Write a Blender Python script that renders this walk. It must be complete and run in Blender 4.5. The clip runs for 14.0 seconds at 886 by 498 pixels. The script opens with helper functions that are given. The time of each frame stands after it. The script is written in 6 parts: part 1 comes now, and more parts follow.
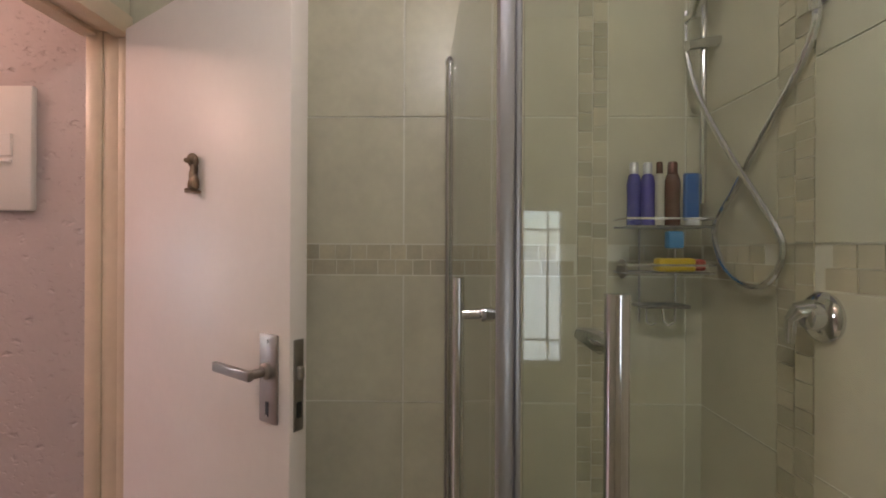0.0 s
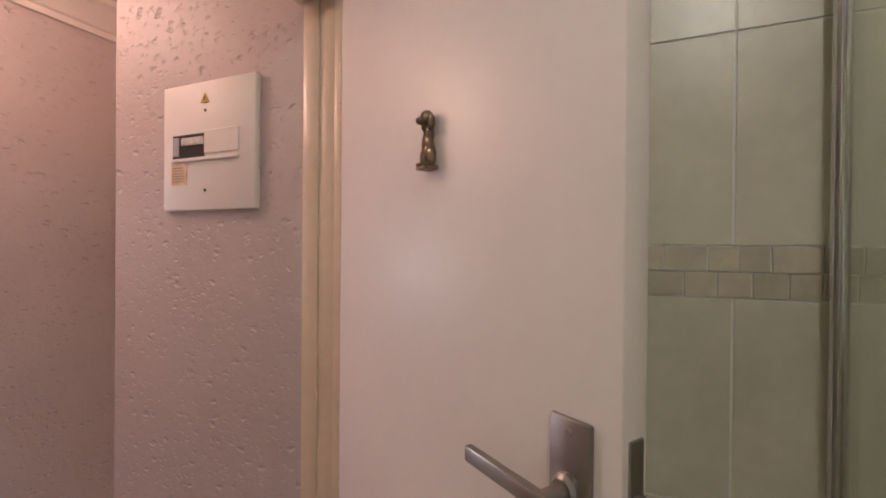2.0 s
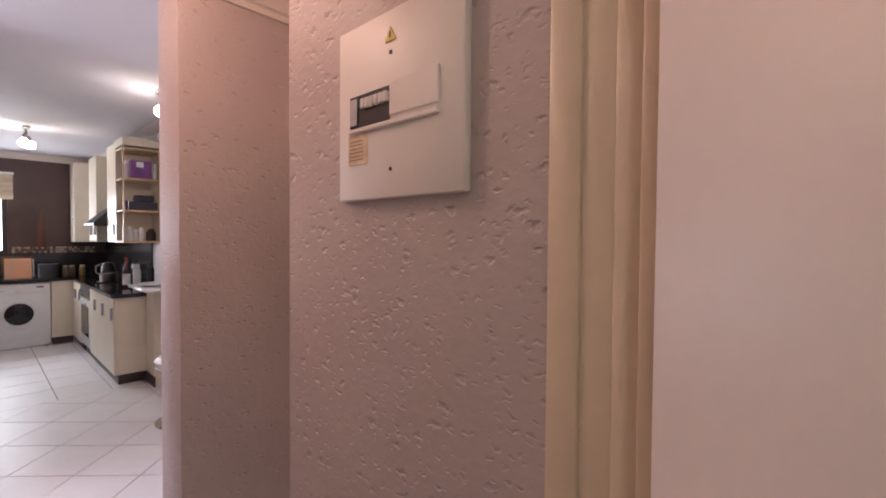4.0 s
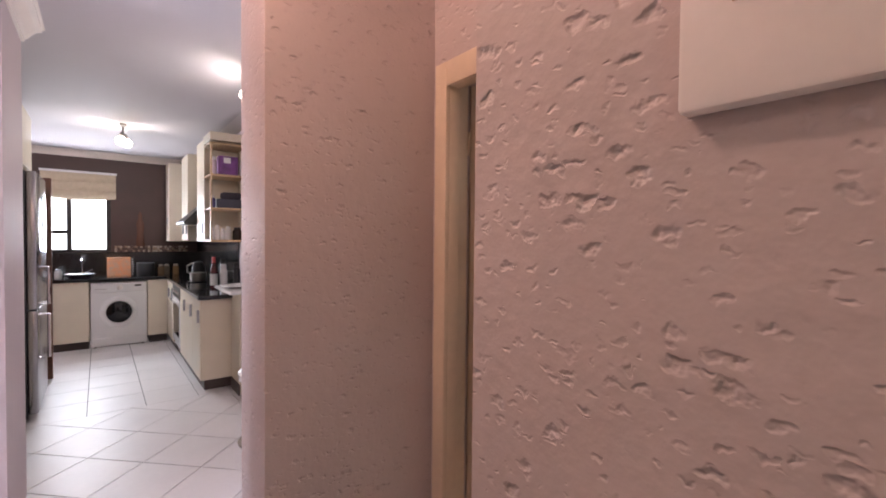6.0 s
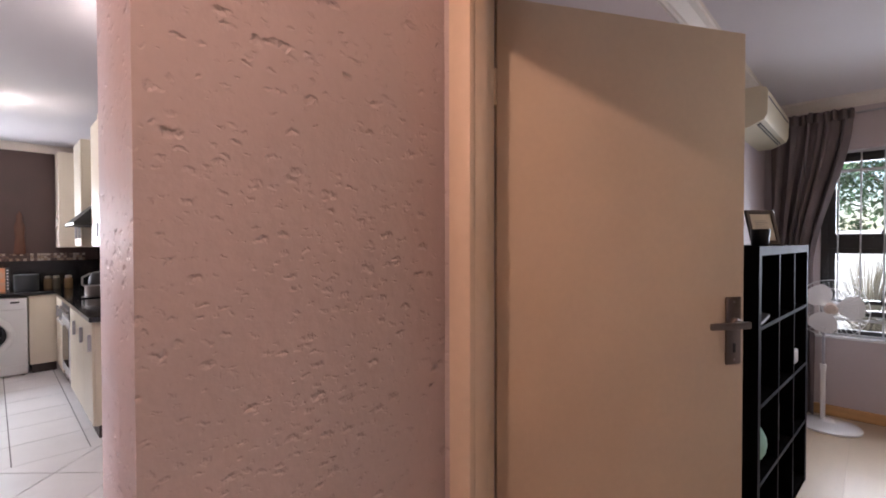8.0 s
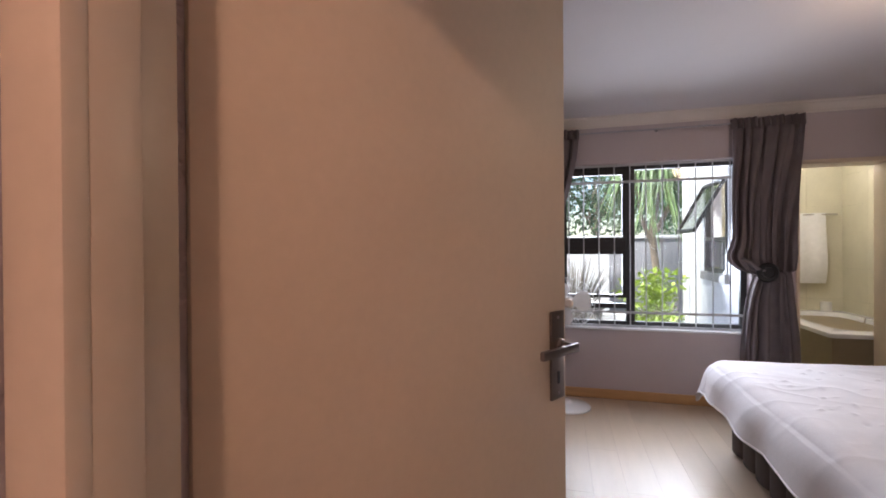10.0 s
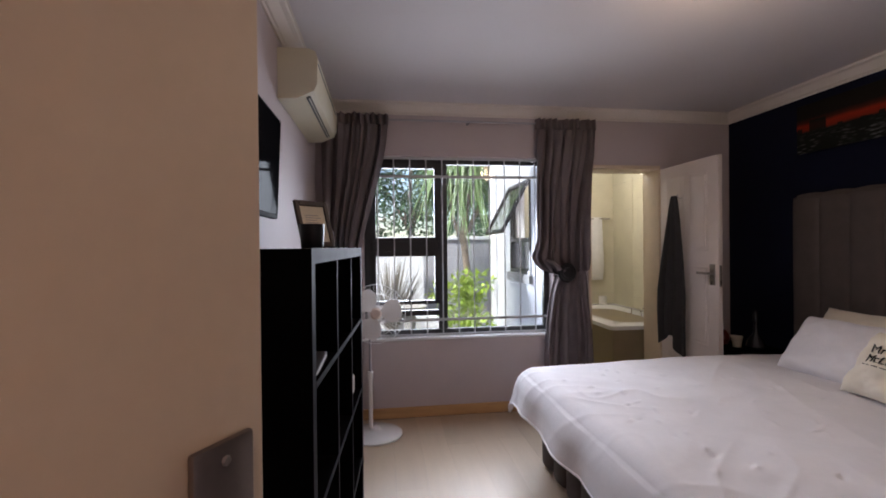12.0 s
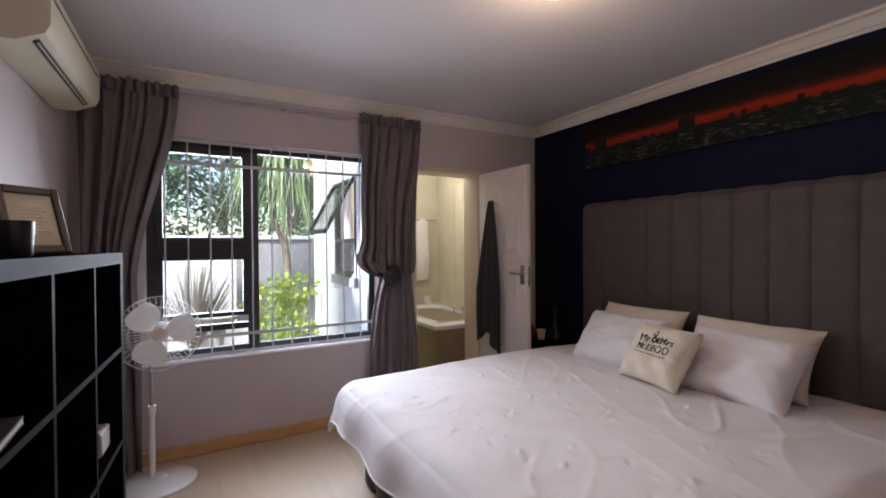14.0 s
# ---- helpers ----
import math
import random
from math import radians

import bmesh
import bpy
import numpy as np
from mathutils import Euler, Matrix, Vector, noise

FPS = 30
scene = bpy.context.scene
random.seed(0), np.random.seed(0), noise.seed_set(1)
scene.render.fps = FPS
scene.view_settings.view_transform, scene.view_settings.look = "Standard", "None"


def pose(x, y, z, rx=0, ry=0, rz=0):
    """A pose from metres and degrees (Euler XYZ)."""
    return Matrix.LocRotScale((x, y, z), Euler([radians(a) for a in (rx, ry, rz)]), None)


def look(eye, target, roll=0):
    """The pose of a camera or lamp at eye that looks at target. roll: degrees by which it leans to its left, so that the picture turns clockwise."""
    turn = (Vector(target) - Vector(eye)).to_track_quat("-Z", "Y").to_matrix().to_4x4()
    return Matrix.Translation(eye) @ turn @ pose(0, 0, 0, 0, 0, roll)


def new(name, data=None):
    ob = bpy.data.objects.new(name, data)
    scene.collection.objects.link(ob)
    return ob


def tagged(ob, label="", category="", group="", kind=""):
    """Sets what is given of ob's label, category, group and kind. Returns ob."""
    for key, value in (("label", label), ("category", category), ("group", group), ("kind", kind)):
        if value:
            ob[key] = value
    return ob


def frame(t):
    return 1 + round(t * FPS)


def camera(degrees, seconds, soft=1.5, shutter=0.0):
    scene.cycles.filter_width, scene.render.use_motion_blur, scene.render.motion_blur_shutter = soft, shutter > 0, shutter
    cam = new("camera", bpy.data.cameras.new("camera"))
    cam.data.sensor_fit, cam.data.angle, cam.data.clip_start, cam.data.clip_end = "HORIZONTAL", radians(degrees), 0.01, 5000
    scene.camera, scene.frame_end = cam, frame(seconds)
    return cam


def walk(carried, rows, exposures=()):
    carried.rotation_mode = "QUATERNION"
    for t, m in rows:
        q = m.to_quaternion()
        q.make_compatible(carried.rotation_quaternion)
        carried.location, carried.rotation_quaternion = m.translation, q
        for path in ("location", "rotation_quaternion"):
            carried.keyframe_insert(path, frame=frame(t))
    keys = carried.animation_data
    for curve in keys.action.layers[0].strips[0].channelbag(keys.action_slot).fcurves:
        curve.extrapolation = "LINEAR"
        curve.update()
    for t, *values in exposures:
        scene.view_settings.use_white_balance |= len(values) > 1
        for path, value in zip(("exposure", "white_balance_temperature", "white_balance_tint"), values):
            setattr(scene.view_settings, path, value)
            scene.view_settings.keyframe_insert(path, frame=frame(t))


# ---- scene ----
cam = camera(90.2, 14.0, 1.8)
PATH = [
    (0, (-0.124, 0.36, 1.45), (-0.159, 2.36, 1.451), 0.3),
    (0.5, (-0.138, 0.401, 1.429), (-0.382, 2.386, 1.452), 0.3),
    (1, (-0.203, 0.5, 1.434), (-0.648, 2.45, 1.435), 0.4),
    (1.5, (-0.303, 0.616, 1.457), (-0.925, 2.517, 1.441), 0.3),
    (2, (-0.411, 0.734, 1.458), (-1.206, 2.569, 1.448), 0.5),
    (2.5, (-0.502, 0.858, 1.465), (-1.461, 2.613, 1.45), 0.6),
    (3, (-0.589, 0.933, 1.456), (-1.699, 2.597, 1.434), 0.4),
    (3.5, (-0.698, 0.992, 1.455), (-1.961, 2.542, 1.417), 0.5),
    (4, (-0.843, 1.041, 1.478), (-2.212, 2.498, 1.426), 0.4),
    (6.5, (-1.661, 1.277, 1.45), (-3.247, 2.495, 1.405), 0.6),
    (7, (-1.818, 1.329, 1.446), (-3.399, 2.554, 1.401), 0.5),
    (9.5, (-2.346, 1.8, 1.418), (-3.091, 3.656, 1.41), -0.5),
    (10, (-2.369, 1.948, 1.419), (-2.891, 3.879, 1.408), -0.4),
    (10.5, (-2.354, 2.111, 1.418), (-2.632, 4.092, 1.401), -0.7),
    (11, (-2.317, 2.314, 1.416), (-2.398, 4.312, 1.401), -0.6),
    (11.5, (-2.287, 2.486, 1.413), (-2.201, 4.484, 1.403), -0.6),
    (12, (-2.266, 2.622, 1.412), (-1.997, 4.603, 1.403), -0.6),
    (12.5, (-2.247, 2.698, 1.41), (-1.756, 4.637, 1.399), -0.8),
    (13, (-2.187, 2.738, 1.415), (-1.51, 4.619, 1.401), -0.8),
    (13.5, (-2.139, 2.779, 1.419), (-1.299, 4.594, 1.403), -0.8),
    (14, (-2.137, 2.827, 1.434), (-1.156, 4.569, 1.414), -0.4),
]
walk(cam, [(t, look(e, g, r)) for t, e, g, r in PATH],
     exposures=[(0, 1.15), (1.5, 1.15), (3, 0.8), (4, 0.78), (7, 1.05), (9.5, 1.1), (11, 0.62), (12.5, 0.75), (14, 0.95)])

# ---- world, sun and lamps ----
world = bpy.data.worlds.new("sky")
scene.world = world
world.use_nodes = True
_sky = world.node_tree.nodes.new("ShaderNodeTexSky")
_sky.sky_type, _sky.sun_disc = "NISHITA", False
_sky.sun_elevation, _sky.sun_rotation = radians(52), radians(225)
_bg = world.node_tree.nodes["Background"]
_bg.inputs["Strength"].default_value = 0.15
world.node_tree.links.new(_sky.outputs[0], _bg.inputs[0])
_sun = new("sun", bpy.data.lights.new("sun", "SUN"))
_sun.data.energy, _sun.data.angle, _sun.data.color = 5.0, radians(14), (1.0, 0.97, 0.93)
_sun.matrix_world = look((-5, 4, 9), (0, 9, 0))


def bulb(name, place, watts, colour, radius):
    ob = new(name, bpy.data.lights.new(name, "POINT"))
    ob.data.energy, ob.data.color, ob.data.shadow_soft_size = watts, colour, radius
    ob.location = place
    return ob


def window_light(name, place, turn, wide, high, watts, colour):
    ob = new(name, bpy.data.lights.new(name, "AREA"))
    ob.data.shape, ob.data.size, ob.data.size_y = "RECTANGLE", wide, high
    ob.data.energy, ob.data.color = watts, colour
    ob.matrix_world = pose(*place, *turn)
    return ob


bulb("passage_bulb", (-2.40, 1.08, 2.47), 13.2, (1.0, 0.61, 0.49), 0.05)
bulb("bathroom_bulb", (-0.12, 0.42, 2.45), 7.0, (0.95, 0.90, 0.89), 0.08)
bulb("bedroom_bulb", (-0.80, 4.20, 2.44), 5.2, (1.0, 0.72, 0.50), 0.1)
bulb("ensuite_bulb", (0.1, 7.5, 2.45), 13.5, (1.0, 0.94, 0.87), 0.06)
bulb("kitchen_bulb", (-7.13, 1.4, 2.36), 4.8, (1.0, 0.90, 0.92), 0.05)
bulb("kitchen_bulb", (-4.77, 2.05, 2.36), 3.6, (1.0, 0.90, 0.92), 0.05)
window_light("bedroom_daylight", (-1.6, 6.82, 1.62), (-70, 0, 0), 1.6, 1.4, 38, (0.80, 0.85, 1.0)).data.spread = radians(125)
window_light("kitchen_daylight", (-9.3, 1.0, 1.6), (0, -90, 0), 0.7, 0.6, 36, (0.86, 0.89, 1.0))
# Added fill light out of view; brightens the kitchen, stands for no known window.
window_light("added_living_fill", (-5.2, -2.85, 1.3), (90, 0, 0), 3.0, 2.1, 235, (0.83, 0.84, 1.0))
window_light("bathroom_daylight", (0.33, -1.03, 1.27), (90, 0, 0), 0.22, 0.76, 0.7, (0.9, 0.96, 1.0))

# ---- materials ----
MATS = {}


def mat(name, colour, rough=0.5, metal=0.0, vary=0.06, scale=6.0, bump=0.0, fine=120.0, spec=0.5, per=0.0,
        stretch=(1, 1, 1), dark=None):
    """A surface with broad and fine variation, relief, and a shift of tone from piece to piece."""
    if name in MATS:
        return MATS[name]
    m = bpy.data.materials.new(name)
    m.use_nodes = True
    MATS[name] = m
    n, l = m.node_tree.nodes, m.node_tree.links
    b = n["Principled BSDF"]
    b.inputs["Metallic"].default_value = metal
    b.inputs["Specular IOR Level"].default_value = spec
    mp = n.new("ShaderNodeMapping")
    mp.inputs["Scale"].default_value = stretch
    geo = n.new("ShaderNodeNewGeometry")
    l.new(geo.outputs["Position"], mp.inputs[0])
    big = n.new("ShaderNodeTexNoise")
    big.inputs["Scale"].default_value, big.inputs["Detail"].default_value = scale, 4
    small = n.new("ShaderNodeTexNoise")
    small.inputs["Scale"].default_value, small.inputs["Detail"].default_value = fine, 3
    l.new(mp.outputs[0], big.inputs[0])
    l.new(mp.outputs[0], small.inputs[0])
    add = n.new("ShaderNodeMath")
    add.operation = "MULTIPLY_ADD"
    add.inputs[1].default_value = 0.35
    l.new(small.outputs[0], add.inputs[0])
    l.new(big.outputs[0], add.inputs[2])
    ramp = n.new("ShaderNodeMapRange")
    ramp.inputs[1].default_value, ramp.inputs[2].default_value = 0.35, 1.0
    l.new(add.outputs[0], ramp.inputs[0])
    mix = n.new("ShaderNodeMix")
    mix.data_type = "RGBA"
    lo = dark or tuple(c * (1 - vary * 2) for c in colour)
    hi = tuple(min(1, c * (1 + vary)) for c in colour)
    mix.inputs[6].default_value, mix.inputs[7].default_value = (*lo, 1), (*hi, 1)
    l.new(ramp.outputs[0], mix.inputs[0])
    out = mix.outputs[2]
    if per:
        info = n.new("ShaderNodeObjectInfo")
        hs = n.new("ShaderNodeHueSaturation")
        pr = n.new("ShaderNodeMapRange")
        pr.inputs[3].default_value, pr.inputs[4].default_value = 1 - per, 1 + per
        l.new(info.outputs["Random"], pr.inputs[0])
        l.new(pr.outputs[0], hs.inputs["Value"])
        l.new(out, hs.inputs["Color"])
        out = hs.outputs[0]
    l.new(out, b.inputs["Base Color"])
    rr = n.new("ShaderNodeMapRange")
    rr.inputs[3].default_value, rr.inputs[4].default_value = max(0.02, rough * 0.85), min(1, rough * 1.15)
    l.new(big.outputs[0], rr.inputs[0])
    l.new(rr.outputs[0], b.inputs["Roughness"])
    if bump:
        bp = n.new("ShaderNodeBump")
        bp.inputs["Strength"].default_value, bp.inputs["Distance"].default_value = bump, 0.004
        l.new(add.outputs[0], bp.inputs["Height"])
        l.new(bp.outputs[0], b.inputs["Normal"])
    return m


def plaster(name, colour, depth=0.0042):
    """Hand-trowelled paint: isolated slanting dents, thicker in patches, over a soft unevenness."""
    m = mat(name, colour, 0.55, 0, 0.05, 3.0, 0, 90)
    n, l = m.node_tree.nodes, m.node_tree.links
    geo = n.new("ShaderNodeNewGeometry")
    wob = n.new("ShaderNodeTexNoise")
    wob.inputs["Scale"].default_value, wob.inputs["Detail"].default_value = 60.0, 2.0
    l.new(geo.outputs["Position"], wob.inputs[0])
    off = n.new("ShaderNodeVectorMath")
    off.operation = "MULTIPLY_ADD"
    off.inputs[1].default_value = (0.022, 0.022, 0.022)
    l.new(wob.outputs["Color"], off.inputs[0])
    l.new(geo.outputs["Position"], off.inputs[2])
    heights = []
    for scale, r0, r1, lean in ((23.0, 0.10, 0.34, 22), (40.0, 0.10, 0.36, -14)):
        mp = n.new("ShaderNodeMapping")
        mp.inputs["Rotation"].default_value = (radians(lean), radians(-lean), 0)
        mp.inputs["Scale"].default_value = (1.0, 1.0, 1.9)
        l.new(off.outputs[0], mp.inputs[0])
        vo = n.new("ShaderNodeTexVoronoi")
        vo.inputs["Scale"].default_value = scale
        l.new(mp.outputs[0], vo.inputs[0])
        sep = n.new("ShaderNodeSeparateColor")
        l.new(vo.outputs["Color"], sep.inputs[0])
        patch = n.new("ShaderNodeTexNoise")
        patch.inputs["Scale"].default_value = 5.0 + scale * 0.05
        l.new(geo.outputs["Position"], patch.inputs[0])
        add = n.new("ShaderNodeMath")
        add.operation = "ADD"
        l.new(sep.outputs[0], add.inputs[0])
        l.new(patch.outputs[0], add.inputs[1])
        size = n.new("ShaderNodeMapRange")
        size.inputs[1].default_value, size.inputs[2].default_value = 0.60, 1.42
        size.inputs[3].default_value, size.inputs[4].default_value = 0.0, r1
        l.new(add.outputs[0], size.inputs[0])
        dist = n.new("ShaderNodeMath")
        dist.operation = "SUBTRACT"
        l.new(vo.outputs["Distance"], dist.inputs[0])
        l.new(size.outputs[0], dist.inputs[1])
        cut = n.new("ShaderNodeMapRange")
        cut.interpolation_type = "SMOOTHSTEP"
        cut.inputs[1].default_value, cut.inputs[2].default_value = -0.27, 0.10
        l.new(dist.outputs[0], cut.inputs[0])
        heights.append(cut.outputs[0])
    wave = n.new("ShaderNodeTexNoise")
    wave.inputs["Scale"].default_value, wave.inputs["Detail"].default_value = 30.0, 3.0
    l.new(geo.outputs["Position"], wave.inputs[0])
    t1, t2 = n.new("ShaderNodeMath"), n.new("ShaderNodeMath")
    t1.operation = t2.operation = "MULTIPLY_ADD"
    t1.inputs[1].default_value, t2.inputs[1].default_value = 0.4, 0.55
    l.new(heights[1], t1.inputs[0])
    l.new(heights[0], t1.inputs[2])
    l.new(wave.outputs[0], t2.inputs[0])
    l.new(t1.outputs[0], t2.inputs[2])
    bp = n.new("ShaderNodeBump")
    bp.inputs["Strength"].default_value, bp.inputs["Distance"].default_value = 1.0, depth
    l.new(t2.outputs[0], bp.inputs["Height"])
    l.new(bp.outputs[0], n["Principled BSDF"].inputs["Normal"])
    return m


def glass(name, tint=(1, 1, 1), rough=0.0):
    m = bpy.data.materials.new(name)
    m.use_nodes = True
    n, l = m.node_tree.nodes, m.node_tree.links
    n.remove(n["Principled BSDF"])
    tr, gl, mx, fr = (n.new("ShaderNodeBsdfTransparent"), n.new("ShaderNodeBsdfGlossy"), n.new("ShaderNodeMixShader"),
                      n.new("ShaderNodeLayerWeight"))
    tr.inputs[0].default_value = (*tint, 1)
    gl.inputs["Roughness"].default_value = rough
    fr.inputs[0].default_value = 0.5
    pw = n.new("ShaderNodeMath")
    pw.operation = "POWER"
    pw.inputs[1].default_value = 4.0
    ad = n.new("ShaderNodeMath")
    ad.operation = "MULTIPLY_ADD"
    ad.inputs[1].default_value, ad.inputs[2].default_value = 0.9, 0.05
    l.new(fr.outputs["Facing"], pw.inputs[0])
    l.new(pw.outputs[0], ad.inputs[0])
    l.new(ad.outputs[0], mx.inputs[0])
    l.new(tr.outputs[0], mx.inputs[1])
    l.new(gl.outputs[0], mx.inputs[2])
    l.new(mx.outputs[0], n["Material Output"].inputs[0])
    MATS[name] = m
    return m


def dim_mirror(name, share, rough):
    """A black panel with an even, weak reflection."""
    m = bpy.data.materials.new(name)
    m.use_nodes = True
    n, l = m.node_tree.nodes, m.node_tree.links
    n.remove(n["Principled BSDF"])
    df, gl, mx = n.new("ShaderNodeBsdfDiffuse"), n.new("ShaderNodeBsdfGlossy"), n.new("ShaderNodeMixShader")
    df.inputs[0].default_value = (0.006, 0.006, 0.007, 1)
    gl.inputs["Roughness"].default_value = rough
    mx.inputs[0].default_value = share
    l.new(df.outputs[0], mx.inputs[1])
    l.new(gl.outputs[0], mx.inputs[2])
    l.new(mx.outputs[0], n["Material Output"].inputs[0])
    return m


def glow(name, colour, strength):
    m = bpy.data.materials.new(name)
    m.use_nodes = True
    b = m.node_tree.nodes["Principled BSDF"]
    b.inputs["Base Color"].default_value = (*colour, 1)
    b.inputs["Emission Color"].default_value = (*colour, 1)
    b.inputs["Emission Strength"].default_value = strength
    return m


M_WALL = plaster("lilac_plaster", (0.53, 0.455, 0.445))
M_BEDWALL = mat("smooth_lilac_paint", (0.54, 0.47, 0.48), 0.6, 0, 0.03, 2.5, 0.15, 60)
# One white paint in two tones: dimmed here, lightened below for the bedroom's light.
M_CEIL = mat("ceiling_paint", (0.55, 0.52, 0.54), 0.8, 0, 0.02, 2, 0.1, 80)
M_CEIL_LIT = mat("ceiling_paint_lightened", (0.69, 0.65, 0.66), 0.8, 0, 0.02, 2, 0.1, 80)
M_CORN = mat("cornice_paint", (0.78, 0.72, 0.66), 0.6, 0, 0.03, 5, 0.1, 60)
M_FRAME = mat("cream_enamel", (0.70, 0.58, 0.44), 0.35, 0, 0.05, 5, 0.12, 40)
M_DOORW = mat("white_door_enamel", (0.75, 0.68, 0.65), 0.42, 0, 0.03, 4, 0.08, 50)
M_DOORC = mat("cream_door_enamel", (0.65, 0.53, 0.39), 0.55, 0, 0.05, 3, 0.1, 60)
M_TILE = mat("sage_wall_tile", (0.61, 0.575, 0.455), 0.32, 0, 0.08, 5, 0.08, 40, per=0.04)
M_MOSA = mat("travertine_mosaic", (0.55, 0.50, 0.375), 0.4, 0, 0.12, 14, 0.2, 90, per=0.14)
M_GROUT = mat("pale_grout", (0.76, 0.74, 0.66), 0.8, 0, 0.05, 20, 0.2, 200)
M_CHROME = mat("chrome", (0.66, 0.66, 0.69), 0.1, 1.0, 0.02, 5)
M_STEEL = mat("brushed_steel", (0.36, 0.33, 0.31), 0.38, 1.0, 0.06, 20)
M_ALU = mat("satin_aluminium", (0.45, 0.45, 0.49), 0.4, 1.0, 0.03, 10)
M_GLASS = glass("shower_glass", (0.94, 0.97, 0.94))
M_PANE = glass("window_glass", (0.97, 0.98, 0.98))
M_SCREEN = dim_mirror("black_screen", 0.022, 0.05)
M_CASE = mat("matt_black_case", (0.008, 0.008, 0.009), 0.75, 0, 0.1, 8, spec=0.08)
M_WHITEP = mat("white_plastic", (0.80, 0.76, 0.72), 0.3, 0, 0.03, 6)
M_BLACK = mat("black_plastic", (0.012, 0.012, 0.013), 0.35, 0, 0.2, 8)
M_KTILE = mat("white_floor_tile", (0.76, 0.74, 0.74), 0.45, 0, 0.04, 3, 0.05, 30, per=0.03)
M_KGROUT = mat("grey_grout", (0.20, 0.19, 0.19), 0.8, 0, 0.1, 30)
M_BEIGE = mat("beige_floor_tile", (0.50, 0.45, 0.36), 0.3, 0, 0.06, 4)
M_CREAM = mat("cream_laminate", (0.74, 0.67, 0.54), 0.35, 0, 0.03, 6)
M_BROWN = mat("dark_brown_paint", (0.075, 0.042, 0.036), 0.5, 0, 0.1, 4, 0.1, 60)
M_GRANITE = mat("black_granite", (0.012, 0.012, 0.013), 0.1, 0, 0.5, 90)
M_PLINTH = mat("dark_plinth", (0.06, 0.045, 0.04), 0.5, 0, 0.1, 8)
M_PINE = mat("pine_shelf", (0.62, 0.44, 0.26), 0.45, 0, 0.12, 5, 0.1, 40, stretch=(1, 1, 6))
M_FLOORW = mat("pale_oak_laminate", (0.54, 0.42, 0.30), 0.34, 0, 0.045, 3, 0.0, 30, stretch=(5, 0.8, 1), per=0.07)
M_SKIRT = mat("pine_skirting", (0.58, 0.34, 0.15), 0.4, 0, 0.12, 4, 0.1, 40, stretch=(0.6, 6, 6))
M_CURT = mat("taupe_velvet_curtain", (0.168, 0.138, 0.141), 0.75, 0, 0.12, 9, 0.3, 260)
M_HEAD = mat("grey_velvet", (0.096, 0.077, 0.071), 0.9, 0, 0.12, 10, 0.3, 300)
M_LINEN = mat("white_cotton", (0.80, 0.76, 0.77), 0.85, 0, 0.03, 7, 0.35, 35)
M_CUSH = mat("cream_canvas", (0.74, 0.66, 0.54), 0.9, 0, 0.04, 10, 0.4, 400)
M_NAVY = mat("navy_paint", (0.006, 0.008, 0.026), 0.75, 0, 0.15, 4, 0.1, 60, spec=0.15)
M_SHELF = mat("black_brown_veneer", (0.005, 0.0045, 0.0045), 0.7, 0, 0.2, 8, spec=0.0)
M_SHELFE = mat("lighter_shelf_edge", (0.022, 0.022, 0.028), 0.6, 0, 0.1, 12, spec=0.05)
M_WHITE = mat("white_enamel", (0.80, 0.80, 0.80), 0.18, 0, 0.02, 4)
M_ETILE = mat("cream_bath_tile", (0.66, 0.62, 0.47), 0.2, 0, 0.05, 4, 0.05, 40, per=0.03)
M_EXTW = mat("white_exterior_paint", (0.72, 0.73, 0.76), 0.8, 0, 0.06, 3, 0.3, 60)
M_GREYW = mat("grey_boundary_plaster", (0.36, 0.36, 0.39), 0.9, 0, 0.1, 2, 0.3, 40)
M_WINF = mat("dark_bronze_aluminium", (0.016, 0.014, 0.013), 0.4, 0, 0.1, 10)
M_PAVE = mat("concrete_paving", (0.40, 0.38, 0.35), 0.9, 0, 0.15, 2, 0.3, 50)
M_LEAF = mat("garden_leaf", (0.10, 0.20, 0.095), 0.5, 0, 0.5, 8, per=0.3)
M_LIME = mat("lime_leaf", (0.45, 0.62, 0.08), 0.5, 0, 0.35, 9)
M_BARK = mat("pale_bark", (0.30, 0.24, 0.19), 0.9, 0, 0.2, 9, 0.5, 40)
M_CHAR = mat("charcoal_towel", (0.035, 0.033, 0.036), 0.95, 0, 0.2, 20, 0.6, 300)
M_TOWEL = mat("white_towel", (0.78, 0.77, 0.74), 0.95, 0, 0.04, 20, 0.5, 300)
M_STONE = mat("grey_stone", (0.34, 0.33, 0.31), 0.9, 0, 0.15, 10, 0.4, 60)
M_BTILE = mat("brown_bath_panel", (0.30, 0.24, 0.15), 0.4, 0, 0.1, 5)
M_BRASS = mat("aged_bronze", (0.28, 0.20, 0.14), 0.35, 0.9, 0.25, 30, 0.3, 80)
M_WOODR = mat("red_brown_wood", (0.11, 0.04, 0.02), 0.35, 0, 0.2, 4, 0.1, 40, stretch=(8, 8, 1))


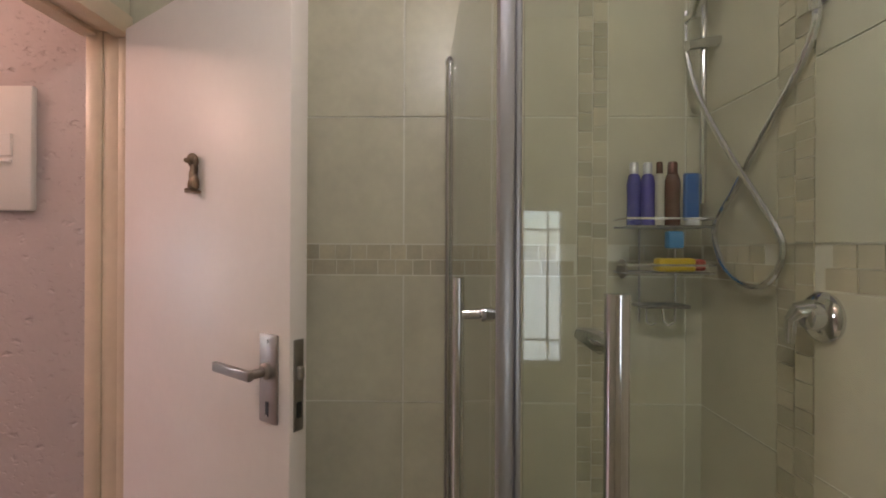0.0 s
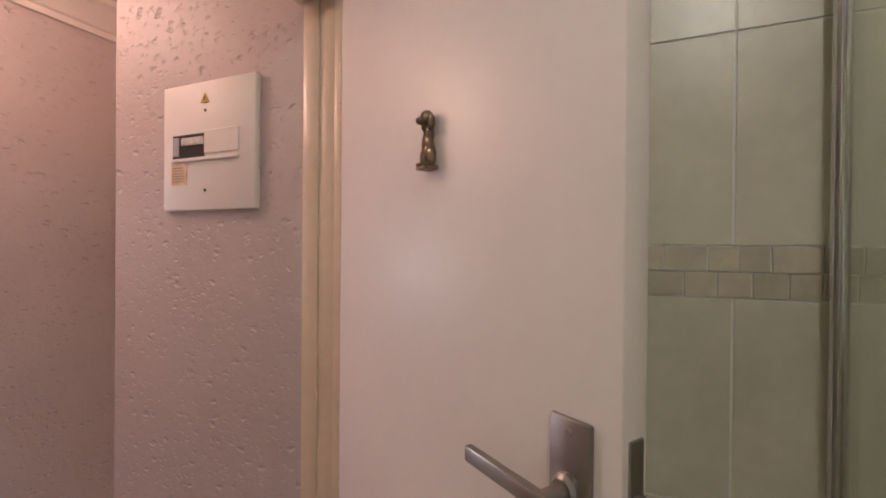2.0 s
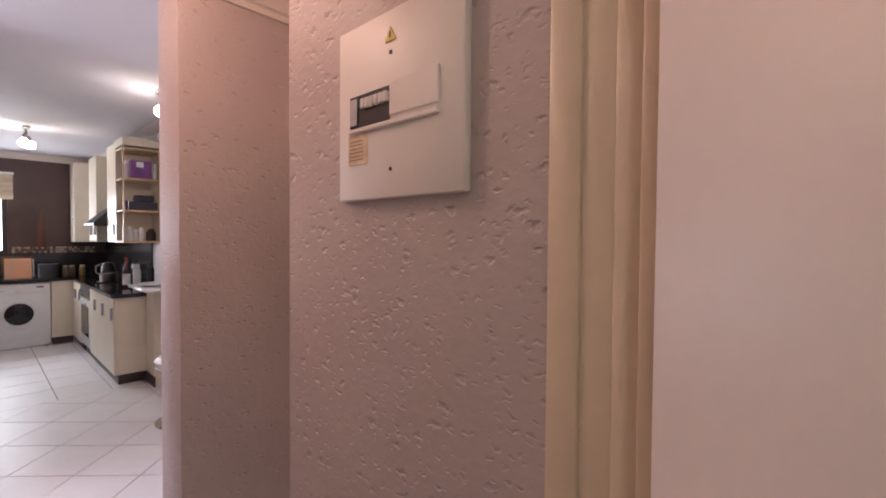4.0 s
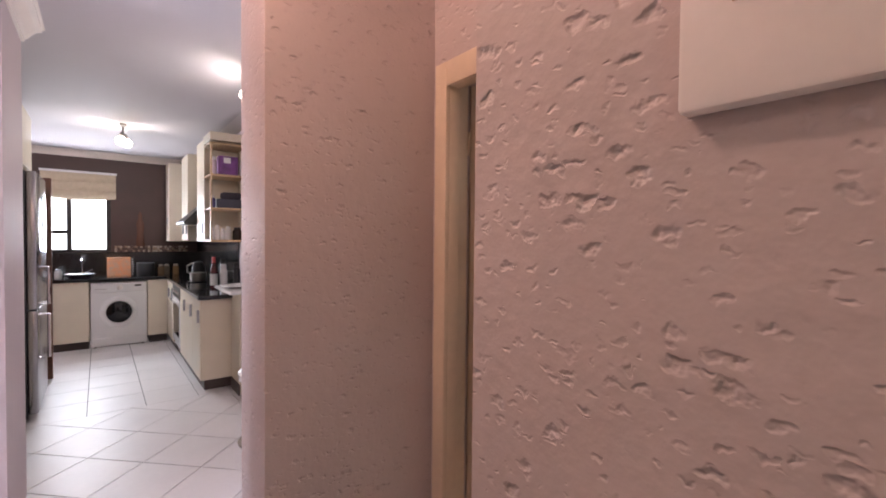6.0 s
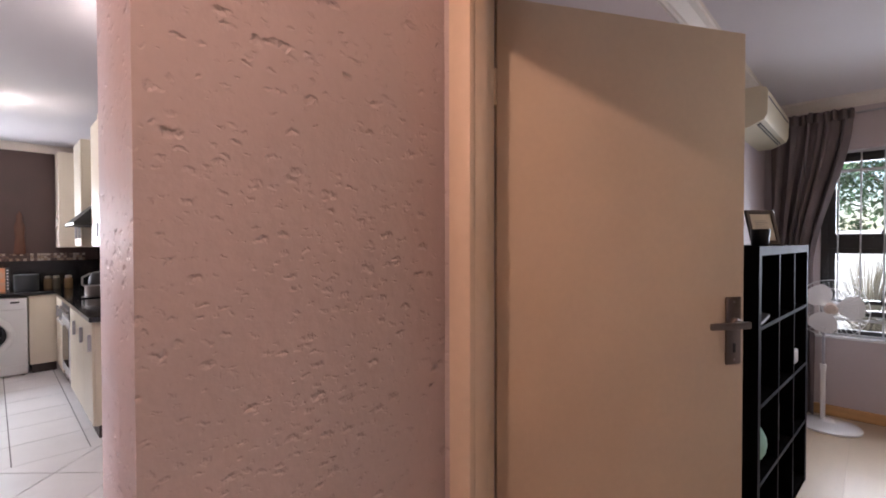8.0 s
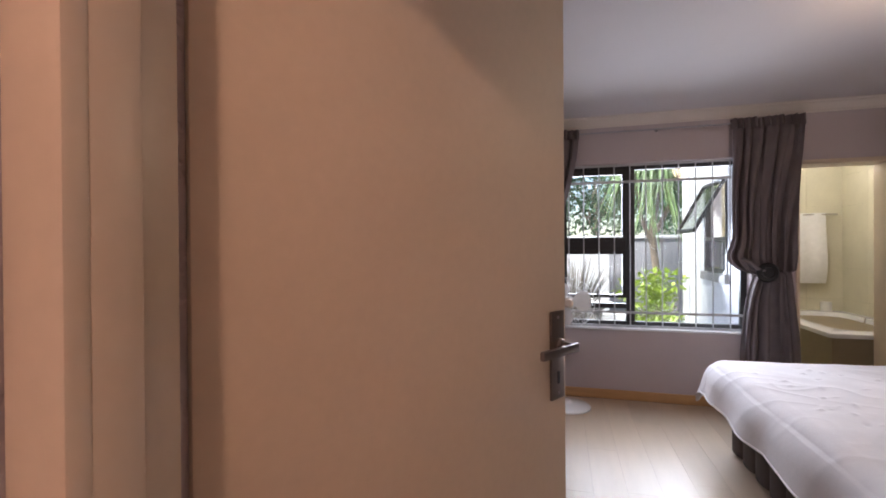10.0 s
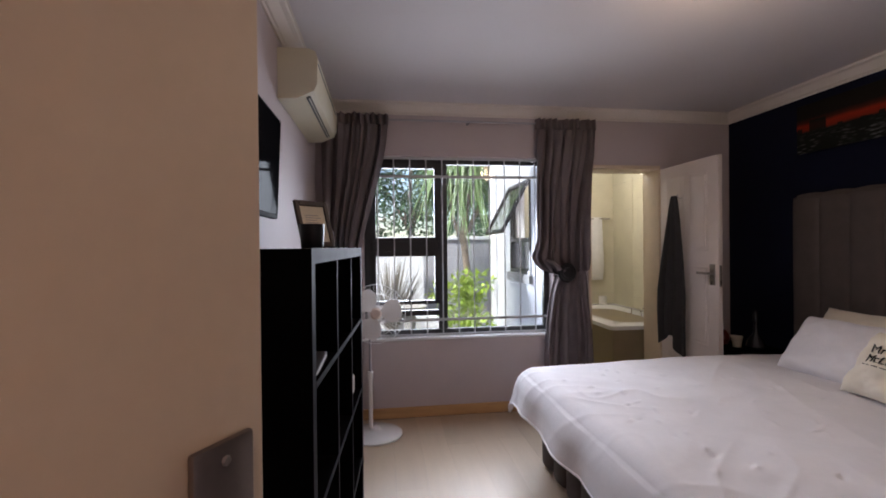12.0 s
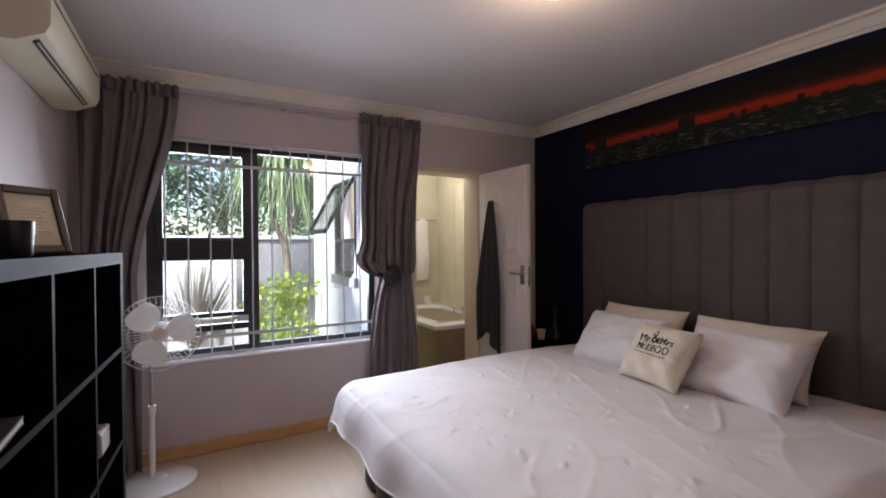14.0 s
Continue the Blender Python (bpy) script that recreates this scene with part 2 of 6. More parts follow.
# ---- building helpers ----
def box(bm, x0, x1, y0, y1, z0, z1, bevel=0.0, seg=1):
    vs = [bm.verts.new((x, y, z)) for z in (z0, z1) for y in (y0, y1) for x in (x0, x1)]
    fs = [bm.faces.new([vs[i] for i in f]) for f in
          ((0, 2, 3, 1), (4, 5, 7, 6), (0, 1, 5, 4), (1, 3, 7, 5), (3, 2, 6, 7), (2, 0, 4, 6))]
    if bevel:
        es = {e for f in fs for e in f.edges}
        bmesh.ops.bevel(bm, geom=list(es), offset=bevel, segments=seg, affect="EDGES", profile=0.5)
    return bm


def B(*a, bevel=0.0, seg=1):
    return box(bmesh.new(), *a, bevel=bevel, seg=seg)


def tube(bm, pts, r, seg=10, cap=True):
    """A round bar along the points; r is one radius or one for each point."""
    pts = [Vector(p) for p in pts]
    rs = r if isinstance(r, (list, tuple)) else [r] * len(pts)
    rings, side = [], None
    for i, p in enumerate(pts):
        d = (pts[min(i + 1, len(pts) - 1)] - pts[max(i - 1, 0)]).normalized()
        if side is None:
            side = d.orthogonal().normalized()
        side = (side - d * side.dot(d)).normalized()
        up = d.cross(side)
        rings.append([bm.verts.new(p + (side * math.cos(a) + up * math.sin(a)) * rs[i])
                      for a in (math.tau * k / seg for k in range(seg))])
    for a, b in zip(rings, rings[1:]):
        for k in range(seg):
            bm.faces.new((a[k], a[(k + 1) % seg], b[(k + 1) % seg], b[k]))
    if cap:
        bm.faces.new(rings[0][::-1])
        bm.faces.new(rings[-1])
    return bm


def T(pts, r, seg=10):
    return tube(bmesh.new(), pts, r, seg)


def lathe(bm, prof, centre, axis=(0, 0, 1), seg=20):
    """A turned body: (radius, height) pairs along the axis from centre."""
    c, ax = Vector(centre), Vector(axis).normalized()
    s = ax.orthogonal().normalized()
    u = ax.cross(s)
    rings = [[bm.verts.new(c + ax * h + (s * math.cos(a) + u * math.sin(a)) * max(r, 1e-4))
              for a in (math.tau * k / seg for k in range(seg))] for r, h in prof]
    for a, b in zip(rings, rings[1:]):
        for k in range(seg):
            bm.faces.new((a[k], a[(k + 1) % seg], b[(k + 1) % seg], b[k]))
    bm.faces.new(rings[0][::-1])
    bm.faces.new(rings[-1])
    return bm


def L(prof, centre, axis=(0, 0, 1), seg=20):
    return lathe(bmesh.new(), prof, centre, axis, seg)


def sheet(f, nu, nv, thick=0.0):
    """A surface from f(u, v) with u, v from 0 to 1, given a thickness along its normals."""
    bm = bmesh.new()
    g = [[bm.verts.new(f(i / nu, j / nv)) for j in range(nv + 1)] for i in range(nu + 1)]
    for i in range(nu):
        for j in range(nv):
            bm.faces.new((g[i][j], g[i + 1][j], g[i + 1][j + 1], g[i][j + 1]))
    if thick:
        bm.normal_update()
        h = [[bm.verts.new(v.co - v.normal * thick) for v in row] for row in g]
        for i in range(nu):
            for j in range(nv):
                bm.faces.new((h[i][j], h[i][j + 1], h[i + 1][j + 1], h[i + 1][j]))
        for i in range(nu):
            for j, k in ((0, 1), (nv, -1)):
                q = (g[i][j], h[i][j], h[i + 1][j], g[i + 1][j])
                bm.faces.new(q[::k])
        for j in range(nv):
            for i, k in ((0, -1), (nu, 1)):
                q = (g[i][j], h[i][j], h[i][j + 1], g[i][j + 1])
                bm.faces.new(q[::k])
    return bm


def mesh(name, bm, material, smooth=35):
    bmesh.ops.recalc_face_normals(bm, faces=bm.faces[:])
    me = bpy.data.meshes.new(name)
    bm.to_mesh(me)
    bm.free()
    me.materials.append(material)
    if smooth:
        me.set_sharp_from_angle(angle=radians(smooth))
        for p in me.polygons:
            p.use_smooth = True
    return me


def part(name, bm, material, parent, label="", smooth=35):
    ob = new(name, mesh(name, bm, material, smooth))
    ob.parent = parent
    ob.matrix_parent_inverse = world_of(parent).inverted()
    if label:
        ob["label"] = label
    return ob


def world_of(ob):
    return ob.matrix_basis if ob.parent is None else world_of(ob.parent) @ ob.matrix_parent_inverse @ ob.matrix_basis


def thing(name, base, label, category, group=""):
    ob = new(name)
    ob.location = base
    ob.matrix_basis = Matrix.Translation(base)
    return tagged(ob, label, category, group)


def solid(name, bm, material, label, category, group="", kind="", smooth=35):
    return tagged(new(name, mesh(name, bm, material, smooth)), label, category, group, kind)


def wall(name, boxes, material, label):
    bm = bmesh.new()
    for b in boxes:
        box(bm, *b)
    return solid(name, bm, material, label, "wall", kind="structure", smooth=0)


# ---- structure ----
CEIL = 2.595
wall("wall_distribution_board", [(-1.911, -1.152, 1.60, 1.72, 0, CEIL), (-1.911, -1.79, 1.72, 2.197, 0, CEIL)], M_WALL,
     "lilac hand-plastered passage wall with scattered pits")
wall("wall_shower_back", [(-1.152, 0.70, 1.613, 1.72, 0, CEIL)], M_GROUT, "grouted wall behind the shower tiles")
wall("wall_shower_side", [(0.583, 0.70, -1.05, 1.613, 0, CEIL)], M_GROUT, "grouted side wall of the shower")
wall("wall_bathroom_entry", [(-1.17, -1.04, -1.05, 0.72, 0, CEIL), (-1.17, -1.04, 0.72, 1.60, 2.10, CEIL)], M_TILE,
     "bathroom wall above and beside the doorway")
wall("wall_bathroom_rear", [(-1.04, 0.21, -1.05, -0.93, 0, CEIL), (0.45, 0.583, -1.05, -0.93, 0, CEIL),
                            (0.21, 0.45, -1.05, -0.93, 0, 0.87), (0.21, 0.45, -1.05, -0.93, 1.67, CEIL)], M_TILE,
     "tiled rear wall of the bathroom with a narrow window")
wall("wall_bedroom_entry", [(-2.80, -2.765, 2.197, 2.34, 0, CEIL), (-1.945, 0.90, 2.197, 2.34, 0, CEIL),
                            (-2.765, -1.945, 2.197, 2.34, 2.03, CEIL)], M_WALL,
     "lilac plastered wall round the bedroom doorway")
wall("wall_kitchen_end", [(-3.06, -2.80, 1.60, 2.34, 0, CEIL)], M_WALL, "thick lilac plastered wall end between kitchen and passage")
wall("wall_television", [(-3.06, -2.80, 2.34, 6.55, 0, CEIL)], M_BEDWALL, "smooth lilac bedroom wall behind the television")
wall("wall_window", [(-2.80, -2.42, 6.30, 6.52, 0, CEIL), (-2.42, -0.80, 6.30, 6.52, 0, 0.655), (-2.42, -0.80, 6.30, 6.52, 2.175, CEIL),
                     (-0.80, -0.475, 6.30, 6.52, 0, CEIL), (-0.475, 0.205, 6.30, 6.52, 2.10, CEIL),
                     (0.205, 0.90, 6.30, 6.52, 0, CEIL)], M_BEDWALL, "pale lilac bedroom wall with window and doorway")
wall("wall_headboard", [(0.90, 1.05, 2.197, 6.52, 0, CEIL)], M_NAVY, "dark navy painted feature wall")
wall("wall_kitchen_back", [(-9.40, -9.25, -3.0, 0.62, 0, CEIL), (-9.40, -9.25, 1.36, 2.75, 0, CEIL),
                           (-9.40, -9.25, 0.62, 1.36, 0, 1.22), (-9.40, -9.25, 0.62, 1.36, 2.02, CEIL)], M_BROWN,
     "dark brown painted kitchen wall")
wall("wall_kitchen_side", [(-9.25, -3.06, 2.44, 2.60, 0, CEIL)], M_BEDWALL, "pale lilac kitchen side wall")
wall("wall_pantry_end", [(-4.84, -4.20, 0.05, 0.90, 0, CEIL)], M_BEDWALL, "pale wall end beside the tall cupboard")
wall("wall_pantry_back", [(-9.25, -4.86, 0.05, 0.15, 0, CEIL)], M_BEDWALL, "pale wall behind the refrigerator")
# Unseen wall; its opening is made up to go with the fill light.
wall("wall_living", [(-9.25, -1.19, -3.1, -3.0, 2.4, CEIL), (-9.25, -6.8, -3.1, -3.0, 0, 2.4), (-3.6, -1.19, -3.1, -3.0, 0, 2.4)],
     M_BEDWALL, "unseen plain living room wall with an added opening for light")
# Last box is unseen, drawn out to block living light from the wall end.
wall("wall_passage", [(-3.3, -1.19, 0.42, 0.54, 0, CEIL), (-1.19, -1.06, -3.1, -1.05, 0, CEIL), (-3.42, -3.3, -3.0, 0.97, 0, CEIL)], M_WALL, "unseen lilac plastered passage walls, one lengthened to block light")

solid("floor_bathroom", B(-1.19, 0.70, -1.05, 1.72, -0.12, 0), M_BEIGE, "beige tiled bathroom floor", "floor", kind="structure", smooth=0)
solid("floor_bedroom", B(-2.80, 0.95, 2.197, 6.52, -0.12, -0.012), M_PLINTH, "dark underlay below the laminate planks", "floor", kind="structure", smooth=0)
solid("floor_kitchen", B(-9.4, -1.19, -3.1, 2.197, -0.12, -0.008), M_KGROUT, "grey grout bed of the white tiled floor", "floor", kind="structure", smooth=0)
solid("floor_kitchen_side", B(-9.4, -3.06, 2.197, 2.75, -0.12, -0.008), M_KGROUT, "grey grout bed along the kitchen wall", "floor", kind="structure", smooth=0)
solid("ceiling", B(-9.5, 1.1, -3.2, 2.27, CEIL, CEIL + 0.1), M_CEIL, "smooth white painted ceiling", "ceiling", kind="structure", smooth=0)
solid("ceiling_bedroom", B(-9.5, 1.1, 2.27, 6.60, CEIL, CEIL + 0.1), M_CEIL_LIT, "smooth white painted bedroom ceiling", "ceiling", kind="structure", smooth=0)


def cornice(name, a, b, inward, k=1.0):
    """A coved plaster cornice along a wall from a to b; inward is the way into the room."""
    prof = [(0.0, -0.085), (0.012, -0.085), (0.016, -0.07), (0.026, -0.066), (0.040, -0.045), (0.062, -0.024), (0.084, -0.016),
            (0.088, -0.004), (0.10, -0.001), (0.0, -0.001)]
    bm = bmesh.new()
    a, b, n = Vector((*a, CEIL)), Vector((*b, CEIL)), Vector((*inward, 0))
    ra, rb = ([bm.verts.new(p + n * d * k + Vector((0, 0, h * k))) for d, h in prof] for p in (a, b))
    for i in range(len(prof)):
        j = (i + 1) % len(prof)
        bm.faces.new((ra[i], ra[j], rb[j], rb[i]))
    bm.faces.new(ra)
    bm.faces.new(rb[::-1])
    return solid(name, bm, M_CORN, "off-white moulded plaster cornice", "cornice", kind="structure", smooth=20)


cornice("trim_cornice_window", (-2.80, 6.30), (0.90, 6.30), (0, -1))
cornice("trim_cornice_headboard", (0.90, 2.34), (0.90, 6.30), (-1, 0))
cornice("trim_cornice_television", (-2.80, 2.34), (-2.80, 6.30), (1, 0))
cornice("trim_cornice_entry", (-2.80, 2.34), (0.90, 2.34), (0, 1))
cornice("trim_cornice_recess", (-2.80, 1.60), (-2.80, 2.197), (1, 0), 1.6)
cornice("trim_cornice_kitchen_back", (-9.25, 0.15), (-9.25, 2.60), (1, 0))
cornice("trim_cornice_pantry", (-4.20, 0.05), (-4.20, 0.90), (1, 0))
cornice("trim_cornice_pantry_end", (-4.84, 0.90), (-4.10, 0.90), (0, 1))

solid("baseboard_window", B(-2.80, -0.475, 6.281, 6.30, 0, 0.085, bevel=0.004), M_SKIRT, "varnished pine skirting board", "skirting", kind="structure")
solid("baseboard_television", B(-2.80, -2.782, 2.36, 6.28, 0, 0.085, bevel=0.004), M_SKIRT, "varnished pine skirting board", "skirting", kind="structure")
solid("window_sill_board", B(-2.45, -0.78, 6.272, 6.42, 0.640, 0.660, bevel=0.004), M_WHITE, "white painted window sill", "sill", kind="structure")


def turned(bm, m):
    bmesh.ops.transform(bm, matrix=m, verts=bm.verts[:])
    return bm


def steel_frame(name, boxes, label):
    bm = bmesh.new()
    for b in boxes:
        box(bm, *b, bevel=0.004, seg=2)
    return solid(name, bm, M_FRAME, label, "door frame", kind="structure")


steel_frame("door_frame_bathroom", [
    (-1.160, -1.112, 1.590, 1.606, 0, 2.085), (-1.114, -1.066, 1.595, 1.611, 0, 2.07), (-1.068, -1.032, 1.592, 1.611, 0, 2.085), (-1.034, -1.004, 1.586, 1.611, 0, 2.06),
    (-1.178, -1.128, 0.70, 1.602, 2.050, 2.105), (-1.130, -1.080, 0.70, 1.60, 2.062, 2.104), (-1.082, -1.030, 0.70, 1.60, 2.045, 2.105),
    (-1.178, -1.030, 0.70, 0.745, 0, 2.105)], "cream enamelled steel door frame of the bathroom")
steel_frame("door_frame_bedroom", [
    (-2.768, -2.706, 2.176, 2.197, 0, 2.068), (-2.752, -2.706, 2.195, 2.240, 0, 1.99), (-2.766, -2.748, 2.238, 2.316, 0, 2.038),
    (-2.706, -2.012, 2.1765, 2.197, 1.983, 2.068), (-2.706, -2.012, 2.195, 2.240, 1.983, 2.036), (-2.748, -1.972, 2.238, 2.316, 2.0365, 2.048),
    (-2.012, -1.948, 2.176, 2.197, 0, 2.068), (-2.012, -1.966, 2.195, 2.240, 0, 1.99), (-1.972, -1.946, 2.238, 2.316, 0, 2.038)],
    "cream enamelled steel door frame of the bedroom")
steel_frame("door_frame_ensuite", [
    (-0.478, -0.452, 6.285, 6.53, 0, 2.10), (0.186, 0.208, 6.285, 6.53, 0, 2.10), (-0.478, 0.208, 6.285, 6.53, 2.085, 2.12)],
    "cream door frame of the en-suite bathroom")


def lever_set(leaf, m, u, z0, z1, zl, metal, far=False):
    """Plate, lever, keyhole and screws on the face of a leaf, and the lock in its edge."""
    pl = part("handle_plate", turned(B(u - 0.026, u + 0.026, -0.007, 0.0, z0, z1, bevel=0.003, seg=2), m), metal, leaf, "brushed metal handle plate")
    lv = B(u - 0.118, u + 0.010, -0.054, -0.043, zl - 0.0095, zl + 0.0095, bevel=0.003, seg=2)
    for v in lv.verts:
        v.co.y += 0.006 * min(1, max(0, (u - v.co.x) / 0.11))
    part("lever", turned(lv, m), metal, pl, "flat bar lever")
    part("spindle", turned(T([(u, -0.005, zl), (u, -0.046, zl)], 0.0088, 12), m), metal, pl)
    part("rose", turned(L([(0.016, 0), (0.016, 0.008), (0.012, 0.012)], (u, -0.006, zl), (0, -1, 0), 16), m), metal, pl)
    part("keyhole", turned(B(u - 0.004, u + 0.004, -0.0085, -0.006, zl - 0.085, zl - 0.058), m), M_BLACK, pl)
    for z in (z0 + 0.014, z1 - 0.014):
        part("screw", turned(L([(0.004, 0), (0.003, 0.002)], (u, -0.007, z), (0, -1, 0), 8), m), M_STEEL, pl)


def door_leaf(name, hinge, angle, width, top, face, label, plate, metal, bevel=0.003, inset=0.055):
    m = Matrix.Translation((hinge[0], hinge[1], 0)) @ Matrix.Rotation(radians(angle), 4, "Z")
    d = thing(name, (hinge[0], hinge[1], 0.008), label, "door")
    d["kind"] = "structure"
    leaf = part("leaf", turned(B(0.0, width, 0.0, 0.04, 0.008, top, bevel=bevel, seg=2), m), face, d)
    lever_set(leaf, m, width - inset, *plate, metal)
    lock = part("lock_forend", turned(B(width - 0.001, width + 0.0025, 0.009, 0.031, plate[0] - 0.01, plate[1] - 0.008, bevel=0.001), m), M_STEEL, leaf, "steel lock plate in the door edge")
    part("latch", turned(B(width, width + 0.012, 0.013, 0.027, plate[2] - 0.012, plate[2] + 0.012, bevel=0.003), m), M_STEEL, lock)
    part("dead_bolt", turned(B(width, width + 0.004, 0.014, 0.026, plate[2] - 0.085, plate[2] - 0.055, bevel=0.001), m), M_BLACK, lock)
    for z in (0.25, top - 0.22):
        part("hinge", turned(T([(-0.006, 0.004, z - 0.045), (-0.006, 0.004, z + 0.045)], 0.006, 10), m), M_FRAME, leaf, "painted butt hinge")
    return d, leaf, m


bath_door, bath_leaf, BM = door_leaf("door_bathroom", (-0.997, 1.525), -31.9, 0.681, 2.035, M_DOORW,
                                     "white painted flush bathroom door standing open", (1.119, 1.288, 1.218), M_STEEL)
bed_door, bed_leaf, DM = door_leaf("door_bedroom", (-2.756, 2.336), 59.2, 0.767, 2.033, M_DOORC,
                                   "cream painted flush bedroom door standing open", (1.080, 1.275, 1.200), mat("bronzed_steel", (0.24, 0.20, 0.18), 0.42, 1.0, 0.08, 20), inset=0.042)
ens_door, ens_leaf, EM = door_leaf("door_ensuite", (0.204, 6.285), -88.6, 0.665, 2.085, M_DOORW,
                                   "white panelled en-suite door standing open", (1.10, 1.26, 1.19), M_STEEL)
for u0, u1, z0, z1 in ((0.09, 0.30, 1.36, 1.98), (0.37, 0.57, 1.36, 1.98), (0.09, 0.30, 0.62, 1.24), (0.37, 0.57, 0.62, 1.24),
                       (0.09, 0.30, 0.12, 0.5), (0.37, 0.57, 0.12, 0.5)):
    bm = B(u0, u1, -0.004, 0.002, z0, z1, bevel=0.003)
    box(bm, u0 + 0.025, u1 - 0.025, -0.009, 0.002, z0 + 0.025, z1 - 0.025, bevel=0.005)
    part("door_panel", turned(bm, EM), M_DOORW, ens_leaf)

# bronze seated dog on the bathroom door
def blob(bm, centre, radii, seg=10):
    """A rounded lump with three radii."""
    m = Matrix.Translation(centre) @ Matrix.Diagonal((*radii, 1))
    bmesh.ops.create_uvsphere(bm, u_segments=seg, v_segments=seg - 3, radius=1.0, matrix=m)
    return bm


bm = bmesh.new()
for c, rad in (((0, -0.012, 0.0745), (0.0125, 0.012, 0.0125)), ((-0.012, -0.011, 0.068), (0.0055, 0.007, 0.012)), ((0.0115, -0.010, 0.069), (0.0055, 0.007, 0.013)),
               ((-0.002, -0.023, 0.069), (0.007, 0.008, 0.006)), ((0.0, -0.009, 0.052), (0.0085, 0.009, 0.016)), ((-0.002, -0.010, 0.036), (0.0105, 0.010, 0.020)),
               ((0.004, -0.009, 0.022), (0.013, 0.010, 0.019)), ((0.011, -0.011, 0.018), (0.0085, 0.010, 0.015)), ((-0.009, -0.013, 0.016), (0.0055, 0.007, 0.015)),
               ((-0.010, -0.018, 0.006), (0.007, 0.009, 0.004)), ((0.013, -0.018, 0.006), (0.008, 0.009, 0.004))):
    blob(bm, (c[0] * 0.7 + 0.366, c[1], c[2] + 1.572), (rad[0] * 0.72, rad[1], rad[2]))
box(bm, 0.352, 0.381, -0.024, 0.0, 1.571, 1.577, bevel=0.002)
solid("door_ornament", turned(bm, BM), M_BRASS, "small bronze seated dog fixed on the white door", "ornament")


# ---- passage ----
def board():
    d = thing("distribution_board", (-1.48, 1.60, 1.553), "white plastic electrical distribution board set in the plaster wall", "fuse box")
    cover = part("cover", B(-1.660, -1.306, 1.582, 1.601, 1.553, 1.906, bevel=0.005, seg=2), mat("board_plastic", (0.80, 0.76, 0.72), 0.5, 0, 0.03, 6), d)
    part("switch_recess", B(-1.617, -1.490, 1.5805, 1.584, 1.700, 1.764), M_BLACK, cover)
    for k in range(6):
        x = -1.575 + k * 0.0142
        part("breaker", B(x, x + 0.011, 1.573, 1.584, 1.733, 1.754, bevel=0.002), M_WHITEP, cover)
    part("breaker_body", B(-1.612, -1.590, 1.577, 1.584, 1.705, 1.758, bevel=0.001), M_ALU, cover)
    part("blank_cover", B(-1.489, -1.360, 1.577, 1.584, 1.706, 1.770, bevel=0.002), M_WHITEP, cover)
    part("blank_rail", B(-1.617, -1.360, 1.574, 1.584, 1.688, 1.697, bevel=0.002), M_WHITEP, cover)
    part("paper_label", B(-1.622, -1.560, 1.580, 1.583, 1.625, 1.686), mat("paper_label", (0.76, 0.60, 0.45), 0.8, 0, 0.15, 30), cover, "curling paper circuit list")
    for k in range(6):
        part("print_line", B(-1.617, -1.572, 1.5792, 1.581, 1.634 + k * 0.0075, 1.636 + k * 0.0075), mat("faded_ink", (0.45, 0.28, 0.18), 0.8), cover)
    bm = bmesh.new()
    v = [bm.verts.new((-1.489 + a, y, 1.846 + b)) for y in (1.5795, 1.583) for a, b in ((-0.015, 0), (0.015, 0), (0, 0.026))]
    bm.faces.new(v[:3]), bm.faces.new(v[3:][::-1])
    for i in range(3):
        bm.faces.new((v[i], v[(i + 1) % 3], v[3 + (i + 1) % 3], v[3 + i]))
    tri = part("warning_sign", bm, mat("warning_yellow", (0.62, 0.45, 0.03), 0.5), cover, "yellow warning triangle", 0)
    part("bolt_symbol", B(-1.4905, -1.4875, 1.5785, 1.580, 1.851, 1.863), M_BLACK, tri)
    for x, z in ((-1.489, 1.825), (-1.489, 1.607)):
        part("screw", L([(0.0045, 0), (0.003, 0.002)], (x, 1.582, z), (0, -1, 0), 10), M_BLACK, cover)


board()

# ---- bathroom fittings ----
sh = thing("shower_enclosure", (0.25, 1.2, 0.0), "framed glass corner shower enclosure with chrome bar handles", "shower")
side = part("side_glass", turned(B(-0.004, 0.004, 0.0, 0.735, 0.06, 1.97), Matrix.Translation((-0.070, 0.835, 0)) @ Matrix.Rotation(radians(4.3), 4, "Z")), M_GLASS, sh, "clear glass side door")
front = part("front_glass", B(-0.05, 0.588, 0.806, 0.814, 0.06, 1.97), M_GLASS, sh, "clear glass front panel")
side.visible_shadow = front.visible_shadow = False
bm = B(-0.077, -0.060, 0.800, 0.824, 0.0, 2.35, bevel=0.005, seg=2)
box(bm, -0.060, -0.053, 0.803, 0.818, 0.0, 2.35, bevel=0.002)
part("corner_post", bm, M_ALU, sh, "satin aluminium corner post")
part("wall_tube", T([(-0.128, 1.575, 0.06), (-0.128, 1.575, 1.96)], 0.0125, 14), M_CHROME, sh, "chrome pivot tube")
part("tube_cap", L([(0.0135, 0), (0.0135, 0.012), (0.008, 0.02)], (-0.128, 1.575, 1.958), seg=14), M_CHROME, sh)
part("tray", B(-0.13, 0.592, 0.78, 1.605, 0.0, 0.06, bevel=0.01), M_WHITE, sh, "white shower tray")
h1 = part("bar_handle", T([(-0.114, 0.905, 0.86), (-0.114, 0.905, 1.415)], 0.0072, 14), M_CHROME, sh)
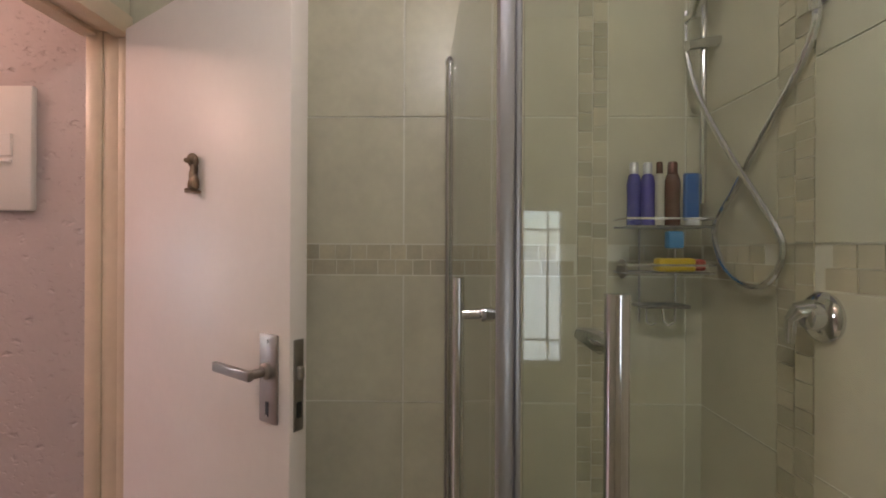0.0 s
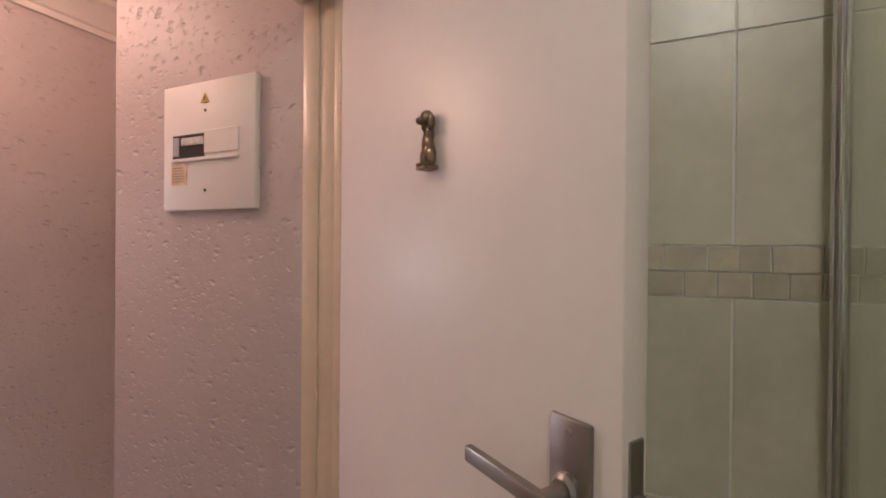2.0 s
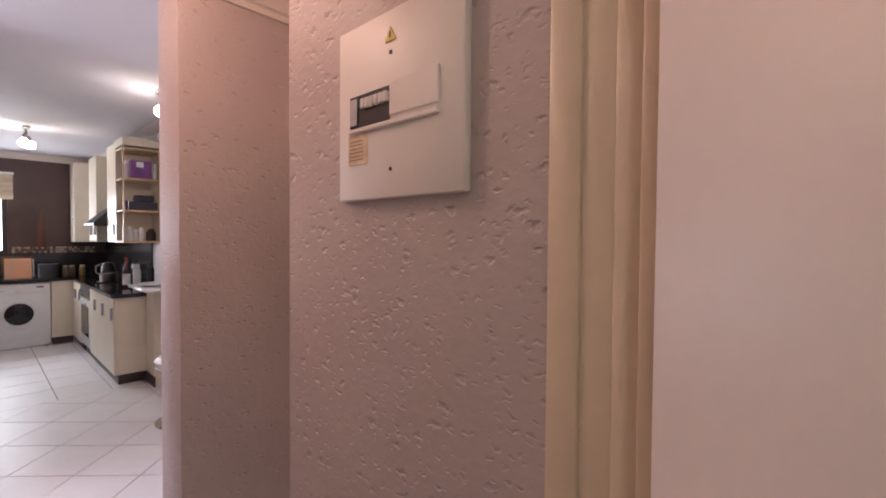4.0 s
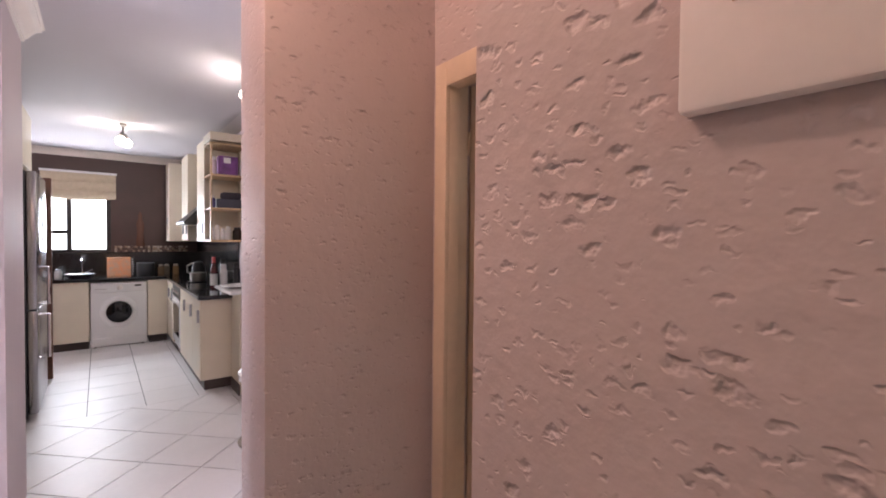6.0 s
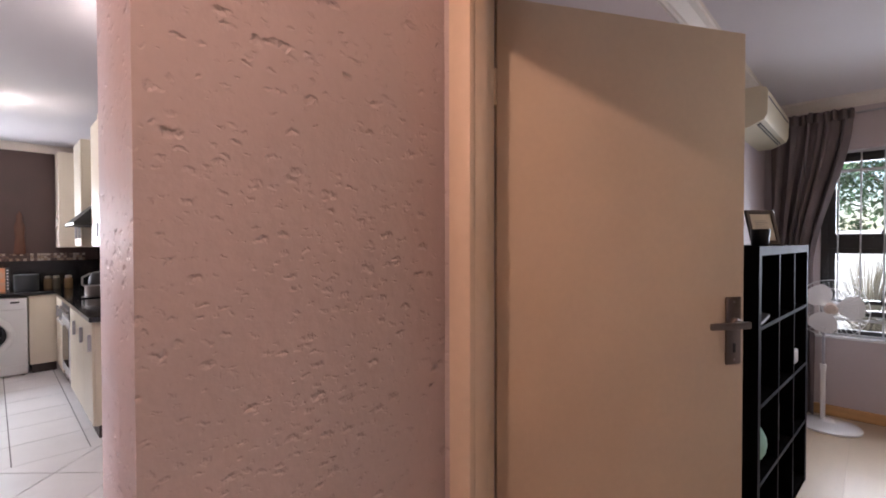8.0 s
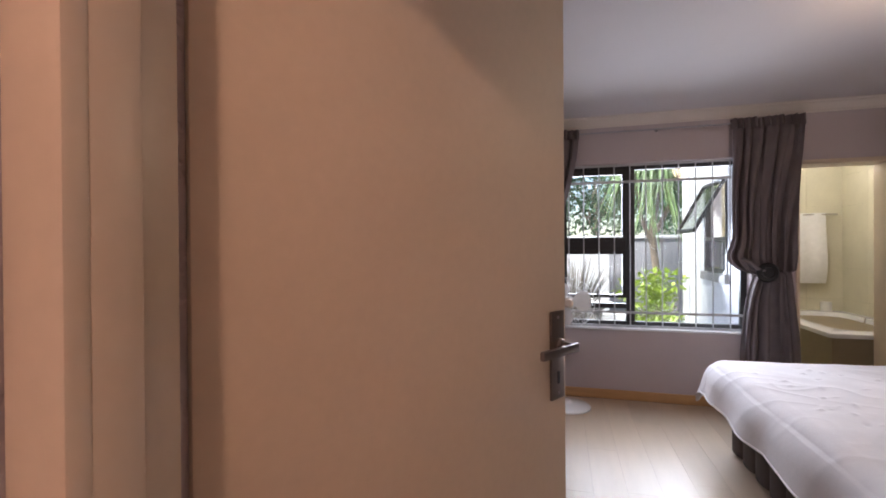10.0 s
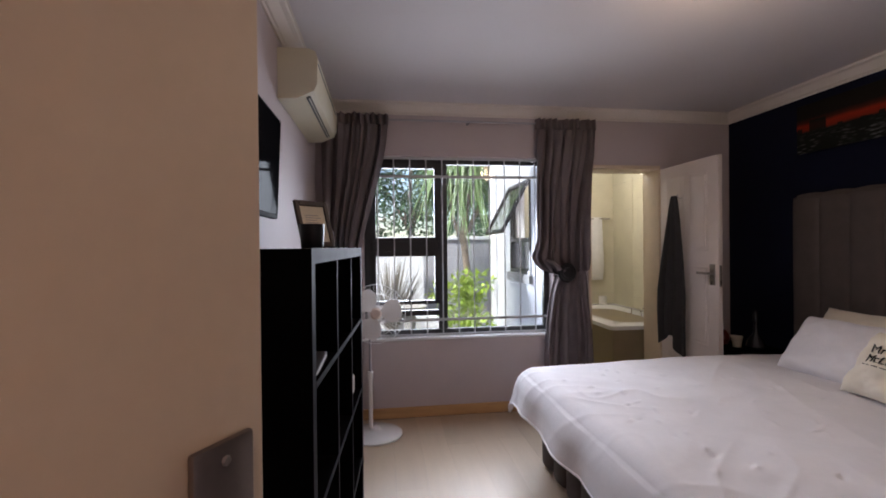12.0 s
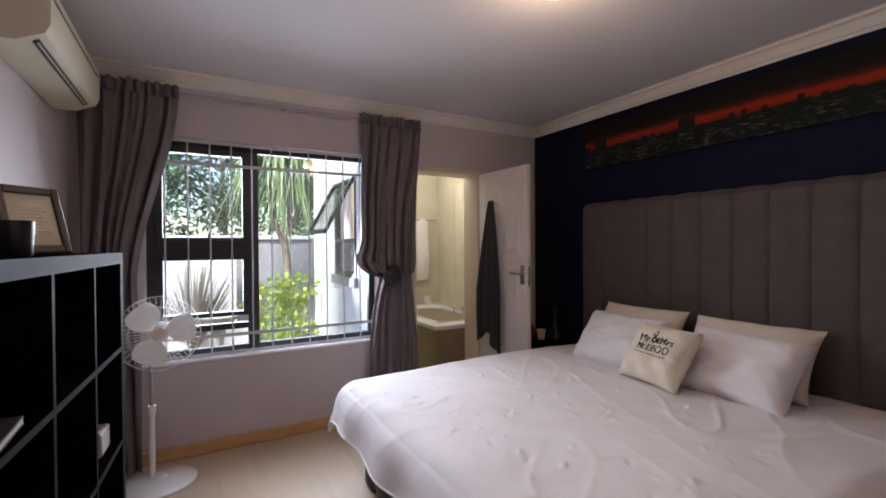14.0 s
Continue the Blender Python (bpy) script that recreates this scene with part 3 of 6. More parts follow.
for z in (0.92, 1.37):
    part("standoff", T([(-0.114, 0.905, z), (-0.088, 0.905, z), (-0.086, 0.905, z), (-0.080, 0.905, z), (-0.078, 0.905, z), (-0.056, 0.905, z), (-0.054, 0.905, z), (-0.044, 0.905, z)],
                       [0.0062, 0.0062, 0.0092, 0.0092, 0.0068, 0.0068, 0.009, 0.009], 12), M_CHROME, h1)
h2 = part("bar_handle", T([(0.028, 0.765, 0.86), (0.028, 0.765, 1.410)], 0.0115, 18), M_CHROME, sh, "thick chrome bar handle")
for z in (0.92, 1.357):
    part("standoff", T([(0.028, 0.765, z), (0.027, 0.79, z), (0.026, 0.80, z), (0.024, 0.83, z), (0.020, 0.85, z)], [0.007, 0.007, 0.011, 0.011, 0.008], 12), M_CHROME, h2)

mx = thing("shower_mixer", (0.592, 1.20, 1.33), "chrome single-lever shower mixer on the tiled wall", "shower mixer")
part("plate", L([(0.048, 0), (0.048, 0.006), (0.042, 0.012), (0.027, 0.016), (0.023, 0.034), (0.016, 0.038)], (0.580, 1.204, 1.326), (-1, 0, 0), 28), M_CHROME, mx)
part("lever", T([(0.556, 1.205, 1.340), (0.536, 1.208, 1.338), (0.532, 1.222, 1.318), (0.535, 1.229, 1.272)], [0.019, 0.016, 0.011, 0.008], 12), M_CHROME, mx)

rail = thing("shower_rail", (0.545, 1.60, 1.55), "chrome riser rail with hand shower and looping hose", "hand shower")
part("rail", T([(0.545, 1.545, 1.575), (0.545, 1.545, 2.12)], 0.009, 12), M_CHROME, rail)
part("rail_foot", L([(0.014, 0), (0.016, 0.02), (0.012, 0.045)], (0.545, 1.607, 1.585), (0, -1, 0), 14), M_CHROME, rail)
part("rail_foot", L([(0.014, 0), (0.016, 0.02), (0.012, 0.045)], (0.545, 1.607, 2.11), (0, -1, 0), 14), M_CHROME, rail)
part("slider", T([(0.490, 1.525, 1.985), (0.580, 1.535, 2.005)], 0.013, 12), M_CHROME, rail)
part("hand_shower", T([(0.493, 1.535, 2.06), (0.495, 1.50, 2.05), (0.50, 1.46, 2.14), (0.50, 1.42, 2.17)], [0.010, 0.012, 0.022, 0.045], 14), M_CHROME, rail)
hose = [(0.493, 1.535, 2.08), (0.497, 1.537, 1.964), (0.515, 1.503, 1.832), (0.540, 1.427, 1.685), (0.553, 1.336, 1.554), (0.557, 1.278, 1.467), (0.557, 1.293, 1.408),
        (0.557, 1.330, 1.376), (0.557, 1.371, 1.368), (0.557, 1.425, 1.380), (0.557, 1.480, 1.418), (0.557, 1.514, 1.485), (0.558, 1.500, 1.535), (0.560, 1.448, 1.585),
        (0.562, 1.355, 1.694), (0.562, 1.250, 1.804), (0.562, 1.205, 1.877), (0.562, 1.205, 1.915)]
spl = []
for i in range(len(hose) - 1):
    p = [Vector(hose[max(0, min(len(hose) - 1, i + k))]) for k in (-1, 0, 1, 2)]
    for s in range(4):
        t = s / 4
        spl.append(0.5 * ((2 * p[1]) + (p[2] - p[0]) * t + (2 * p[0] - 5 * p[1] + 4 * p[2] - p[3]) * t * t + (3 * p[1] - p[0] - 3 * p[2] + p[3]) * t ** 3))
part("hose", T(spl, [0.0068 + 0.0006 * (i % 2) for i in range(len(spl))], 8), M_CHROME, rail, "ribbed chrome shower hose")
part("hose_outlet", L([(0.03, 0), (0.03, 0.006), (0.016, 0.012), (0.014, 0.05)], (0.581, 1.205, 1.945), (-1, 0, 0), 18), M_CHROME, rail)
part("outlet_elbow", T([(0.56, 1.205, 1.95), (0.562, 1.205, 1.905)], [0.014, 0.010], 12), M_CHROME, rail)

cad = thing("shower_caddy", (0.44, 1.54, 1.25), "wire corner caddy hanging in the shower", "shower caddy")
for z, depth in ((1.512, 0.09), (1.392, 0.09)):
    for y in (1.585, 1.585 - depth):
        part("wire", T([(0.325, y, z), (0.550, y, z)], 0.0025, 6), M_CHROME, cad)
    part("wire", T([(0.325, 1.585, z + 0.02), (0.325, 1.585 - depth, z + 0.02), (0.550, 1.585 - depth, z + 0.02), (0.550, 1.585, z + 0.02)], 0.003, 6), M_CHROME, cad)
    for k in range(7):
        x = 0.345 + k * 0.0325
        part("wire", T([(x, 1.585, z), (x, 1.585 - depth, z)], 0.002, 5), M_CHROME, cad)
    part("shelf_plate", B(0.325, 0.550, 1.585 - depth, 1.585, z - 0.003, z - 0.001), M_ALU, cad)
for x in (0.40, 0.50):
    part("upright", T([(x, 1.597, 1.25), (x, 1.597, 1.56)], 0.003, 6), M_STEEL, cad)
part("soap_tray", B(0.375, 0.505, 1.52, 1.59, 1.297, 1.307, bevel=0.004), M_STEEL, cad)
for x in (0.40, 0.445):
    part("hook", T([(x, 1.55, 1.297), (x, 1.55, 1.26), (x + 0.01, 1.545, 1.25), (x + 0.022, 1.54, 1.258)], 0.0025, 6), M_STEEL, cad)
ring = part("suction_ring", L([(0.024, 0), (0.027, 0.008), (0.02, 0.014)], (0.345, 1.56, 1.40), (-1, 0, 0), 18), M_STEEL, cad)

for x, r, h, col, cap, name, lab in ((0.359, 0.0185, 0.160, (0.05, 0.05, 0.28), (0.7, 0.7, 0.75), "shampoo_bottle", "dark blue shampoo bottle with silver cap"),
                                     (0.395, 0.0185, 0.160, (0.06, 0.05, 0.30), (0.7, 0.7, 0.75), "shampoo_bottle", "dark blue shampoo bottle with silver cap"),
                                     (0.426, 0.013, 0.162, (0.55, 0.52, 0.46), (0.10, 0.04, 0.03), "lotion_bottle", "pale lotion bottle with brown cap"),
                                     (0.460, 0.020, 0.162, (0.10, 0.035, 0.025), (0.14, 0.05, 0.04), "conditioner_bottle", "dark brown conditioner bottle")):
    b = thing(name, (x, 1.535, 1.513), lab, "bottle", "bottles in the shower caddy")
    part("body", L([(r * 0.9, 0), (r, 0.006), (r * 0.92, h * 0.4), (r, h * 0.7), (r * 0.75, h * 0.84), (r * 0.5, h * 0.86)], (x, 1.535, 1.513), seg=16),
         mat("bottle_%02d" % int(x * 1000), col, 0.25), b)
    part("cap", L([(r * 0.62, h * 0.86), (r * 0.62, h * 1.02), (r * 0.5, h * 1.05)], (x, 1.535, 1.513), seg=14), mat("cap_%02d" % int(x * 1000), cap, 0.25, 0.4), b)
tb = thing("face_wash_tube", (0.515, 1.54, 1.513), "blue face wash tube standing on its white cap", "tube", "bottles in the shower caddy")
part("body", B(0.493, 0.531, 1.532, 1.55, 1.53, 1.655, bevel=0.004), mat("tube_blue", (0.03, 0.13, 0.42), 0.3), tb)
part("cap", L([(0.017, 0), (0.017, 0.02)], (0.516, 1.541, 1.513), seg=14), M_WHITE, tb)
solid("blue_sponge", B(0.435, 0.475, 1.50, 1.53, 1.455, 1.50, bevel=0.006, seg=2), mat("sponge_blue", (0.05, 0.25, 0.55), 0.9), "bright blue sponge hanging below the wire shelf", "sponge")
tp = thing("yellow_tube", (0.47, 1.54, 1.393), "yellow tube with a red cap lying on the wire shelf", "tube")
part("body", B(0.415, 0.512, 1.51, 1.55, 1.394, 1.43, bevel=0.008, seg=2), mat("tube_yellow", (0.75, 0.52, 0.02), 0.35), tp)
part("cap", B(0.513, 0.54, 1.515, 1.545, 1.397, 1.427, bevel=0.005), mat("tube_red", (0.42, 0.06, 0.04), 0.35), tp)

w = thing("window_bathroom", (0.36, -0.99, 1.05), "narrow white barred bathroom window", "window")
w["kind"] = "structure"
for b in ((0.21, 0.23, -1.01, -0.96, 0.87, 1.67), (0.43, 0.45, -1.01, -0.96, 0.87, 1.67), (0.23, 0.43, -1.01, -0.96, 0.87, 0.895), (0.23, 0.43, -1.01, -0.96, 1.645, 1.67)):
    part("window_frame", B(*b, bevel=0.003), M_WHITE, w)
for z in (1.0, 1.55):
    part("bar", T([(0.23, -0.95, z), (0.43, -0.95, z)], 0.006, 8), M_WHITE, w)
part("bar", T([(0.36, -0.95, 0.895), (0.36, -0.95, 1.645)], 0.006, 8), M_WHITE, w)
p = part("pane", B(0.23, 0.43, -0.99, -0.986, 0.895, 1.645), M_PANE, w)
p.visible_shadow = False

# ---- kitchen ----
def cabinet(name, b, doors, label, handle=True, face="x", material=M_CREAM, plinth=True):
    """A unit b = (x0, x1, y0, y1, z0, z1) with doors on the side facing +x, -y or +y."""
    x0, x1, y0, y1, z0, z1 = b
    c = thing(name, ((x0 + x1) / 2, (y0 + y1) / 2, 0 if plinth else z0), label, "cabinet", "kitchen cabinets")
    if plinth:
        part("plinth", B(x0 + 0.02, x1 - 0.03, y0 + 0.02, y1 - 0.005, 0, z0), M_PLINTH, c, "dark plinth board")
    part("body", B(x0, x1, y0, y1, z0, z1), material, c)
    for d0, d1 in doors:
        if face == "x":
            db, hb = (x1, x1 + 0.018, y0 + d0 + 0.002, y0 + d1 - 0.002, z0 + 0.002, z1 - 0.004), (x1 + 0.018, x1 + 0.04, y0 + d1 - 0.045, y0 + d1 - 0.035)
        elif face == "-y":
            db, hb = (x0 + d0 + 0.002, x0 + d1 - 0.002, y0 - 0.018, y0, z0 + 0.002, z1 - 0.004), (x0 + d1 - 0.05, x0 + d1 - 0.04, y0 - 0.04, y0 - 0.018)
        else:
            db, hb = (x0 + d0 + 0.002, x0 + d1 - 0.002, y1, y1 + 0.018, z0 + 0.002, z1 - 0.004), (x0 + d1 - 0.05, x0 + d1 - 0.04, y1 + 0.018, y1 + 0.04)
        door = part("door", B(*db, bevel=0.003), material, c)
        if handle:
            zc = z1 - 0.16 if plinth else z0 + 0.14
            part("handle", B(*hb, zc - 0.06, zc + 0.06, bevel=0.003), M_ALU, door, "slim metal handle")
    return c


cabinet("base_cabinet", (-9.2, -8.685, 0.16, 1.125, 0.1, 0.862), [(0, 0.40), (0.40, 0.96)], "cream laminate base cabinet with dark plinth", False)
cabinet("base_cabinet", (-9.2, -8.685, 1.745, 1.975, 0.1, 0.862), [(0, 0.23)], "narrow cream base cabinet beside the washing machine", False)
cabinet("base_cabinet", (-8.62, -8.02, 1.985, 2.43, 0.1, 0.862), [(0, 0.30), (0.30, 0.60)], "cream base cabinet beside the oven", True, "-y")
cabinet("base_cabinet", (-7.40, -6.115, 1.985, 2.43, 0.1, 0.862), [(0, 0.42), (0.42, 0.85), (0.85, 1.28)], "cream base cabinets ending in a plain side panel", True, "-y")
ov = thing("oven", (-7.71, 2.2, 0.1), "built-in white and black glass oven", "oven")
part("body", B(-8.015, -7.405, 1.985, 2.43, 0.1, 0.862), M_WHITE, ov)
dr = part("door", B(-8.01, -7.41, 1.962, 1.985, 0.16, 0.70, bevel=0.004), M_WHITE, ov)
part("window", B(-7.95, -7.47, 1.958, 1.962, 0.26, 0.62), mat("oven_glass", (0.01, 0.01, 0.012), 0.06), dr, "black glass oven window")
part("handle", T([(-7.98, 1.93, 0.665), (-7.44, 1.93, 0.665)], 0.010, 8), M_STEEL, dr)
cp = part("control_panel", B(-8.01, -7.41, 1.962, 1.985, 0.71, 0.855, bevel=0.003), M_BLACK, ov)
for k in range(5):
    part("knob", L([(0.018, 0), (0.016, 0.02)], (-7.95 + k * 0.12, 1.962, 0.785), (0, -1, 0), 12), M_STEEL, cp)
part("plinth", B(-8.0, -7.42, 2.01, 2.42, 0, 0.1), M_PLINTH, ov)
bm = B(-9.245, -8.64, 0.16, 2.435, 0.864, 0.902, bevel=0.004)
box(bm, -8.6395, -6.07, 1.945, 2.435, 0.864, 0.902, bevel=0.004)
solid("worktop", bm, M_GRANITE, "polished black granite worktop", "worktop")
bm = B(-9.247, -9.238, 0.16, 2.43, 0.903, 1.22)
box(bm, -9.236, -6.67, 2.428, 2.437, 0.903, 1.40)
solid("splashback", bm, mat("black_wall_tile", (0.014, 0.012, 0.012), 0.15, 0, 0.3, 12), "glossy black tiled splashback", "splashback")
ms = thing("mosaic_border", (-9.23, 1.7, 1.2), "speckled mosaic tile border above the splashback", "tile border")
rk = random.Random(5)
mos = [mat("border_%d" % k, c, 0.3) for k, c in enumerate(((0.30, 0.22, 0.16), (0.08, 0.05, 0.04), (0.42, 0.36, 0.30), (0.14, 0.09, 0.07)))]
for i in range(30):
    for j in range(3):
        part("mosaic_tile", B(-9.246, -9.236, 1.40 + i * 0.03, 1.427 + i * 0.03, 1.222 + j * 0.03, 1.249 + j * 0.03), rk.choice(mos), ms, smooth=0)

wm = thing("washing_machine", (-8.95, 1.435, 0), "white front-loading washing machine under the worktop", "washing machine")
bd = part("body", B(-9.2, -8.67, 1.134, 1.736, 0.012, 0.846, bevel=0.012, seg=2), M_WHITE, wm)
for y in (1.18, 1.69):
    part("foot", L([(0.02, 0), (0.02, 0.014)], (-8.72, y, 0), seg=10), M_BLACK, wm)
dr = part("door", L([(0.205, 0), (0.205, 0.012), (0.188, 0.026), (0.148, 0.03), (0.138, 0.022)], (-8.672, 1.43, 0.455), (1, 0, 0), 40), M_WHITE, wm)
part("porthole", L([(0.142, 0), (0.138, 0.034), (0.10, 0.05), (0.02, 0.058)], (-8.672, 1.43, 0.455), (1, 0, 0), 32), mat("porthole_glass", (0.012, 0.012, 0.014), 0.08), dr, "dark glass porthole")
part("door_catch", B(-8.648, -8.633, 1.575, 1.612, 0.415, 0.495, bevel=0.006), M_WHITE, dr)
pn = part("control_panel", B(-8.672, -8.658, 1.145, 1.725, 0.715, 0.835, bevel=0.005), M_WHITE, wm)
part("dial", L([(0.035, 0), (0.03, 0.018), (0.022, 0.022)], (-8.658, 1.44, 0.775), (1, 0, 0), 20), M_WHITEP, pn)
part("display", B(-8.659, -8.655, 1.60, 1.67, 0.785, 0.805), M_BLACK, pn)
part("drawer", B(-8.660, -8.655, 1.16, 1.32, 0.745, 0.815, bevel=0.003), M_WHITE, pn)
part("print_line", B(-8.656, -8.6535, 1.18, 1.30, 0.757, 0.763), M_STEEL, pn)
part("kick_panel", B(-8.671, -8.664, 1.15, 1.72, 0.03, 0.12, bevel=0.003), M_WHITE, wm)

cabinet("wall_cabinet", (-9.245, -8.92, 2.02, 2.435, 1.38, 2.50), [(0, 0.415)], "tall cream wall cabinet in the corner", False, "x", plinth=False)
cabinet("wall_cabinet", (-8.30, -7.80, 2.12, 2.435, 1.40, 2.48), [(0, 0.25), (0.25, 0.5)], "cream wall cabinet beside the cooker hood", True, "-y", plinth=False)
cabinet("wall_cabinet", (-7.14, -6.68, 2.12, 2.435, 1.40, 2.48), [(0, 0.46)], "cream wall cabinet next to open shelves", True, "-y", plinth=False)
hd = thing("cooker_hood", (-7.47, 2.28, 1.60), "black pyramid cooker hood on the wall", "cooker hood")
bm = bmesh.new()
a = [bm.verts.new(v) for v in ((-7.78, 1.98, 1.62), (-7.16, 1.98, 1.62), (-7.16, 2.43, 1.62), (-7.78, 2.43, 1.62))]
b = [bm.verts.new(v) for v in ((-7.6, 2.22, 1.86), (-7.34, 2.22, 1.86), (-7.34, 2.43, 1.86), (-7.6, 2.43, 1.86))]
bm.faces.new(a), bm.faces.new(b)
for k in range(4):
    bm.faces.new((a[k], a[(k + 1) % 4], b[(k + 1) % 4], b[k]))
part("canopy", bm, M_BLACK, hd, smooth=0)
part("rim", B(-7.785, -7.155, 1.975, 2.43, 1.59, 1.622, bevel=0.003), M_BLACK, hd)
part("flue", B(-7.58, -7.36, 2.24, 2.43, 1.86, 2.5), M_BLACK, hd)

sf = thing("open_shelf_unit", (-6.5, 2.26, 1.40), "pine open corner shelves filled with kitchen things", "shelf unit")
part("back_panel", B(-6.665, -6.65, 2.09, 2.435, 1.40, 2.48), M_CREAM, sf)
part("side_panel", B(-6.65, -6.31, 2.42, 2.435, 1.40, 2.42), M_CREAM, sf)
part("side_panel", B(-6.65, -6.60, 2.085, 2.105, 1.40, 2.48), M_CREAM, sf)
for z in (1.40, 1.72, 2.05, 2.36):
    part("shelf", B(-6.65, -6.29, 2.085, 2.42, z, z + 0.02, bevel=0.004), M_PINE, sf)
part("pelmet", B(-6.65, -6.29, 2.085, 2.42, 2.40, 2.48, bevel=0.004), M_CREAM, sf)
for y in (2.088, 2.405):
    part("post", B(-6.312, -6.292, y, y + 0.014, 1.42, 2.36), M_PINE, sf)


def jar(x, y, z, r, h, col, lidcol, name, label, group="", glossy=0.25):
    j = thing(name, (x, y, z), label, name.split("_")[-1], group)
    part("body", L([(r * 0.92, 0), (r, h * 0.05), (r, h * 0.72), (r * 0.7, h * 0.82)], (x, y, z), seg=16), mat("jar_" + "_".join(str(int(c * 99)) for c in col), col, glossy), j)
    part("lid", L([(r * 0.72, h * 0.82), (r * 0.72, h * 0.98), (r * 0.6, h)], (x, y, z), seg=16), mat("jar_" + "_".join(str(int(c * 99)) for c in lidcol), lidcol, 0.3), j)
    return j


for k, (y, r, h) in enumerate(((2.12, 0.022, 0.13), (2.165, 0.025, 0.15), (2.215, 0.022, 0.12), (2.265, 0.03, 0.14))):
    jar(-6.38, y, 1.42, r, h, (0.78, 0.76, 0.74), (0.80, 0.79, 0.78), "spice_jar", "white spice jar on the bottom shelf", "jars on the open shelves")
jar(-6.38, 2.35, 1.42, 0.045, 0.13, (0.05, 0.035, 0.03), (0.04, 0.03, 0.03), "storage_jar", "dark brown storage jar on the bottom shelf", "jars on the open shelves")
solid("utensil_crate", B(-6.46, -6.31, 2.15, 2.40, 1.74, 1.83, bevel=0.006), mat("slate_plastic", (0.05, 0.05, 0.075), 0.5), "dark grey plastic crate on the middle shelf", "crate")
solid("folded_cloths", B(-6.45, -6.33, 2.20, 2.38, 1.831, 1.90, bevel=0.02, seg=3), mat("dark_cloth", (0.06, 0.055, 0.07), 0.9), "dark folded cloths in the crate", "cloth")
jar(-6.37, 2.125, 1.74, 0.02, 0.12, (0.1, 0.08, 0.2), (0.7, 0.68, 0.66), "spice_jar", "small purple jar on the middle shelf", "jars on the open shelves")
bx = thing("purple_box", (-6.39, 2.27, 2.07), "purple patterned carton with white print", "carton")
part("carton", B(-6.44, -6.34, 2.17, 2.35, 2.07, 2.26, bevel=0.003), mat("carton_purple", (0.22, 0.07, 0.30), 0.5, 0, 0.3, 12), bx)
part("label_panel", B(-6.34, -6.337, 2.215, 2.28, 2.19, 2.245), M_WHITE, bx)
jar(-6.38, 2.135, 2.07, 0.024, 0.18, (0.62, 0.5, 0.6), (0.8, 0.78, 0.8), "tall_jar", "pale pink tall jar on the top shelf", "jars on the open shelves")
jar(-6.38, 2.39, 2.07, 0.022, 0.17, (0.74, 0.7, 0.72), (0.8, 0.78, 0.8), "tall_jar", "white tall jar on the top shelf", "jars on the open shelves")

# breakfast bar and stool
br = thing("breakfast_bar", (-5.92, 2.34, 0), "cream panelled breakfast bar with a pale top", "breakfast bar")
part("panel", B(-6.105, -5.80, 2.235, 2.435, 0.0, 0.93), M_CREAM, br)
part("top", B(-6.20, -5.55, 2.10, 2.435, 0.955, 0.985, bevel=0.01, seg=2), M_WHITE, br, "pale rounded bar top")
part("plinth", B(-6.10, -5.79, 2.225, 2.236, 0.0, 0.1), M_PLINTH, br)
st = thing("bar_stool", (-4.75, 2.18, 0), "white padded bar stool on a chrome base", "stool")
part("base", L([(0.20, 0), (0.20, 0.008), (0.16, 0.018), (0.03, 0.035)], (-4.75, 2.18, 0), seg=30), M_CHROME, st)
part("column", T([(-4.75, 2.18, 0.03), (-4.75, 2.18, 0.42)], 0.028, 14), M_CHROME, st)
part("seat", L([(0.15, 0.0), (0.19, 0.03), (0.20, 0.08), (0.17, 0.11), (0.05, 0.115)], (-4.75, 2.18, 0.42), seg=26), mat("white_leatherette", (0.76, 0.73, 0.70), 0.4), st, "white padded seat")

# refrigerator, tall cupboards and wooden door
fr = thing("refrigerator", (-6.5, 0.47, 0), "stainless steel two-door refrigerator with long handles", "refrigerator")
M_FRIDGE = mat("stainless_sheet", (0.42, 0.42, 0.44), 0.25, 1.0, 0.05, 3)
part("body", B(-6.95, -6.15, 0.16, 0.78, 0.02, 1.95), mat("fridge_grey", (0.11, 0.11, 0.12), 0.4), fr)
up = part("door", B(-6.95, -6.15, 0.785, 0.845, 0.87, 1.95, bevel=0.012, seg=2), M_FRIDGE, fr)
lo = part("door", B(-6.95, -6.15, 0.785, 0.845, 0.05, 0.86, bevel=0.012, seg=2), M_FRIDGE, fr)
part("handle", T([(-6.26, 0.844, 0.90), (-6.26, 0.905, 0.90), (-6.26, 0.905, 1.20), (-6.26, 0.844, 1.20)], 0.013, 8), M_CHROME, up)
part("handle", T([(-6.26, 0.844, 0.47), (-6.26, 0.905, 0.47), (-6.26, 0.905, 0.82), (-6.26, 0.844, 0.82)], 0.013, 8), M_CHROME, lo)
for x, z, wd, h, col in ((-6.75, 1.52, 0.10, 0.16, (0.6, 0.2, 0.16)), (-6.62, 1.4, 0.12, 0.2, (0.75, 0.74, 0.7)), (-6.78, 1.30, 0.1, 0.14, (0.72, 0.7, 0.68)),
                         (-6.62, 1.68, 0.09, 0.1, (0.2, 0.35, 0.25)), (-6.5, 1.6, 0.08, 0.12, (0.7, 0.66, 0.3))):
    solid("fridge_note", B(x, x + wd, 0.8455, 0.848, z, z + h), mat("note_%d" % int(z * 100), col, 0.8, 0, 0.3, 20), "paper note stuck on the refrigerator door", "paper note", "notes on the refrigerator")
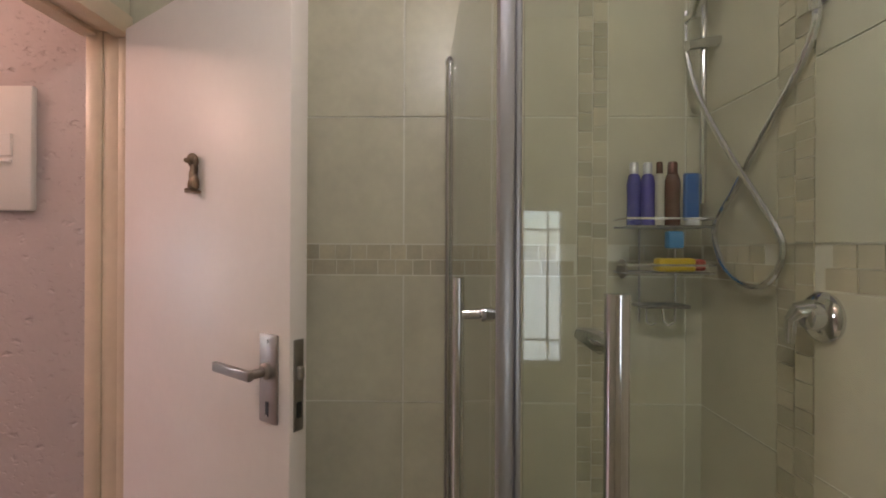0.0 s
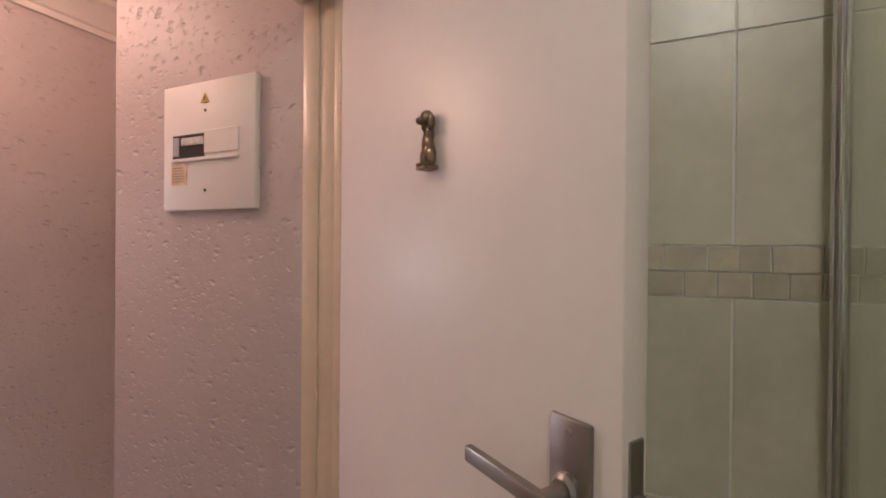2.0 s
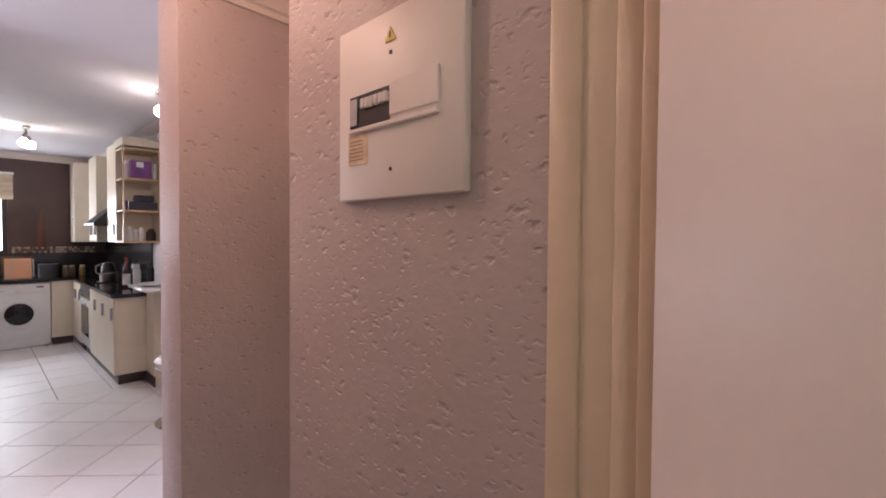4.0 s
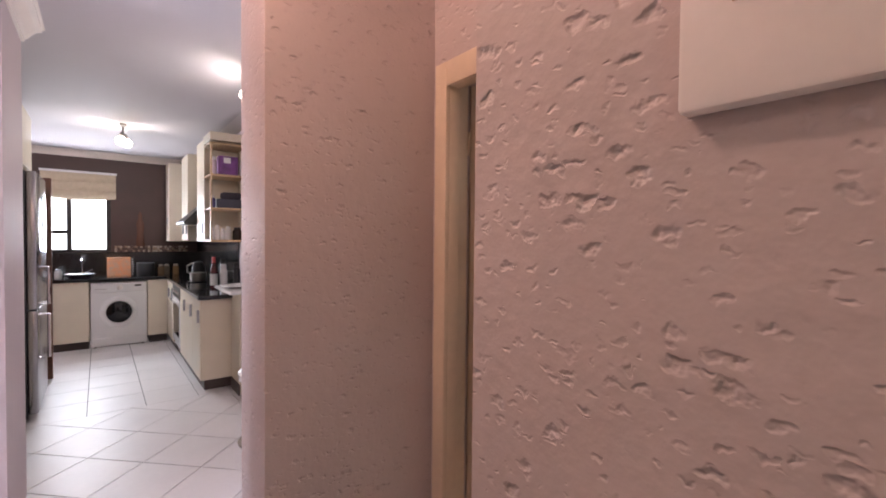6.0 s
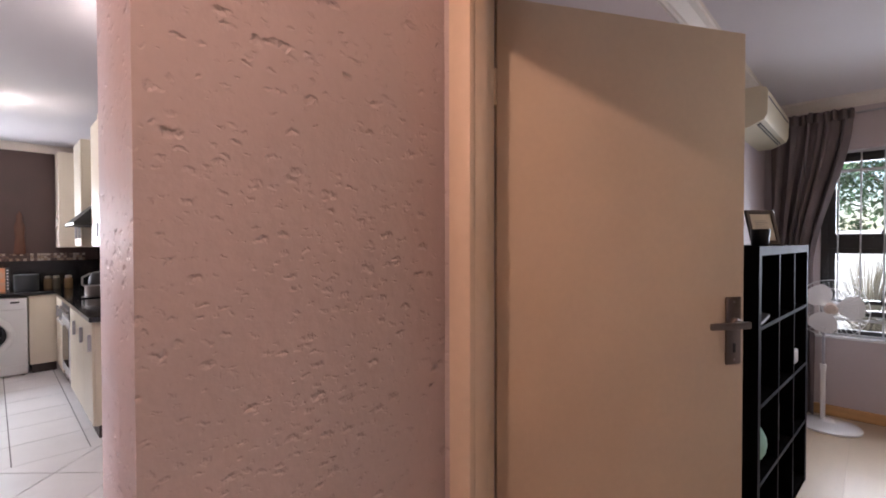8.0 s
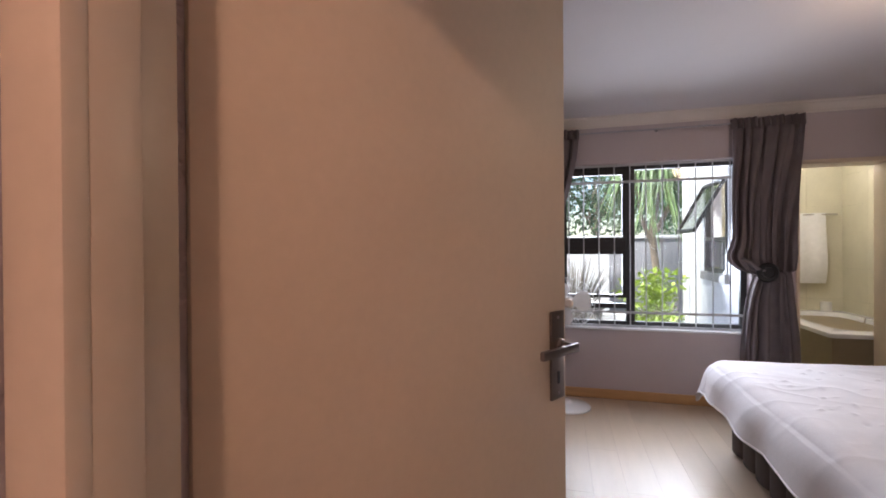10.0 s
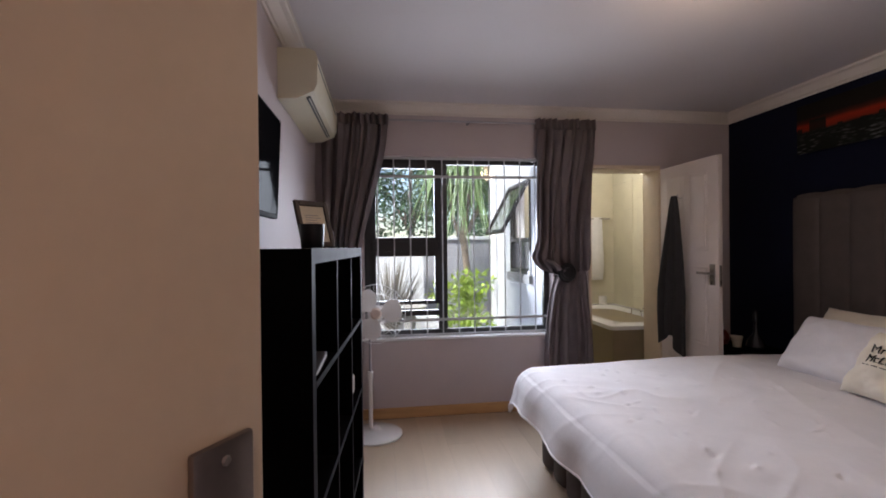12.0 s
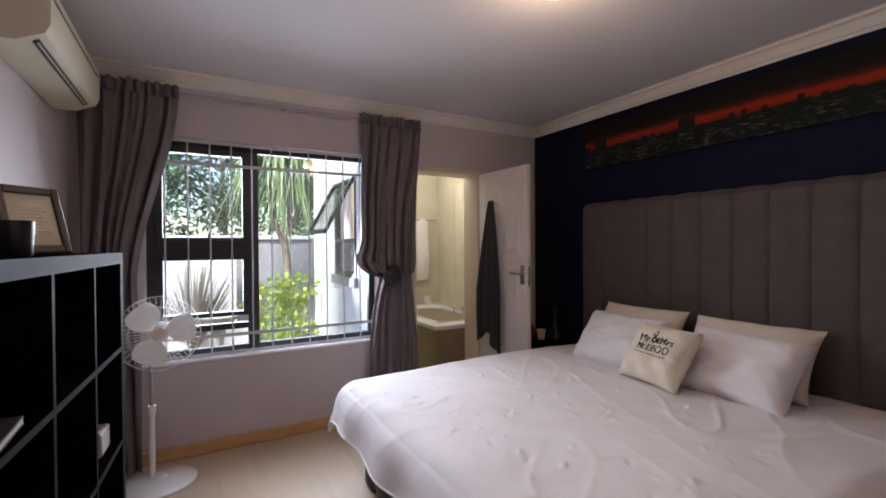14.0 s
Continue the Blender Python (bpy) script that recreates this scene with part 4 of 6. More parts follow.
cabinet("tall_cupboard", (-6.13, -4.87, 0.16, 0.755, 0.1, 2.5), [(0, 0.63), (0.63, 1.26)], "tall cream larder cupboard", True, "+y")
cabinet("top_cupboard", (-6.95, -6.135, 0.16, 0.735, 2.02, 2.5), [(0, 0.4), (0.4, 0.81)], "cream cupboard above the refrigerator", False, "+y", plinth=False)
wd = thing("wooden_screen_door", (-7.41, 0.51, 0), "reddish-brown wooden door standing open", "door")
part("leaf", B(-7.43, -7.385, 0.16, 0.855, 0.005, 2.02, bevel=0.004), M_WOODR, wd)
part("knob", L([(0.012, 0), (0.012, 0.03), (0.026, 0.04), (0.026, 0.06), (0.01, 0.07)], (-7.43, 0.815, 0.76), (-1, 0, 0), 14), M_BRASS, wd)

kw = thing("window_kitchen", (-9.3, 0.99, 1.22), "dark framed kitchen window full of daylight", "window")
kw["kind"] = "structure"
for b in ((-9.36, -9.28, 0.62, 0.67, 1.22, 2.02), (-9.36, -9.28, 1.31, 1.36, 1.22, 2.02), (-9.36, -9.28, 0.67, 1.31, 1.22, 1.26), (-9.36, -9.28, 0.67, 1.31, 1.98, 2.02),
          (-9.36, -9.28, 0.885, 0.94, 1.26, 1.98), (-9.36, -9.28, 0.67, 0.885, 1.47, 1.52)):
    part("window_frame", B(*b, bevel=0.003), M_WINF, kw)
p = part("pane", B(-9.33, -9.326, 0.67, 1.31, 1.26, 1.98), M_PANE, kw)
p.visible_shadow = False
bl = thing("roman_blind", (-9.2, 1.03, 1.93), "raised beige roman blind in soft folds", "blind")
part("head_rail", B(-9.248, -9.21, 0.62, 1.43, 2.29, 2.32), M_WHITE, bl)
part("cloth", sheet(lambda u, v: (-9.235 + 0.025 * abs(math.sin(v * math.pi * 3)) + 0.012 * v, 0.63 + 0.79 * u, 2.30 - 0.34 * v - 0.025 * v * math.sin(u * math.pi)), 16, 24, 0.004),
     mat("beige_blind_linen", (0.62, 0.52, 0.38), 0.9, 0, 0.06, 20, 0.3, 200), bl)


def spot_lamp(x, y):
    s = thing("ceiling_spotlight", (x, y, CEIL), "brushed metal ceiling spotlight with lit frosted bulbs", "spotlight", "kitchen spotlights")
    part("plate", B(x - 0.07, x + 0.07, y - 0.03, y + 0.03, CEIL - 0.025, CEIL - 0.001, bevel=0.004), M_STEEL, s)
    part("stem", T([(x, y, CEIL - 0.02), (x, y, CEIL - 0.10)], 0.012, 10), M_STEEL, s)
    for dx, dy in ((-0.05, 0.03), (0.05, -0.02)):
        arm = part("lamp_head", L([(0.016, 0), (0.022, 0.04), (0.03, 0.05)], (x + dx * 0.6, y + dy * 0.6, CEIL - 0.09), (dx * 6, dy * 6, -1), 14), M_STEEL, s)
        part("bulb", L([(0.02, 0), (0.04, 0.02), (0.045, 0.045), (0.03, 0.072), (0.008, 0.08)], (x + dx, y + dy, CEIL - 0.14), (dx * 6, dy * 6, -1), 16), M_BULB, arm, "glowing frosted bulb")


M_BULB = glow("lit_bulb", (1.0, 0.9, 0.75), 14.0)
spot_lamp(-7.13, 1.43)
spot_lamp(-4.77, 2.05)

# things on the worktop
sk = thing("sink_tap", (-9.1, 1.05, 0.902), "chrome swan-neck kitchen tap", "tap")
part("spout", T([(-9.1, 1.05, 0.90), (-9.1, 1.05, 1.10), (-9.06, 1.05, 1.16), (-9.0, 1.05, 1.16), (-8.96, 1.05, 1.11)], 0.011, 10), M_CHROME, sk)
part("lever", T([(-9.1, 1.08, 0.95), (-9.1, 1.16, 0.99)], 0.008, 8), M_CHROME, sk)
solid("dish_rack", L([(0.10, 0), (0.16, 0.05), (0.155, 0.055), (0.09, 0.012)], (-8.85, 1.03, 0.902), seg=24), M_BLACK, "black dish bowl beside the tap", "bowl")
jar(-8.82, 0.82, 0.902, 0.04, 0.12, (0.55, 0.55, 0.56), (0.4, 0.4, 0.42), "steel_mug", "brushed steel mug on the worktop")
ck = thing("recipe_card", (-8.85, 1.45, 0.902), "upright orange and white patterned picture board", "picture board")
part("board", turned(B(-0.01, 0.01, -0.13, 0.13, 0.0, 0.26, bevel=0.003), Matrix.Translation((-8.86, 1.44, 0.903)) @ Matrix.Rotation(radians(-12), 4, "Y")), mat("orange_print", (0.55, 0.20, 0.07), 0.6, 0, 0.6, 16, dark=(0.5, 0.42, 0.32)), ck)
bnd = part("dark_border", turned(B(-0.009, 0.0115, 0.131, 0.165, 0.0, 0.26, bevel=0.003), Matrix.Translation((-8.86, 1.44, 0.903)) @ Matrix.Rotation(radians(-12), 4, "Y")), M_BLACK, ck)
for k in range(7):
    part("stud", turned(B(0.011, 0.0135, 0.14, 0.155, 0.02 + k * 0.034, 0.035 + k * 0.034), Matrix.Translation((-8.86, 1.44, 0.903)) @ Matrix.Rotation(radians(-12), 4, "Y")), M_WHITE, bnd)
solid("stock_pot", L([(0.10, 0), (0.105, 0.01), (0.105, 0.17), (0.11, 0.175), (0.095, 0.175)], (-8.9, 1.74, 0.903), seg=24), mat("slate_pot", (0.06, 0.065, 0.07), 0.45), "dark grey cooking pot on the worktop", "pot")
for y, col in ((1.92, (0.20, 0.14, 0.08)), (1.99, (0.12, 0.10, 0.07)), (2.10, (0.25, 0.16, 0.07))):
    jar(-8.9, y, 0.903, 0.04, 0.15, col, (0.3, 0.26, 0.2), "glass_jar", "brown glass storage jar on the worktop", "jars on the worktop", 0.1)
kt = thing("kettle", (-8.2, 2.28, 0.903), "black and steel kettle on the worktop", "kettle")
part("body", L([(0.08, 0), (0.085, 0.05), (0.075, 0.15), (0.055, 0.2), (0.02, 0.215)], (-8.2, 2.28, 0.903), seg=20), M_BLACK, kt)
part("handle", T([(-8.2, 2.20, 0.95), (-8.2, 2.15, 0.98), (-8.2, 2.15, 1.06), (-8.2, 2.22, 1.1)], 0.01, 8), M_STEEL, kt)
solid("cooking_hob", B(-7.97, -7.45, 2.02, 2.40, 0.9025, 0.91, bevel=0.002), mat("hob_glass", (0.01, 0.01, 0.011), 0.06), "black glass cooking hob", "hob")
solid("saucepan", L([(0.085, 0), (0.09, 0.01), (0.09, 0.09), (0.094, 0.094), (0.08, 0.09)], (-7.7, 2.2, 0.911), seg=22), M_STEEL, "steel saucepan on the hob", "saucepan")
wb = thing("red_topped_bottle", (-6.75, 2.20, 0.903), "dark bottle with white label and red top", "bottle")
part("body", L([(0.036, 0), (0.037, 0.19), (0.016, 0.24), (0.015, 0.31)], (-6.75, 2.20, 0.903), seg=18), mat("dark_wine_glass", (0.07, 0.012, 0.014), 0.12), wb)
part("label_band", L([(0.0378, 0.03), (0.0378, 0.15)], (-6.75, 2.20, 0.903), seg=18), M_WHITE, wb)
part("top", L([(0.017, 0.27), (0.017, 0.33)], (-6.75, 2.20, 0.903), seg=14), mat("red_foil", (0.5, 0.03, 0.03), 0.35), wb)
jar(-6.62, 2.27, 0.903, 0.038, 0.26, (0.74, 0.74, 0.76), (0.6, 0.6, 0.62), "white_bottle", "white bottle with grey print on the worktop")
jar(-6.95, 2.33, 0.903, 0.036, 0.3, (0.02, 0.02, 0.022), (0.02, 0.02, 0.02), "black_bottle", "black bottle against the splashback")
jar(-6.45, 2.36, 0.903, 0.034, 0.28, (0.02, 0.02, 0.022), (0.02, 0.02, 0.02), "black_bottle", "black bottle near the bar")
solid("white_platter", L([(0.10, 0), (0.17, 0.022), (0.165, 0.026), (0.09, 0.008)], (-5.85, 2.26, 0.986), seg=28), M_WHITE, "white oval platter on the bar top", "platter")
solid("wall_carving", turned(L([(0.045, 0), (0.055, 0.02), (0.04, 0.2), (0.05, 0.32), (0.025, 0.40), (0.028, 0.45), (0.005, 0.5)], (0, 0, 0), seg=14), Matrix.Translation((-9.225, 1.70, 1.30)) @ Matrix.Diagonal((0.3, 1, 1, 1))), M_WOODR, "tall reddish wooden carving on the dark wall", "carving")
cs = solid("light_switch", B(-9.0, -8.99, 2.0, 2.018, 1.62, 1.72, bevel=0.003), M_WHITE, "small white switch on the cabinet edge", "switch")

q = solid("backdrop", B(-10.6, -10.55, -0.6, 2.6, 0.2, 3.2), glow("overexposed_daylight", (0.94, 0.97, 1.0), 2.2), "plain bright daylight outside the kitchen window", "backdrop", kind="structure", smooth=0)

# ---- bedroom ----
wn = thing("window_bedroom", (-1.61, 6.42, 0.66), "dark bronze aluminium bedroom window with an awning sash", "window")
wn["kind"] = "structure"
WY0, WY1 = 6.40, 6.45
for b in ((-2.42, -2.37, 0.66, 2.175), (-0.85, -0.80, 0.66, 2.175), (-2.37, -0.85, 0.66, 0.705), (-2.37, -0.85, 2.125, 2.175), (-1.79, -1.715, 0.705, 2.125), (-2.37, -1.79, 1.375, 1.465), (-2.37, -1.79, 0.825, 0.87)):
    part("window_frame", B(b[0], b[1], WY0, WY1, b[2], b[3], bevel=0.003), M_WINF, wn)
for nm, z0, z1 in (("upper_sash", 1.465, 2.125), ("lower_sash", 0.925, 1.375)):
    s = part(nm, B(-2.37, -2.325, WY0 - 0.012, WY1 - 0.005, z0, z1, bevel=0.002), M_WINF, wn)
    for b in ((-1.825, -1.79, z0, z1), (-2.325, -1.825, z0, z0 + 0.03), (-2.325, -1.825, z1 - 0.04, z1)):
        part("rail", B(b[0], b[1], WY0 - 0.012, WY1 - 0.005, b[2], b[3], bevel=0.002), M_WINF, s)
    q = part("pane", B(-2.325, -1.825, 6.425, 6.429, z0 + 0.04, z1 - 0.04), M_PANE, s)
    q.visible_shadow = False
    part("stay", T([(-2.05, WY0 - 0.015, z0 + 0.02), (-2.05, WY0 - 0.03, z0 + 0.03), (-2.02, WY0 - 0.035, z0 + 0.12)], 0.006, 8), M_BLACK, s, "black window stay")
q = part("pane", B(-1.715, -0.85, 6.425, 6.429, 0.705, 2.125), M_PANE, wn)
q.visible_shadow = False
q = part("pane", B(-2.37, -1.79, 6.425, 6.429, 0.705, 0.825), M_PANE, wn)
q.visible_shadow = False

M_BARS = mat("weathered_white_steel", (0.46, 0.46, 0.47), 0.45, 0, 0.06, 12)
gb = thing("burglar_bars", (-1.6, 6.325, 0.66), "white painted steel burglar bars across the window", "burglar bars")
for k in range(-4, 7):
    x = -1.766 + k * 0.1355
    part("bar", T([(x, 6.325, 0.661), (x, 6.325, 2.17)], 0.0055, 8), M_BARS, gb)
for z in (0.674, 0.80, 2.005, 2.158):
    part("cross_bar", B(-2.41, -0.81, 6.318, 6.324, z - 0.011, z + 0.011, bevel=0.001), M_BARS, gb)


def curtain(name, x0, x1, tie_x0, tie_x1, foot_x0, foot_x1, tie_z, seed, label, tie_side, puff):
    """A pleated curtain gathered by a tie-back."""
    c = thing(name, ((x0 + x1) / 2, 6.21, 0.01), label, "curtain", "bedroom curtains")
    top, n = 2.455, 6

    def f(u, v):
        z = top - (top - 0.012) * v
        if z > tie_z:
            s = (top - z) / (top - tie_z)
            s2 = s * s * (3 - 2 * s)
            bulge = puff * math.exp(-((z - tie_z - 0.11) / 0.12) ** 2) * tie_side
        else:
            s = (tie_z - z) / tie_z
            s2, bulge = 1 - min(1, s * 2.2), 0.0
        a0, a1 = (x0, x1) if z > tie_z else (foot_x0, foot_x1)
        xl, xr = a0 + (tie_x0 - a0) * s2, a1 + (tie_x1 - a1) * s2
        if puff:
            q = (z - tie_z + 0.03) / 0.19
            xl = x0 + 0.008 * math.sin(z * 6)
            if 0 < q < 1:
                xl = x0 + 0.165 * (1 - math.sqrt(1 - (1 - q) ** 2))
            elif q <= 0:
                xl = foot_x0 + (x0 + 0.165 - foot_x0) * math.exp(q * 0.75)
        w = u + 0.02 * math.sin(u * 31 + seed)
        gather = max(0.15, (xr - xl) / (x1 - x0))
        amp = 0.020 + 0.026 * (1 - gather)
        ph = seed + 3.2 * noise.noise((u * 3, v * 1.7, seed))
        lean = 1.1 * v * n if puff and z > tie_z else 0.0
        ph += lean
        y = 6.205 + amp * math.sin(u * n * math.tau + ph) + 0.014 * math.sin(u * n * math.tau * 1.7 + ph * 1.6 + 4 * v) + 0.02 * noise.noise((u * 7, v * 5, seed + 3))
        x = xl + (xr - xl) * w + bulge * max(0, 1 - 2.2 * u if tie_side < 0 else u) + 0.006 * math.cos(u * n * math.tau * 2 + ph)
        return (x, y - abs(bulge) * 0.35, z)
    part("cloth", sheet(f, 120, 100, 0.003), M_CURT, c)
    part("heading_tape", sheet(lambda u, v: (x0 - 0.008 + (x1 - x0 + 0.016) * u, 6.195 + 0.026 * math.sin(u * 11 * math.tau + seed) + 0.01 * math.sin(u * 95) - 0.012 * v, top + 0.025 - 0.085 * v + 0.012 * noise.noise((u * 14, 2, seed))), 110, 5, 0.004), M_CURT, c)
    return c


rc = curtain("curtain", -0.975, -0.455, -0.905, -0.545, -0.93, -0.475, 1.20, 1.7, "taupe velvet curtain gathered with a round tie-back", -1, 0.055)
part("tie_back", T([(-0.92, 6.19, 1.30), (-0.87, 6.12, 1.27), (-0.82, 6.11, 1.22), (-0.75, 6.12, 1.195)], [0.012, 0.02, 0.018, 0.012], 8), M_CURT, rc)
part("tie_knob", L([(0.075, 0), (0.082, 0.012), (0.07, 0.028), (0.045, 0.03), (0.04, 0.02), (0.01, 0.02)], (-0.752, 6.125, 1.188), (0, -1, 0), 26), M_BLACK, rc, "black round tie-back boss")
curtain("curtain", -2.755, -2.225, -2.74, -2.46, -2.75, -2.44, 1.18, 0.4, "taupe velvet curtain drawn to the window side", 1, 0.0)
rd = thing("curtain_rod", (-1.6, 6.215, 2.44), "thin pale metal curtain rod", "curtain rod")
part("rod", T([(-2.72, 6.215, 2.445), (-0.45, 6.215, 2.445)], 0.008, 10), M_ALU, rd)
for x in (-2.70, -1.55, -0.47):
    part("bracket", B(x - 0.008, x + 0.008, 6.215, 6.30, 2.438, 2.452), M_ALU, rd)


# headboard in padded channels
hb = thing("headboard", (0.84, 4.46, 0), "tall grey velvet headboard in padded upright channels", "headboard")
part("back_board", B(0.816, 0.895, 3.331, 5.579, 0.0, 1.752), M_HEAD, hb)
HY = [5.58 - 0.2045 * k for k in range(12)]
for a, b in zip(HY, HY[1:]):
    part("channel", sheet(lambda u, v, a=a, b=b: (0.856 - (0.042 + 0.020 * (max(0, math.sin(math.pi * min(max(u, 0.0), 1.0))) ** 0.4)) * (min(1, (1 - v) / 0.03) ** 0.5 if v > 0.97 else 1) - 0.001
                                                 + 0.004 * noise.noise((u * 2, v * 6, a)), b + (a - b) * u, 0.1 + 1.675 * v + 0.008 * math.sin(math.pi * u) * v), 14, 40), M_HEAD, hb)

bd = thing("bed_base", (-0.2, 4.46, 0), "grey velvet bed base with upright channels", "bed")
part("frame", B(-1.235, 0.85, 3.50, 5.40, 0.02, 0.36), M_HEAD, bd)
for k in range(10):
    y = 3.50 + k * 0.19
    part("channel", sheet(lambda u, v, y=y: (-1.236 - 0.028 * max(0, math.sin(math.pi * u)) ** 0.5, y + 0.19 * u, 0.02 + 0.34 * v), 10, 3), M_HEAD, bd)
for k in range(11):
    x = -1.235 + k * 0.19
    part("channel", sheet(lambda u, v, x=x: (x + 0.19 * u, 5.401 + 0.028 * max(0, math.sin(math.pi * u)) ** 0.5, 0.02 + 0.34 * v), 10, 3), M_HEAD, bd)
solid("mattress", B(-1.225, 0.80, 3.52, 5.385, 0.362, 0.59, bevel=0.06, seg=4), M_LINEN, "thick mattress under the duvet", "mattress")


def duvet():
    X0, X1, Y0, Y1 = -1.26, 0.78, 3.46, 5.43
    drop = 0.34
    rt = random.Random(17)
    tufts = []
    for _ in range(95):
        an = 0.9 + rt.gauss(0, 0.35)
        tufts.append((rt.uniform(0.05, 1.75), rt.uniform(0.1, 1.85), math.cos(an), math.sin(an), rt.uniform(0.014, 0.032), rt.choice((1, 1, -1)) * rt.uniform(0.004, 0.008)))

    def crease(a, b, seed, ang, fx, fy):
        c, s = math.cos(ang), math.sin(ang)
        p, q = a * c + b * s, b * c - a * s
        r = 1 - abs(noise.noise((p * fx, q * fy, seed))) * 2.2
        gate = max(0.0, noise.noise((p * 1.3 + 7, q * 1.3, seed + 4)) + 0.25)
        return max(0.0, r) ** 5 * gate

    def f(u, v):
        a, b = u * (X1 - X0 + drop) - drop, v * (Y1 - Y0 + 2 * drop) - drop
        dx, dy = max(0, -a), max(0, -b, b - (Y1 - Y0))
        sy = -1 if b < 0 else 1
        r = 0.15

        def fold(d):
            if d <= 0:
                return 0, 0
            q = min(d / r, math.pi / 2)
            return r * math.sin(q) * 0.8, r * (1 - math.cos(q)) + max(0, d - r * math.pi / 2)
        ox, hx = fold(dx)
        oy, hy = fold(dy)
        x = X0 + max(0, a) - ox
        y = Y0 + min(max(b, 0), Y1 - Y0) + sy * oy
        h = max(hx, hy) + 0.35 * min(hx, hy)
        z = 0.606 + 0.02 * math.sin(math.pi * min(1, max(0, a) / (X1 - X0))) - h
        wr = (0.012 * noise.noise((a * 1.9, b * 1.9, 2)) + 0.0035 * noise.noise((a * 7, b * 6, 9)) + 0.010 * crease(a, b, 5, 0.9, 1.6, 4.5)
              + 0.008 * crease(a, b, 8, -0.5, 1.5, 5.0))
        for ta, tb, c, s, ln, ht in tufts:
            p, q = (a - ta), (b - tb)
            if abs(p) < 0.07 and abs(q) < 0.07:
                p, q = p * c + q * s, q * c - p * s
                wr += ht * math.exp(-(p / ln) ** 2 - (q / 0.010) ** 2)
        if h > 0.05:
            k = min(1, h / 0.25)
            wave = 0.016 * math.sin((a if dy else b) * 11 + 2 * noise.noise((a * 2, b * 2, 1))) * k
            x -= (wave + 0.03 * k) * (1 if dx else 0)
            y += sy * (wave + 0.02 * k) * (1 if dy else 0)
        return (x, y, max(z + wr, 0.10))
    d = thing("duvet", (-0.2, 4.46, 0.36), "crumpled white cotton duvet spread over the bed", "duvet")
    part("cover", sheet(f, 260, 270, 0.012), M_LINEN, d, smooth=80)
    n = 160
    edge = [f(0.45 * (1 - k / n), 1.0) for k in range(n)] + [f(0.0, 1 - k / n) for k in range(n)]
    part("hem", T(edge, 0.006, 6), M_LINEN, d, "stitched duvet hem")


duvet()


def puckers(u, v, seed, side):
    """Soft dents and creases over a filled cushion."""
    return 0.016 * noise.noise((u * 2.4 + seed, v * 2.4, side)) + 0.011 * abs(noise.noise((u * 6 + v * 3, v * 5 + seed, side))) - 0.005


def pillow(name, centre, size, tilt, yaw, material, label, group="", seed=1.0, n=30):
    wd, ht, th = size
    bm = bmesh.new()
    for side in (1, -1):
        g = {}
        for i in range(n + 1):
            for j in range(n + 1):
                u, v = 2 * i / n - 1, 2 * j / n - 1
                pinch = 1 - 0.07 * (1 - abs(u) ** 2.0) * abs(v) ** 3 - 0.0
                pinv = 1 - 0.07 * (1 - abs(v) ** 2.0) * abs(u) ** 3
                t = ((1 - u ** 4) * (1 - v ** 4)) ** 0.45
                w = puckers(u, v, seed, side) * 1.5
                g[i, j] = bm.verts.new((u * wd / 2 * pinv, side * (t * th / 2) + side * w * t, v * ht / 2 * pinch))
        for i in range(n):
            for j in range(n):
                bm.faces.new((g[i, j], g[i + 1, j], g[i + 1, j + 1], g[i, j + 1]))
    bmesh.ops.remove_doubles(bm, verts=bm.verts[:], dist=0.0005)
    m = Matrix.Translation(centre) @ Matrix.Rotation(radians(yaw), 4, "Z") @ Matrix.Rotation(radians(tilt), 4, "X")
    return solid(name, turned(bm, m), material, label, "pillow", group, smooth=70), m


pillow("pillow", (0.62, 4.90, 0.79), (0.66, 0.42, 0.15), -28, -90, M_CUSH, "cream pillow leaning on the headboard", "pillows on the bed", 3)
pillow("pillow", (0.61, 4.18, 0.79), (0.68, 0.42, 0.15), -32, -90, M_CUSH, "cream pillow leaning on the headboard", "pillows on the bed", 5)
pillow("pillow", (0.40, 4.88, 0.765), (0.60, 0.42, 0.19), -40, -88, M_LINEN, "plump white pillow propped up", "pillows on the bed", 7)
pillow("pillow", (0.39, 4.12, 0.765), (0.62, 0.42, 0.20), -40, -95, M_LINEN, "plump white pillow with soft creases", "pillows on the bed", 11)
cu, CM = pillow("cushion", (0.20, 4.44, 0.785), (0.41, 0.37, 0.14), -34, -99, M_CUSH, "square cream cushion printed with black lettering", "", 13)
M_INK = mat("black_print", (0.012, 0.012, 0.014), 0.8)


